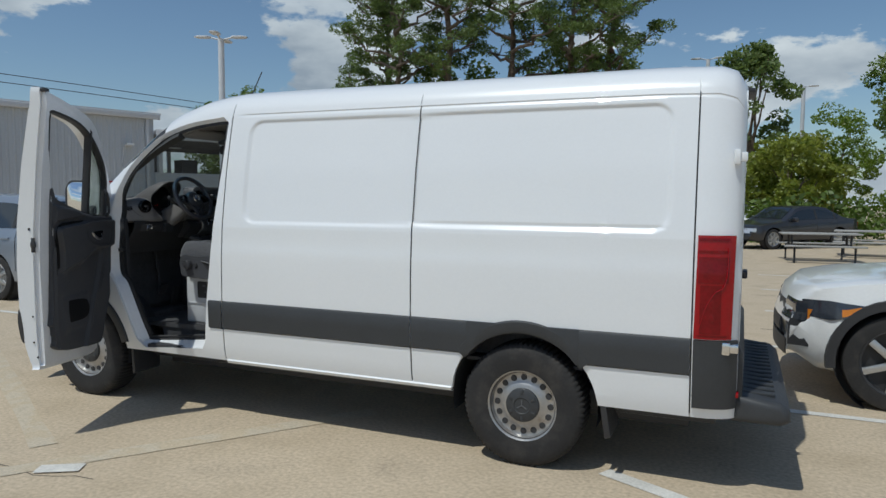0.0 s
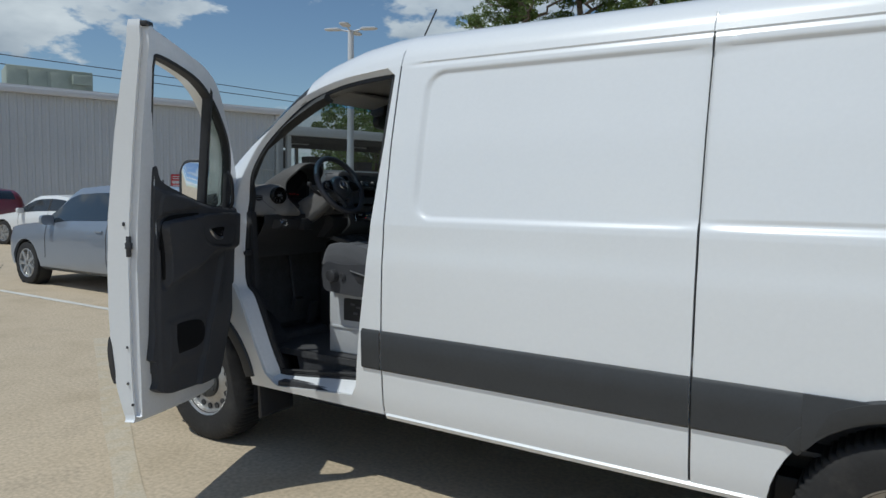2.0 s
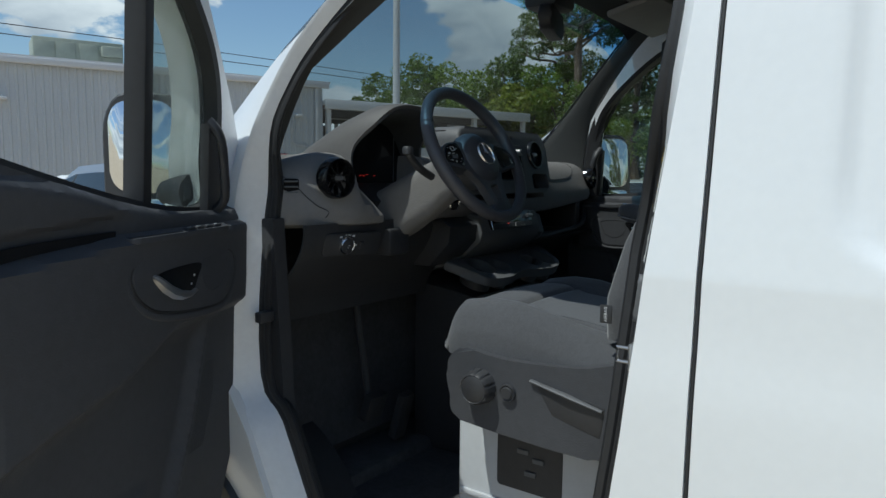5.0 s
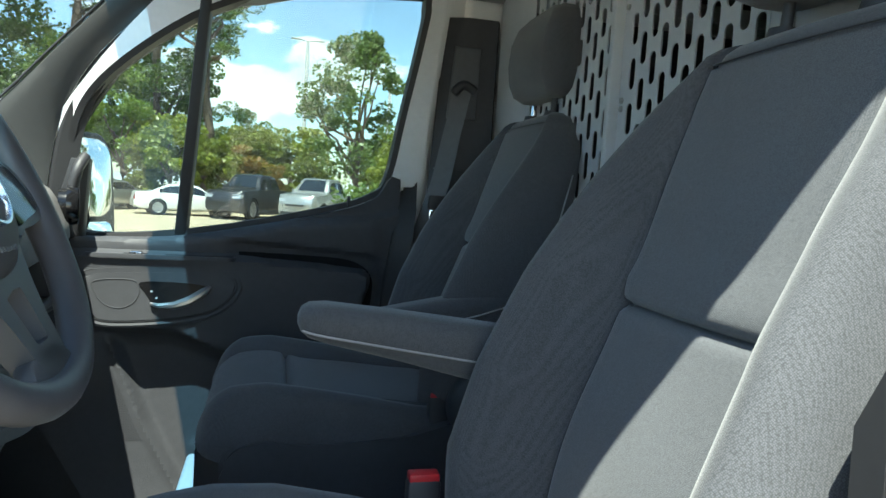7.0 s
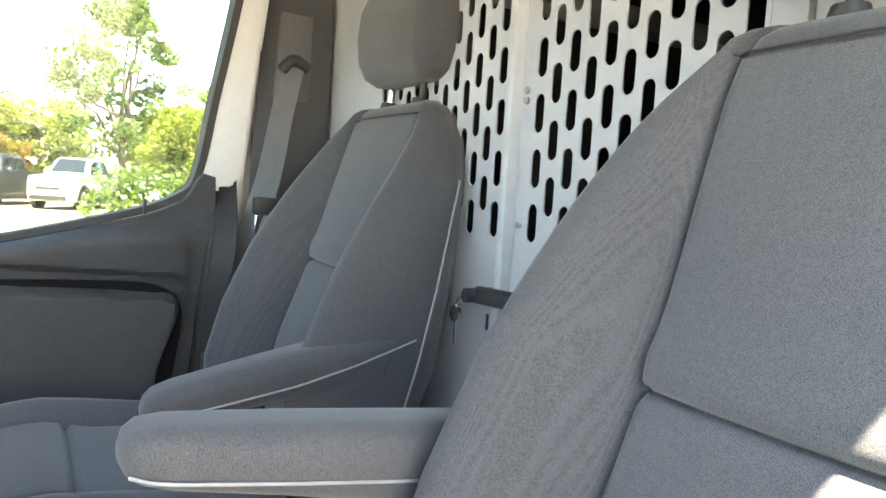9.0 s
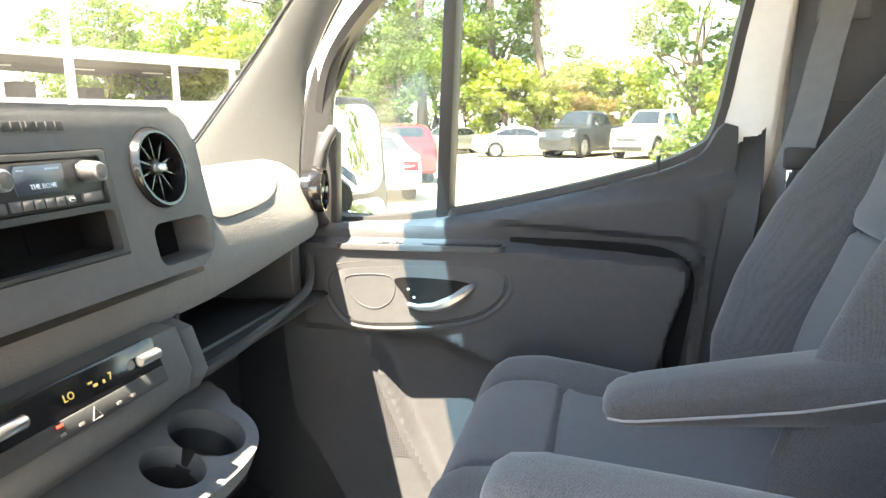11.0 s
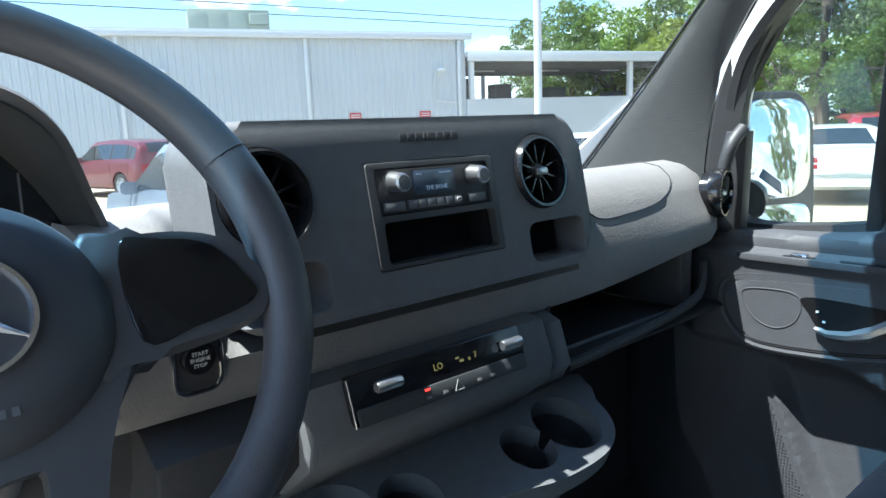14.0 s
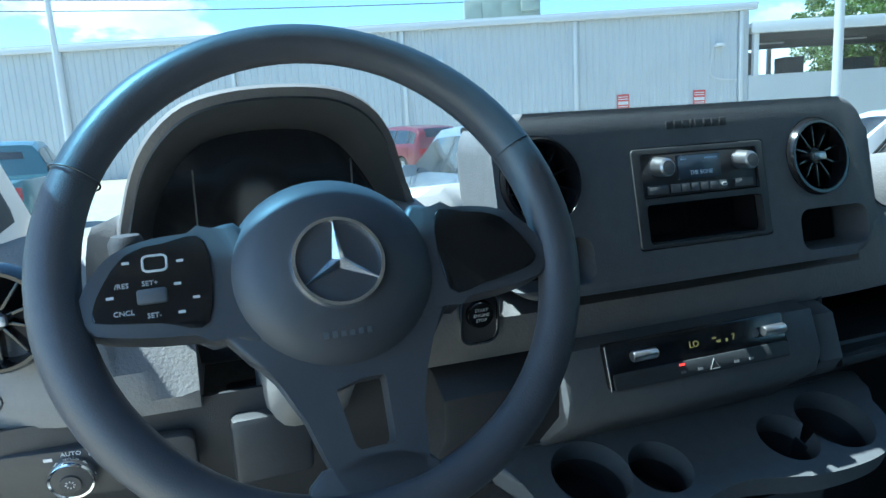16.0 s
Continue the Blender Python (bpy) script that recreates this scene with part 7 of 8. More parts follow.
strip("parking_line", (-16.0, 2.5), (-3.2, 2.5), 0.10, LINEW, "white painted parking line on concrete")
strip("parking_line", (-3.4, 1.40), (0.75, -0.90), 0.15, LINE, "faded parking line worn into the concrete")
strip("parking_line", (0.4, -2.0), (2.35, 0.62), 0.16, LINE, "faded parking line worn into the concrete")
strip("parking_line", (4.15, 0.16), (5.1, -0.30), 0.10, LINEW, "white parking line on concrete")
strip("parking_line", (4.9, 1.95), (9.5, 1.92), 0.10, LINEW, "white parking line on concrete")
strip("paint_patch", (1.08, -1.19), (1.30, -1.06), 0.11, LINEW, "small square of white paint", 0.009)
for a, b in (((-12, 4.4), (-3.4, -0.25)), ((-3.4, -0.25), (6, -5.2)), ((5.1, 5.6), (14, 5.3)), ((5.0, 9.0), (16, 8.6))):
    strip("slab_joint", a, b, 0.018, JOINT, "dirt-filled slab joint", 0.003)
for y in (4.5, 7.2, 9.9, 12.6):
    strip("parking_line", (5.2, y), (9.8, y - 0.1), 0.10, LINEW, "white parking line on concrete")


def crack(pts):
    bm = tube([(x, y, 0.002) for x, y in pts], 0.004, 4, flat=0.3)
    return tagged(part("slab_crack", bm, JOINT), "thin crack in the concrete", "crack", kind="structure")


rnd = random.Random(5)
for x0, y0, dx, dy, n in ((1.7, -2.0, 0.12, 0.10, 14), (-0.2, -1.6, 0.15, 0.03, 12), (3.0, -0.9, 0.10, -0.09, 12)):
    pts = [(x0, y0)]
    for k in range(n):
        pts.append((pts[-1][0] + dx + rnd.uniform(-0.05, 0.05), pts[-1][1] + dy + rnd.uniform(-0.06, 0.06)))
    crack(pts)

ROUGH = material("rough_pale_concrete", (0.50, 0.46, 0.40), rough=0.95, vary=0.3, scale=3.0, grain=55, bump=0.9, bump_scale=40, second=(0.36, 0.33, 0.29), second_cover=(0.5, 0.62))
slab = bmesh.new()
slab.faces.new([slab.verts.new((*p, 0.0025)) for p in ((-3.45, -0.30), (-12.0, 4.32), (-24.0, 5.0), (-24.0, -9.0), (-6.0, -8.0))])
tagged(part("pavement", slab, ROUGH), "rough pale concrete slab beside the lane", "pavement", kind="structure")

# ---- the building ----
CLAD = material("white_cladding", (0.52, 0.545, 0.575), rough=0.55, vary=0.06, scale=0.6, grain=12, spec=0.3)
TRIMW = material("white_trim", (0.64, 0.65, 0.67), rough=0.5, vary=0.04)
GREYG = material("weathered_green_grey", (0.30, 0.33, 0.28), rough=0.7, vary=0.12, scale=3)
# dark base colour stands in for the shade under the canopy
SHADEM = material("canopy_shade_dark", (0.08, 0.085, 0.09), rough=0.9, vary=0.15)
SIGNR = material("red_sign", (0.52, 0.05, 0.05), rough=0.6)
BC = Vector((-24.0, 24.0, 0))                               # corner nearest the canopy
BD = Vector((-0.36, -1.0, 0)).normalized()                  # along the front towards the driver's side
BN = Vector((1.0, -0.36, 0)).normalized()                   # out of the front
BMX = Matrix(((BD.x, BN.x, 0, BC.x), (BD.y, BN.y, 0, BC.y), (0, 0, 1, 0), (0, 0, 0, 1)))    # u along, v outwards, z
EAVE = 6.0
hall = thing("metal_building", "long white metal-clad building with roof plant", "building")


def on_hall(name, bm, mat, label="", parent=None):
    return part(name, moved(bm, BMX), mat, parent or hall, label)


LEN = 60.0
prof = []
u = 0.0
while u < LEN:
    prof += [(u, 0.0), (u + 0.17, 0.0), (u + 0.20, 0.035), (u + 0.27, 0.035)]
    u += 0.30
clad = loft([[(a, b, 0.0) for a, b in prof], [(a, b, EAVE - 0.2) for a, b in prof]], closed=False)
on_hall("clad_wall", clad, CLAD, "white ribbed metal cladding")
on_hall("end_wall", loft([[(0.0, 0.0, 0.0), (0.0, -22.0, 0.0)], [(0.0, 0.0, EAVE), (0.0, -22.0, EAVE + 0.8)]], closed=False), CLAD)
on_hall("roof", box(-0.3, LEN, -22, 0.28, EAVE - 0.06, EAVE + 0.05), TRIMW)
on_hall("gutter", box(-0.25, LEN, 0.12, 0.32, EAVE - 0.28, EAVE - 0.02, 0.03), TRIMW, "white eaves gutter")
for u in (0.3, 7.6, 15.2, 22.8, 30.4, 38):
    on_hall("downpipe", box(u, u + 0.16, 0.04, 0.18, 0.0, EAVE - 0.2, 0.02), TRIMW)
for u in (1.2, 13.5, 26):
    wl_ = on_hall("wall_lamp", merge(box(u, u + 0.35, 0.03, 0.45, EAVE - 1.75, EAVE - 1.62, 0.03), tube([(u + 0.17, 0.1, EAVE - 1.7), (u + 0.17, 0.3, EAVE - 1.55)], 0.03, 6)), TRIMW)
on_hall("conduit", tube(curve([(1.6, 0.08, EAVE - 1.8), (1.7, 0.08, 3.2), (1.4, 0.08, 2.9), (0.4, 0.08, 2.8)], 5), 0.03, 6), TRIMW)
for u in (1.9, 5.3, 19.8, 25):
    sg = on_hall("wall_sign", box(u, u + 0.55, 0.05, 0.07, 1.75, 2.45, 0.005), SIGNR, "red and white parking notice")
    on_hall("sign_field", box(u + 0.04, u + 0.51, 0.07, 0.076, 2.0, 2.14), TRIMW, "", sg)
    on_hall("sign_line", merge(*[box(u + 0.06, u + 0.49, 0.07, 0.076, z, z + 0.04) for z in (1.82, 1.9, 2.22, 2.32)]), TRIMW, "", sg)
ac = thing("roof_air_unit", "weathered green-grey air handling unit on the roof", "air conditioner")
part("casing", moved(box(8.9, 12.4, -3.6, -1.6, EAVE + 0.03, EAVE + 1.15, 0.04), BMX), GREYG, ac)
part("side_panel", moved(merge(*[box(a, a + 0.75, -1.6, -1.56, EAVE + 0.15, EAVE + 1.0, 0.02) for a in (9.0, 9.9, 10.8, 11.6)]), BMX), GREYG, ac)
part("intake_hood", moved(box(9.0, 9.8, -1.6, -1.25, EAVE + 0.5, EAVE + 0.95, 0.03), BMX), GREYG, ac)

canopy = thing("service_canopy", "open white service canopy beside the building", "canopy")
def on_can(name, bm, mat, label=""):
    return part(name, moved(bm, BMX), mat, canopy, label)
on_can("roof", box(-13.4, 0.0, -9.0, 0.25, 4.95, 5.15), TRIMW)
on_can("fascia", box(-13.5, 0.0, 0.25, 0.36, 4.72, 5.22, 0.02), TRIMW, "white canopy fascia")
on_can("low_wall", box(-13.3, 0.0, -0.05, 0.10, 0.0, 2.95), CLAD, "white low wall")
for u in (-13.3, -9.6, -0.4):
    on_can("post", box(u, u + 0.22, -0.1, 0.16, 2.9, 4.8), TRIMW)
for u in (-13.2, -9, -5, -1):
    on_can("post", box(u, u + 0.2, -8.8, -8.6, 0.0, 4.9), TRIMW)
# beams and rear blocks are coloured dark as canopy shade
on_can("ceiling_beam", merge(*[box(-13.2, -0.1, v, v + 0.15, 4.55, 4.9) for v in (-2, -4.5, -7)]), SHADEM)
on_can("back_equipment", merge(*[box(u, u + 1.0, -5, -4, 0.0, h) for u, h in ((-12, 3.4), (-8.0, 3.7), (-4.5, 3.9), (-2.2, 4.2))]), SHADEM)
on_can("soffit_lamp", merge(*[box(u, u + 1.2, -3.2, -3.0, 4.5, 4.56) for u in (-11, -7, -3)]), TRIMW)
on_can("notice", box(-12.6, -12.15, 0.10, 0.12, 2.0, 2.4), SIGNR)


def light_pole(x, y, h, heads=4, turn=0.0):
    p = thing("lot_lamp", "tall pale concrete lamp pole with flat lamp heads", "street lamp", "lot lamps", at=(x, y, 0))
    part("base", lathe([(0.0, 0.0), (0.32, 0.0), (0.32, 0.75), (0.28, 0.8), (0.0, 0.8)], 20, "z"), CONC, p)
    part("pole", lathe([(0.14, 0.75), (0.13, h * 0.5), (0.115, h), (0.0, h)], 16, "z"), TRIMW, p)
    for k in range(heads):
        a = turn + 2 * math.pi * k / heads
        m = Matrix.Translation((0, 0, h)) @ Matrix.Rotation(a, 4, "Z")
        part("arm", moved(tube([(0.0, 0, -0.05), (0.45, 0, 0.05)], 0.035, 8), m), TRIMW, p)
        part("lamp_head", moved(loft([[(x_, w * q[0], 0.06 + t * q[1]) for q in round_rect(2, 2, 0.5, 3)] for x_, w, t in ((0.40, 0.06, 0.03), (0.5, 0.16, 0.045), (0.9, 0.18, 0.04), (1.05, 0.10, 0.02))]), m), TRIMW, p)
    return p


light_pole(-14.5, 18.4, 7.95, 4, 0.4)
light_pole(-32.0, -4.5, 9.0, 2, 0.3)
light_pole(2.5, 44.0, 10.6, 2, 0.1)
light_pole(-9.0, 46.0, 9.0, 2, 0.6)
light_pole(8.2, 47.0, 9.0, 1, 0.6)


# ---- parked vehicles ----
def paint(name, c, rough=0.3, metal=0.0):
    return material(name, c, rough=rough, metal=metal, coat=0.8, vary=0.04, scale=2)


P_GREY = paint("silver_blue_paint", (0.30, 0.33, 0.38), 0.35, 0.5)
P_WHITE = paint("car_white_paint", (0.78, 0.78, 0.77))
P_RED = paint("car_red_paint", (0.34, 0.015, 0.02))
P_DKRED = paint("car_dark_red_paint", (0.14, 0.012, 0.018))
P_DARK = paint("car_charcoal_paint", (0.035, 0.035, 0.04), 0.35, 0.3)
P_SILV = paint("car_silver_paint", (0.42, 0.42, 0.41), 0.35, 0.6)
P_TEAL = paint("car_teal_paint", (0.05, 0.13, 0.16), 0.35, 0.3)
CGLASS = material("dark_car_glass", (0.018, 0.022, 0.026), rough=0.05, vary=0.1, coat=0.6)
LENS = material("clear_lamp_lens", (0.55, 0.57, 0.6), rough=0.1, vary=0.1, metal=0.4)
DLENS = material("dark_lamp_lens", (0.03, 0.035, 0.045), rough=0.06, vary=0.2, coat=1.0)
AMBERL = material("amber_lens", (0.6, 0.2, 0.02), rough=0.2)
ALLOY = material("alloy_rim", (0.5, 0.5, 0.5), rough=0.35, metal=0.8, vary=0.1)
CLAD2 = material("lower_cladding", (0.03, 0.03, 0.032), rough=0.6, vary=0.15)

SHAPES = {   # x from the nose as share of length: top outline, waist outline; half widths
    "suv": dict(top=[(0, 0.62), (0.015, 0.84), (0.04, 0.93), (0.12, 0.99), (0.26, 1.04), (0.30, 1.10), (0.42, 1.55), (0.46, 1.62), (0.60, 1.66), (0.80, 1.64), (0.92, 1.58), (0.96, 1.45), (0.985, 1.10), (1.0, 0.72)],
                waist=[(0, 0.60), (0.04, 0.86), (0.26, 1.0), (0.5, 1.03), (0.9, 1.08), (0.97, 1.06), (1.0, 0.70)], roof=(0.43, 0.93), glass=(0.30, 0.955), screen=(0.29, 0.44), back=(0.93, 0.985)),
    "sedan": dict(top=[(0, 0.55), (0.015, 0.70), (0.05, 0.80), (0.22, 0.90), (0.29, 0.95), (0.42, 1.36), (0.47, 1.43), (0.60, 1.45), (0.70, 1.40), (0.84, 1.08), (0.88, 1.04), (0.97, 1.02), (0.985, 0.95), (1.0, 0.62)],
                  waist=[(0, 0.53), (0.05, 0.76), (0.28, 0.90), (0.6, 0.95), (0.88, 1.0), (0.97, 0.98), (1.0, 0.60)], roof=(0.44, 0.70), glass=(0.31, 0.83), screen=(0.29, 0.44), back=(0.71, 0.85)),
    "pickup": dict(top=[(0, 0.75), (0.015, 1.02), (0.04, 1.12), (0.24, 1.18), (0.28, 1.22), (0.37, 1.72), (0.41, 1.80), (0.54, 1.81), (0.60, 1.74), (0.625, 1.22), (0.64, 1.20), (0.97, 1.22), (0.985, 1.18), (1.0, 0.75)],
                   waist=[(0, 0.73), (0.04, 1.04), (0.27, 1.16), (0.6, 1.19), (0.97, 1.21), (1.0, 0.73)], roof=(0.38, 0.58), glass=(0.29, 0.605), screen=(0.275, 0.385), back=(0.60, 0.624)),
}


def car(kind, name, label, at, turn, paintm, length, width, wheel_r=0.34, clad=False, rear_front=True, axles=(0.19, 0.79), rim=ALLOY, face="plain", category="car", group="parked cars"):
    """A parked vehicle; its nose looks along its own -x, at is the middle of its footprint."""
    sh = SHAPES[kind]
    root = thing(name, label, category, group)
    hw = width / 2

    def plan(f):
        return hw * (1 - 0.16 * (1 - step(0, 0.10, f)) ** 2 - 0.12 * step(0.92, 1.0, f) ** 2)

    def section(f):
        top, wz = lerp(sh["top"], f), lerp(sh["waist"], f)
        w = plan(f)
        lo = 0.26 + 0.12 * (1 - step(0, 0.06, f)) + 0.10 * step(0.93, 1, f)
        wz = min(wz, top - 0.01)
        rise = max(0.0, top - wz)
        g = w * (0.97 - 0.22 * min(1.0, rise / 0.55))
        pts = [(0, lo), (w * 0.86, lo), (w * 0.96, lo + 0.06), (w, lo + 0.22), (w * 1.0, wz * 0.72 + lo * 0.28), (w * 0.985, wz - 0.10), (w * 0.955, wz)]
        k = min(1.0, rise / 0.3)
        pts += [(w * 0.955 + (g - w * 0.955) * t, wz + (rise - 0.06 * k) * t) for t in (0.12, 0.5, 0.88)]
        pts += [(g * 0.93, top - 0.022 * k), (g * 0.75, top - 0.004 * k), (g * 0.4, top + 0.004), (0, top + 0.008)]
        return pts

    fs = sorted(set([0, 0.006, 0.015, 0.03, 0.05, 0.08, 0.97, 0.985, 0.993, 1.0] + [a for a, _ in sh["top"]] + span(0.1, 0.95, 26)))
    m = Matrix.Translation(at) @ Matrix.Rotation(radians(turn), 4, "Z")

    def place(f, y, z):
        bow = 0.05 * length * (1 - step(0, 0.12, f)) * (y / hw) ** 2 * 0.5
        return ((f - 0.5) * length + bow, y, z)

    rings = []
    for f in fs:
        h = section(f)
        rings.append([place(f, y, z) for y, z in h] + [place(f, -y, z) for y, z in h[-2:0:-1]])
    ax = [(axles[0] - 0.5) * length, (axles[1] - 0.5) * length]
    cut = [lathe([(0, -hw - 0.2), (wheel_r + 0.055, -hw - 0.2), (wheel_r + 0.055, -hw + 0.26), (0, -hw + 0.26)], 30, "y", (a, 0, wheel_r)) for a in ax]
    cut += [lathe([(0, hw - 0.26), (wheel_r + 0.055, hw - 0.26), (wheel_r + 0.055, hw + 0.2), (0, hw + 0.2)], 30, "y", (a, 0, wheel_r)) for a in ax]
    part("body", moved(subtract(loft(rings), cut), m), paintm, root, smooth=36)
    for a in ax:
        for s in (-1, 1):
            part("wheel_house", moved(lathe([(0, s * (hw - 0.24)), (wheel_r + 0.05, s * (hw - 0.24)), (wheel_r + 0.05, s * (hw - 0.04))], 30, "y", (a, 0, wheel_r)), m), CLAD2, root)
        if clad:
            for s in (-1, 1):
                rg = [[(a + r * math.cos(radians(t)), s * (hw + d), wheel_r + r * math.sin(radians(t))) for r, d in ((wheel_r + 0.04, -0.06), (wheel_r + 0.045, 0.012), (wheel_r + 0.115, 0.006), (wheel_r + 0.12, -0.04))] for t in span(-8, 188, 20)]
                part("arch_cladding", moved(loft(rg), m), CLAD2, root)
    if clad:
        part("sill_cladding", moved(merge(*[box(ax[0] + wheel_r, ax[1] - wheel_r, min(s * (hw - 0.10), s * (hw + 0.008)), max(s * (hw - 0.10), s * (hw + 0.008)), 0.22, 0.40, 0.02) for s in (-1, 1)]), m), CLAD2, root)

    def glass_side(f0, f1, s):
        def at_(f, t):
            h = section(f)
            a, b = h[7], h[9]
            return place(f, s * (a[0] + (b[0] - a[0]) * t + 0.007), a[1] + (b[1] - a[1]) * t)
        return field(span(f0, f1, 12), span(0.0, 1.0, 3), at_, keep=lambda f, t: lerp(sh["top"], f) - lerp(sh["waist"], f) > 0.20)

    g0, g1 = sh["glass"]
    for s in (-1, 1):
        part("side_glass", moved(glass_side(g0 + 0.015, g1 - 0.01, s), m), CGLASS, root, "dark side windows", smooth=60)
        mid = (sh["roof"][0] + sh["roof"][1]) / 2 + 0.01
        for f in ((mid, mid + 0.17) if kind != "pickup" else (mid - 0.01,)):
            def at_p(ff, t):
                h = section(ff)
                a, b = h[7], h[9]
                return place(ff, s * (a[0] + (b[0] - a[0]) * t + 0.010), a[1] + (b[1] - a[1]) * t)
            part("window_post", moved(field(span(f - 0.008, f + 0.008, 1), span(0, 1, 2), at_p), m), paintm if kind == "pickup" else CLAD2, root)
        for f in (mid + 0.0, mid + 0.19, g0 + 0.02):
            pts = [place(f, s * (section(f)[k][0] + 0.001), section(f)[k][1]) for k in (3, 4, 5, 6)]
            part("door_gap", moved(tube(pts, 0.006, 4), m), CLAD2, root)
        for f in (mid - 0.04, mid + 0.14):
            h = section(f)
            p = place(f, s * (h[5][0] + 0.012), h[5][1])
            part("door_handle", moved(box(p[0] - 0.09, p[0] + 0.09, p[1] - 0.012, p[1] + 0.012, p[2] - 0.015, p[2] + 0.015, 0.008), m), paintm if face != "chrome" else CHROME, root)
        f = g0 + 0.055
        h = section(f)
        p = place(f, s * (h[7][0] + 0.10), h[7][1] + 0.05)
        part("door_mirror", moved(loft([[(p[0] + dx, p[1] + a * w, p[2] + b * hh) for a, b in round_rect(2, 2, 0.6, 3)] for dx, w, hh in ((-0.07, 0.05, 0.04), (-0.03, 0.10, 0.075), (0.04, 0.10, 0.078))]), m), paintm, root)

    def top_patch(f0, f1, wshare, lift=0.008):
        def at_(f, t):
            h = section(f)
            w = h[11][0] * wshare / 0.75 * 0.78
            return (place(f, t * w, h[-1][1] - 0.012 * t * t))[0], t * w, h[-1][1] - 0.012 * t * t + lift
        return field(span(f0, f1, 6), span(-1, 1, 8), at_)

    part("windscreen", moved(top_patch(sh["screen"][0] + 0.015, sh["screen"][1] - 0.015, 0.95, 0.012), m), CGLASS, root, smooth=60)
    part("rear_window", moved(top_patch(sh["back"][0] + 0.006, sh["back"][1] - 0.012, 0.85, 0.012), m), CGLASS, root, smooth=60)

    def end_patch(y0, y1, t0, t1, front, off=0.012):
        """A patch on the nose or tail between two shares of its height."""
        lo, hi = (0.62, 0.0) if front else (0.0, 0.0)
        out = []
        def at_(y, t):
            z = t
            f = 0.0 if front else 1.0
            best = f
            for k in range(40):
                ff = (k / 40) * 0.14 if front else 1 - (k / 40) * 0.14
                if lerp(sh["top"], ff) >= z and plan(ff) >= abs(y) * 1.02:
                    best = ff
                    break
            x, _, _ = place(best, y, z)
            return (x + (-off if front else off), y, z)
        return field(span(y0, y1, 6), span(t0, t1, 4), at_)

    zt = lerp(sh["waist"], 0.05)
    for s in (-1, 1):
        hl = part("headlamp", moved(thick(end_patch(s * hw * 0.48, s * hw * 0.90, zt - 0.22, zt - 0.06, True), 0.01), m), DLENS if face == "dark" else LENS, root)
        if face == "dark":
            part("turn_lens", moved(thick(end_patch(s * hw * 0.84, s * hw * 0.93, zt - 0.21, zt - 0.12, True, 0.016), 0.01), m), AMBERL, hl)
        zr = lerp(sh["waist"], 0.95)
        part("tail_lamp", moved(thick(end_patch(s * hw * 0.52, s * hw * 0.88, zr - 0.30, zr - 0.10, False), 0.01), m), RED, root)
    part("grille", moved(thick(end_patch(-hw * 0.46, hw * 0.46, zt - 0.36, zt - 0.10, True, 0.006), 0.01), m), CLAD2, root)
    part("lower_intake", moved(thick(end_patch(-hw * 0.72, hw * 0.72, 0.34, 0.47, True, 0.006), 0.01), m), CLAD2, root)
    part("number_plate", moved(thick(end_patch(-0.15, 0.15, 0.62, 0.76, False, 0.016), 0.006), m), PAPER, root)
    if face == "dark":
        def on_wing(f, z, off, sgn):
            h = section(f)
            zs_ = [(q[1], q[0]) for q in h[2:7]]
            x_, y_, z_ = place(f, sgn * (lerp(zs_, z) + off), z)
            return (x_, y_, z_)
        for s in (-1, 1):
            top_l = [(0.018, zt - 0.045), (0.06, zt - 0.035), (0.125, zt - 0.060)]
            low_l = [(0.018, zt - 0.17), (0.06, zt - 0.185), (0.095, zt - 0.165), (0.125, zt - 0.064)]
            part("wing_lamp", moved(thick(field(span(0.018, 0.125, 10), span(0, 1, 4), lambda f, t: on_wing(f, lerp(low_l, f) + (lerp(top_l, f) - lerp(low_l, f)) * t, 0.008, s)), 0.006), m), DLENS, root, "dark swept headlamp")
            part("wing_amber", moved(thick(field(span(0.085, 0.118, 5), span(0.15, 0.6, 3), lambda f, t: on_wing(f, lerp(low_l, f) + (lerp(top_l, f) - lerp(low_l, f)) * t, 0.0105, s)), 0.004), m), AMBERL, root, "amber side light")
            part("fog_slot", moved(thick(end_patch(s * hw * 0.80, s * hw * 0.88, 0.44, 0.66, True, 0.010), 0.01), m), CLAD2, root)
    for a in ax:
        for s in (-1, 1):
            y = s * (hw - 0.012)
            prof = [(wheel_r * 0.66, 0.02), (wheel_r * 0.70, 0.004), (wheel_r * 0.85, 0.0), (wheel_r * 0.97, 0.012), (wheel_r, 0.035), (wheel_r, 0.19), (wheel_r * 0.9, 0.215), (wheel_r * 0.6, 0.21)]
            wr = part("wheel", moved(lathe([(r, y - s * h) for r, h in prof], 40, "y", (a, 0, wheel_r)), m), RUBBER, root)
            rimb = [lathe([(r, y - s * h) for r, h in ((wheel_r * 0.70, 0.01), (wheel_r * 0.68, 0.004), (wheel_r * 0.64, 0.012), (wheel_r * 0.62, 0.06), (wheel_r * 0.14, 0.07), (0, 0.07))], 36, "y", (a, 0, wheel_r))]
            part("rim_barrel", moved(merge(*rimb), m), CLAD2 if face == "dark" else ALLOY, wr)
            for k in range(6 if face == "dark" else 7):
                b = box(-0.028, 0.028, -0.012, 0.012, wheel_r * 0.10, wheel_r * 0.66, 0.006)
                part("rim_spoke", moved(b, m @ Matrix.Translation((a, y - s * 0.022, wheel_r)) @ Matrix.Rotation(2 * math.pi * k / (6 if face == "dark" else 7) + 0.2, 4, "Y")), rim, wr)
    return root


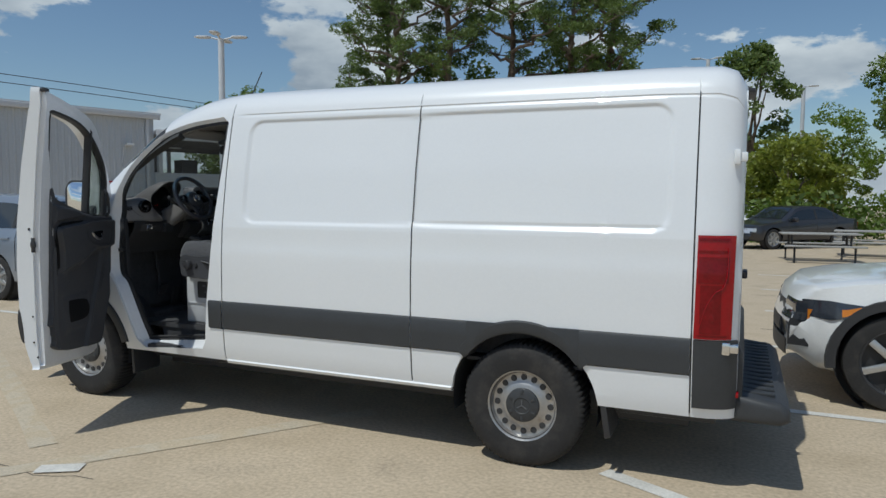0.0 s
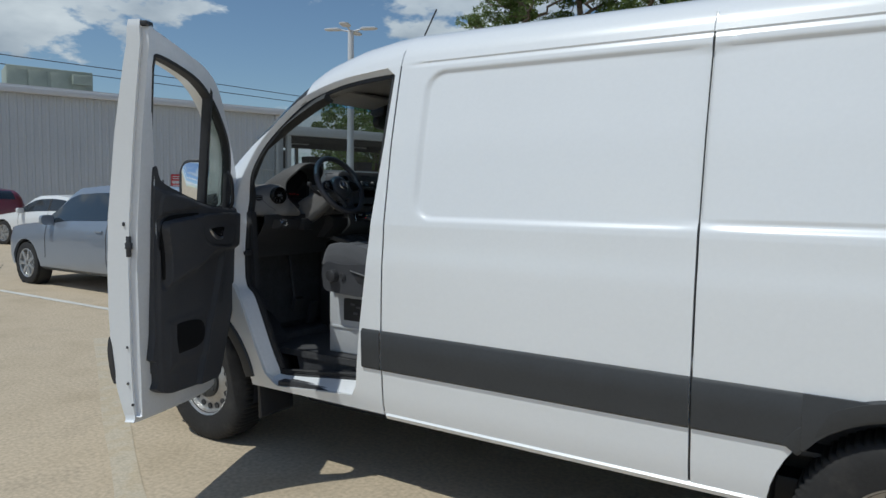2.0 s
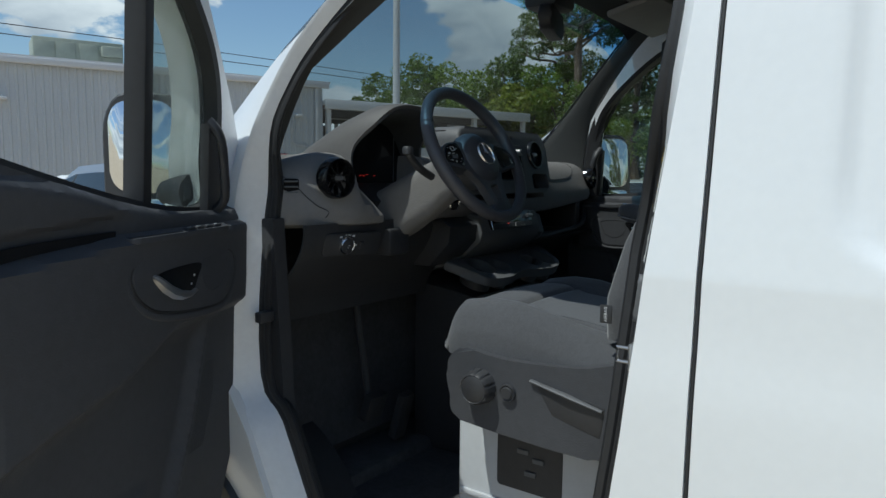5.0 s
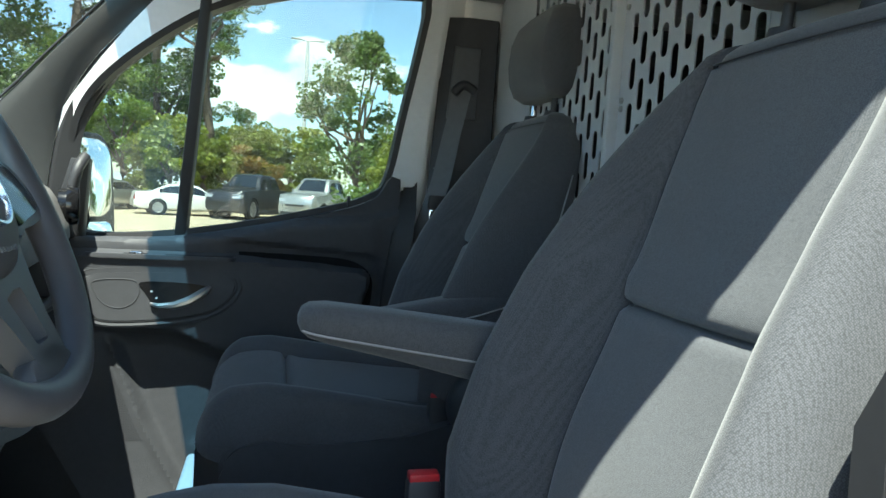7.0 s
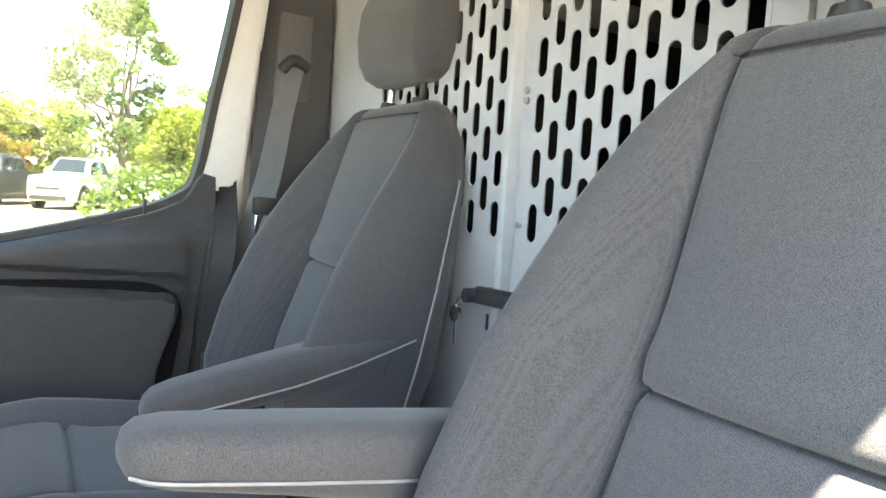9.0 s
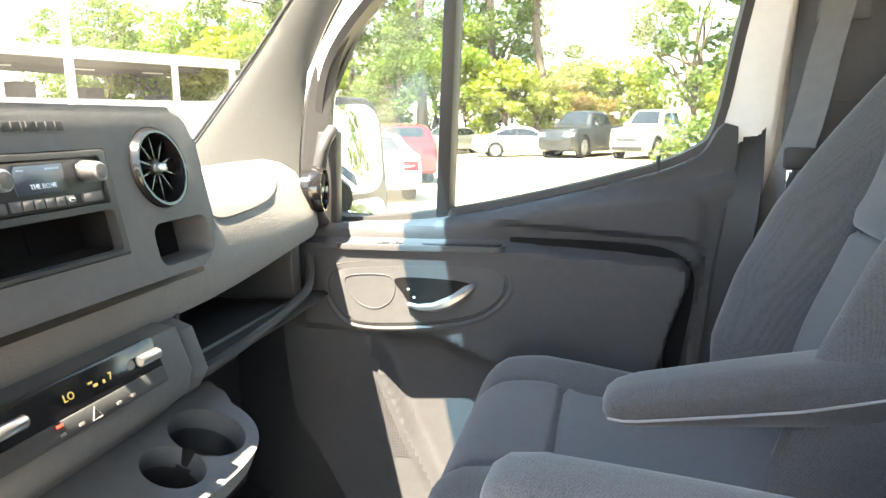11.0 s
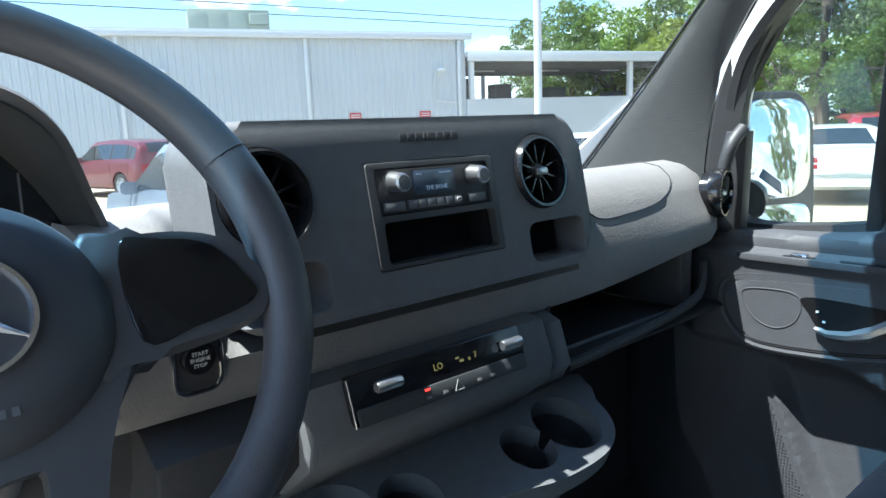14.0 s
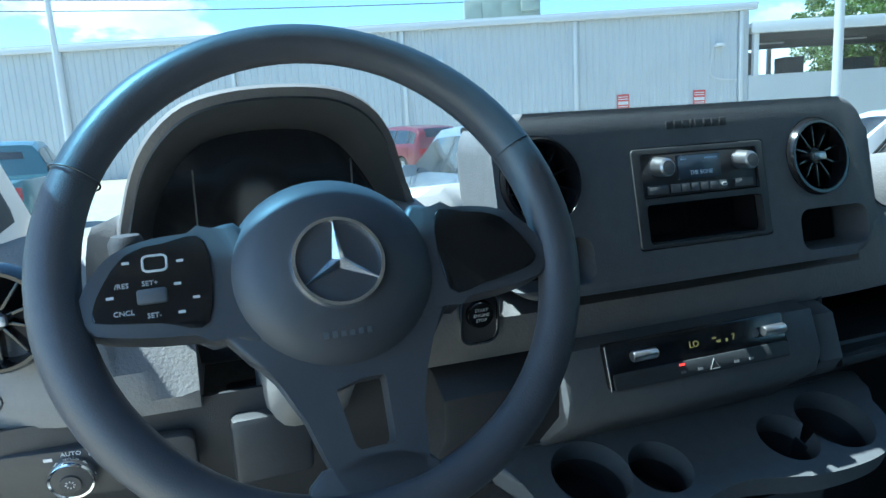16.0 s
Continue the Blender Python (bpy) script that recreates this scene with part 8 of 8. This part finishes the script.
car("suv", "silver_suv", "silver-blue compact SUV parked on the concrete", (-7.05, 4.06, 0), 0, P_GREY, 4.62, 1.82, 0.35, axles=(0.185, 0.775))
car("suv", "white_suv", "white SUV with dark headlamps and black arches", (7.53, 3.16, 0), 0, P_WHITE, 4.75, 1.92, 0.375, True, face="dark", axles=(0.172, 0.78))
car("suv", "red_suv", "dark red SUV parked by the building", (-20.9, 6.95, 0), 14, P_DKRED, 4.6, 1.86, 0.36)
car("sedan", "white_sedan", "white sedan parked by the building", (-16.5, 8.2, 0), 10, P_WHITE, 4.7, 1.82)
car("sedan", "charcoal_sedan", "charcoal sedan parked by the hedge", (6.3, 23.0, 0), 42, P_DARK, 4.7, 1.82)
car("sedan", "white_sedan", "white sedan seen past the passenger mirror", (-4.6, 16.2, 0), -62, P_WHITE, 4.75, 1.83)
car("suv", "red_suv", "bright red SUV seen past the passenger mirror", (-5.3, 20.6, 0), -62, P_RED, 4.6, 1.86, 0.36)
car("sedan", "silver_sedan", "silver sedan facing the lot under trees", (-7.2, 36.6, 0), 68, P_SILV, 4.6, 1.8)
car("sedan", "white_sedan", "white sedan parked side-on under trees", (-3.0, 34.2, 0), 196, P_WHITE, 4.8, 1.85)
dark_truck = car("pickup", "charcoal_pickup", "charcoal pickup truck facing the lot", (0.0, 34.4, 0), 62, P_DARK, 5.7, 2.05, 0.42, True, axles=(0.18, 0.80), category="pickup truck")
pale_truck = car("pickup", "silver_pickup", "silver pickup truck facing the lot", (3.1, 33.2, 0), 60, P_SILV, 5.3, 1.95, 0.38, True, axles=(0.18, 0.80), category="pickup truck")
car("sedan", "white_sedan", "white sedan beside the pickup trucks", (6.0, 33.0, 0), 62, P_WHITE, 4.7, 1.82)
car("sedan", "charcoal_sedan", "charcoal sedan far back under trees", (-11.0, 38.5, 0), 70, P_DARK, 4.6, 1.8)
car("sedan", "white_sedan", "white sedan parked ahead of the van", (-9.0, 13.6, 0), 12, P_WHITE, 4.7, 1.82)
car("suv", "charcoal_suv", "charcoal SUV parked ahead of the van", (-11.2, 11.0, 0), 12, P_DARK, 4.6, 1.86, 0.36)
car("pickup", "teal_pickup", "dark teal pickup truck seen from behind", (-13.2, -2.9, 0), 0, P_TEAL, 5.4, 1.95, 0.39, axles=(0.18, 0.80), category="pickup truck")

for truck in (dark_truck, pale_truck):                      # full-size, on raised springs
    truck.scale = (1.0, 1.0, 1.16)

# ---- picnic tables ----
SLATC = material("weathered_bench_grey", (0.34, 0.33, 0.31), rough=0.85, vary=0.2, scale=6)
def picnic(x, y, turn):
    t = thing("picnic_table", "weathered grey picnic table with benches on dark legs", "picnic table", "picnic tables")
    m = Matrix.Translation((x, y, 0)) @ Matrix.Rotation(radians(turn), 4, "Z")
    for k in range(5):
        part("table_slat", moved(box(-0.95, 0.95, -0.37 + 0.15 * k, -0.235 + 0.15 * k, 0.72, 0.76, 0.006), m), SLATC, t)
    for s in (-1, 1):
        part("bench", moved(box(-0.95, 0.95, min(s * 0.62, s * 0.88), max(s * 0.62, s * 0.88), 0.42, 0.46, 0.008), m), SLATC, t)
        part("leg_frame", moved(merge(tube([(s * 0.7, -0.75, 0.0), (s * 0.7, -0.75, 0.42), (s * 0.7, 0.75, 0.42), (s * 0.7, 0.75, 0.0)], 0.03, 8), tube([(s * 0.7, -0.25, 0.42), (s * 0.7, -0.25, 0.72)], 0.03, 8), tube([(s * 0.7, 0.25, 0.42), (s * 0.7, 0.25, 0.72)], 0.03, 8)), m), CLAD2, t)
    return t


picnic(6.75, 17.0, 5)
picnic(8.3, 19.4, -8)

# ---- trees ----
BARK = material("bark", (0.16, 0.12, 0.09), rough=0.95, vary=0.35, scale=5, grain=30, bump=0.8, bump_scale=30)


def leafmat(name, a, b):
    m = bpy.data.materials.new(name)
    m.use_nodes = True
    n, l = m.node_tree.nodes, m.node_tree.links
    n.clear()
    out = n.new("ShaderNodeOutputMaterial")
    geo = n.new("ShaderNodeNewGeometry")
    ramp = n.new("ShaderNodeValToRGB")
    ramp.color_ramp.elements[0].color, ramp.color_ramp.elements[1].color = (*a, 1), (*b, 1)
    l.new(geo.outputs["Random Per Island"], ramp.inputs["Fac"])
    df, tr, gl = n.new("ShaderNodeBsdfDiffuse"), n.new("ShaderNodeBsdfTranslucent"), n.new("ShaderNodeBsdfGlossy")
    gl.inputs["Roughness"].default_value = 0.45
    mx, m2 = n.new("ShaderNodeMixShader"), n.new("ShaderNodeMixShader")
    mx.inputs["Fac"].default_value, m2.inputs["Fac"].default_value = 0.5, 0.05
    l.new(ramp.outputs["Color"], df.inputs["Color"])
    l.new(ramp.outputs["Color"], tr.inputs["Color"])
    l.new(df.outputs["BSDF"], mx.inputs[1])
    l.new(tr.outputs["BSDF"], mx.inputs[2])
    l.new(mx.outputs["Shader"], m2.inputs[1])
    l.new(gl.outputs["BSDF"], m2.inputs[2])
    l.new(m2.outputs["Shader"], out.inputs["Surface"])
    return m


LEAF_D = leafmat("dark_oak_leaf", (0.085, 0.145, 0.024), (0.21, 0.29, 0.055))
LEAF_L = leafmat("light_green_leaf", (0.13, 0.22, 0.02), (0.29, 0.38, 0.055))
LEAF_Y = leafmat("yellow_green_leaf", (0.19, 0.24, 0.025), (0.36, 0.39, 0.06))
LEAF_P = leafmat("pine_needle", (0.095, 0.15, 0.036), (0.22, 0.29, 0.075))
LEAF_R = leafmat("reddish_leaf", (0.34, 0.16, 0.03), (0.30, 0.30, 0.05))


def leaf_mesh(name, rnd, blobs, per, size, mat, slim=0.6):
    """Leaves scattered in and on clumps; blobs are (centre, radius, squash)."""
    verts, faces = [], []
    for c, r, sq in blobs:
        for _ in range(per):
            d = Vector((rnd.gauss(0, 1), rnd.gauss(0, 1), rnd.gauss(0, 1))).normalized()
            p = Vector(c) + Vector((d.x, d.y, d.z * sq)) * r * rnd.uniform(0.35, 1.0) ** 0.5
            a = Vector((rnd.gauss(0, 1), rnd.gauss(0, 1), rnd.gauss(0, 0.7))).normalized()
            b = a.cross(Vector((rnd.gauss(0, 1), rnd.gauss(0, 1), rnd.gauss(0, 1)))).normalized()
            s = size * rnd.uniform(0.6, 1.4)
            i = len(verts)
            verts += [p - a * s, p + b * s * slim, p + a * s, p - b * s * slim]
            faces.append((i, i + 1, i + 2, i + 3))
    me = bpy.data.meshes.new(name)
    me.from_pydata([tuple(v) for v in verts], [], faces)
    me.materials.append(mat)
    return me


def limb(a, b, r0, r1, rnd, wob=0.12, n=6):
    a, b = Vector(a), Vector(b)
    L = (b - a).length
    pts = [a.lerp(b, k / n) + Vector((rnd.uniform(-1, 1), rnd.uniform(-1, 1), rnd.uniform(-0.5, 0.5))) * wob * L * 0.3 * math.sin(math.pi * k / n) for k in range(n + 1)]
    return tube(pts, [r0 + (r1 - r0) * k / n for k in range(n + 1)], 8)


def broadleaf(seed, h, spread, mat, label, clumps=60, per=170, size=0.115, low=0.25):
    rnd = random.Random(seed)
    t = thing("broadleaf_tree", label, "tree", "trees round the lot")
    tr = [limb((0, 0, 0), (rnd.uniform(-0.3, 0.3), rnd.uniform(-0.3, 0.3), h * 0.5), h * 0.024, h * 0.014, rnd)]
    blobs = []
    tips = []
    for k in range(9):
        a, e = rnd.uniform(0, 2 * math.pi), rnd.uniform(0.5, 0.95)
        tip = Vector((math.cos(a) * spread * rnd.uniform(0.3, 0.85), math.sin(a) * spread * rnd.uniform(0.3, 0.85), h * e))
        tr.append(limb((0, 0, h * rnd.uniform(0.2, 0.5)), tip, h * 0.010, h * 0.003, rnd))
        tips.append(tip)
    for k in range(clumps):
        if k < len(tips) * 2:
            c = tips[k % len(tips)] + Vector((rnd.uniform(-1, 1), rnd.uniform(-1, 1), rnd.uniform(-0.6, 0.8))) * spread * 0.2
        else:
            a, e = rnd.uniform(0, 2 * math.pi), rnd.uniform(low, 1.0)
            rr_ = spread * math.sin(math.pi * min(1, max(0.08, (e - low * 0.6) / (1.05 - low * 0.6)))) ** 0.6
            c = Vector((math.cos(a) * rr_ * rnd.uniform(0.3, 1), math.sin(a) * rr_ * rnd.uniform(0.3, 1), h * e))
        blobs.append((c, spread * rnd.uniform(0.14, 0.30), rnd.uniform(0.55, 0.85)))
    part("trunk", merge(*tr), BARK, t)
    cr = new("crown", leaf_mesh("crown", rnd, blobs, per, size, mat))
    cr.parent = t
    return t


def pine(seed, h, label):
    rnd = random.Random(seed)
    t = thing("pine_tree", label, "tree", "trees round the lot")
    lean = (rnd.uniform(-0.05, 0.05) * h, rnd.uniform(-0.05, 0.05) * h)
    tr = [limb((0, 0, 0), (lean[0], lean[1], h), h * 0.017, h * 0.004, rnd, 0.05, 9)]
    blobs = []
    for k in range(22):
        e = 0.42 + 0.58 * (k + rnd.uniform(0.0, 0.9)) / 22
        a = rnd.uniform(0, 2 * math.pi)
        L = h * (0.10 + 0.15 * (1.05 - e) * 1.6) * rnd.uniform(0.5, 1.0)
        base = Vector((lean[0] * e, lean[1] * e, h * e))
        tip = base + Vector((math.cos(a) * L, math.sin(a) * L, L * rnd.uniform(0.10, 0.55)))
        tr.append(limb(base, tip, h * 0.006, h * 0.0018, rnd, 0.35))
        for j in range(3):                                  # twigs that carry the needle clumps
            root_ = base.lerp(tip, rnd.uniform(0.45, 0.9))
            end = root_ + Vector((rnd.uniform(-1, 1), rnd.uniform(-1, 1), rnd.uniform(0.0, 0.8))) * 0.11 * h * rnd.uniform(0.5, 1.0)
            tr.append(limb(root_, end, h * 0.0022, h * 0.0008, rnd, 0.3, 4))
            for q in range(2):
                blobs.append((end + Vector((rnd.uniform(-1, 1), rnd.uniform(-1, 1), rnd.uniform(-0.3, 0.4))) * 0.45, rnd.uniform(0.45, 0.85), 0.55))
        blobs.append((tip, rnd.uniform(0.5, 0.9), 0.6))
    part("trunk", merge(*tr), BARK, t)
    cr = new("crown", leaf_mesh("crown", rnd, blobs, 120, 0.15, LEAF_P, 0.25))
    cr.parent = t
    return t


def stand(ob, spots):
    """The thing and its copies at the spots (x, y, turn, scale)."""
    for i, (x, y, a, s) in enumerate(spots):
        mm = Matrix.Translation((x, y, 0)) @ Matrix.Rotation(radians(a), 4, "Z")
        o = ob if i == 0 else copy_thing(ob, mm)
        o.matrix_basis = mm @ Matrix.Diagonal((s, s, s, 1))


stand(pine(1, 21, "tall slender pine with open crown"), [(-16.8, 38.5, 0, 1.0), (27.0, 10.6, 70, 0.6), (34.0, 15.5, 20, 0.7), (-3.0, 42.0, 130, 0.92)])
stand(pine(2, 22, "tall slender pine with open crown"), [(-9.6, 40.0, 40, 1.0), (-20.0, 43.0, 250, 0.9)])
stand(pine(3, 20, "tall pine with leaning top"), [(-13.4, 39.5, 0, 1.06), (-5.8, 41.0, 200, 0.98)])
stand(broadleaf(11, 9.5, 3.6, LEAF_D, "dark green broadleaf tree with dense crown"), [(13.0, 36.0, 0, 0.9), (-14.0, 44.0, 60, 1.2), (-24.0, 42.5, 120, 1.0), (-5.5, 43.5, 190, 1.15), (12.6, 30.5, 40, 0.85), (-34, 41, 10, 0.95), (16, 40, 80, 1.1), (-10.6, 38.6, 230, 0.78), (-29.5, 39.0, 300, 1.0), (38.0, 14.0, 15, 1.0), (40.0, 19.0, 200, 0.9), (37.0, 9.5, 120, 0.8)])
stand(broadleaf(12, 8.5, 3.4, LEAF_L, "light green broadleaf tree at the lot's edge", clumps=48, per=190, size=0.10), [(-7.0, 40.0, 0, 0.85), (-18.2, 40.0, 20, 1.05), (-9.5, 43.0, 0, 1.2), (-19.0, 44.0, 70, 1.15), (-26.5, 39.5, 150, 1.05), (9.5, 41.5, 210, 0.8), (-29, 43, 30, 1.0), (20, 36, 100, 0.9), (-15.0, 38.0, 310, 0.80), (-1.5, 44.5, 95, 0.75)])
stand(broadleaf(13, 5.0, 2.6, LEAF_Y, "yellow-green bushy tree by the hedge", low=0.1), [(6.6, 27.6, 0, 0.80), (-1.5, 41.5, 80, 0.95), (1.8, 42.0, 130, 1.0), (7.6, 41.0, 30, 1.0), (-13.0, 41.0, 160, 0.9), (-22.5, 40.0, 100, 1.45), (14.5, 35, 10, 1.0), (-4.6, 39.5, 250, 1.0), (-20.5, 39.0, 50, 1.3)])
stand(broadleaf(14, 4.2, 2.2, LEAF_R, "small tree with reddish autumn leaves", clumps=26, low=0.3), [(-0.4, 40.6, 0, 0.9)])
stand(broadleaf(15, 9.6, 3.0, LEAF_P, "slender tree with drooping loose crown", clumps=70, per=110, size=0.12, low=0.28), [(4.9, 36.5, 0, 1.0)])


def hedge(seed, x0, x1, y, h, mat):
    rnd = random.Random(seed)
    o = new("hedge", leaf_mesh("hedge", rnd, [((rnd.uniform(x0, x1), y + rnd.uniform(-0.8, 0.8), rnd.uniform(0.2, h)), rnd.uniform(0.5, 0.9), 0.8) for _ in range(int((x1 - x0) * 5))], 70, 0.12, mat))
    return tagged(o, "dense dark green hedge along the lot", "hedge", kind="stuff")


hedge(21, 3.0, 22.0, 25.8, 1.5, LEAF_D)
hedge(22, -30.0, 3.0, 45.8, 3.0, LEAF_D)
hedge(23, 3.0, 26.0, 43.5, 2.6, LEAF_L)
hedge(24, -48.0, -28.0, 40.0, 3.2, LEAF_D)

# cables over the building
for k, z in enumerate((8.6, 9.1)):
    c = part("overhead_cable", tube(curve([(-40, -30, z), (-38, 0, z - 0.5), (-36, 30, z), (-34, 60, z + 0.3)], 6), 0.025, 5), CLAD2)
    tagged(c, "thin dark overhead cable", "cable")
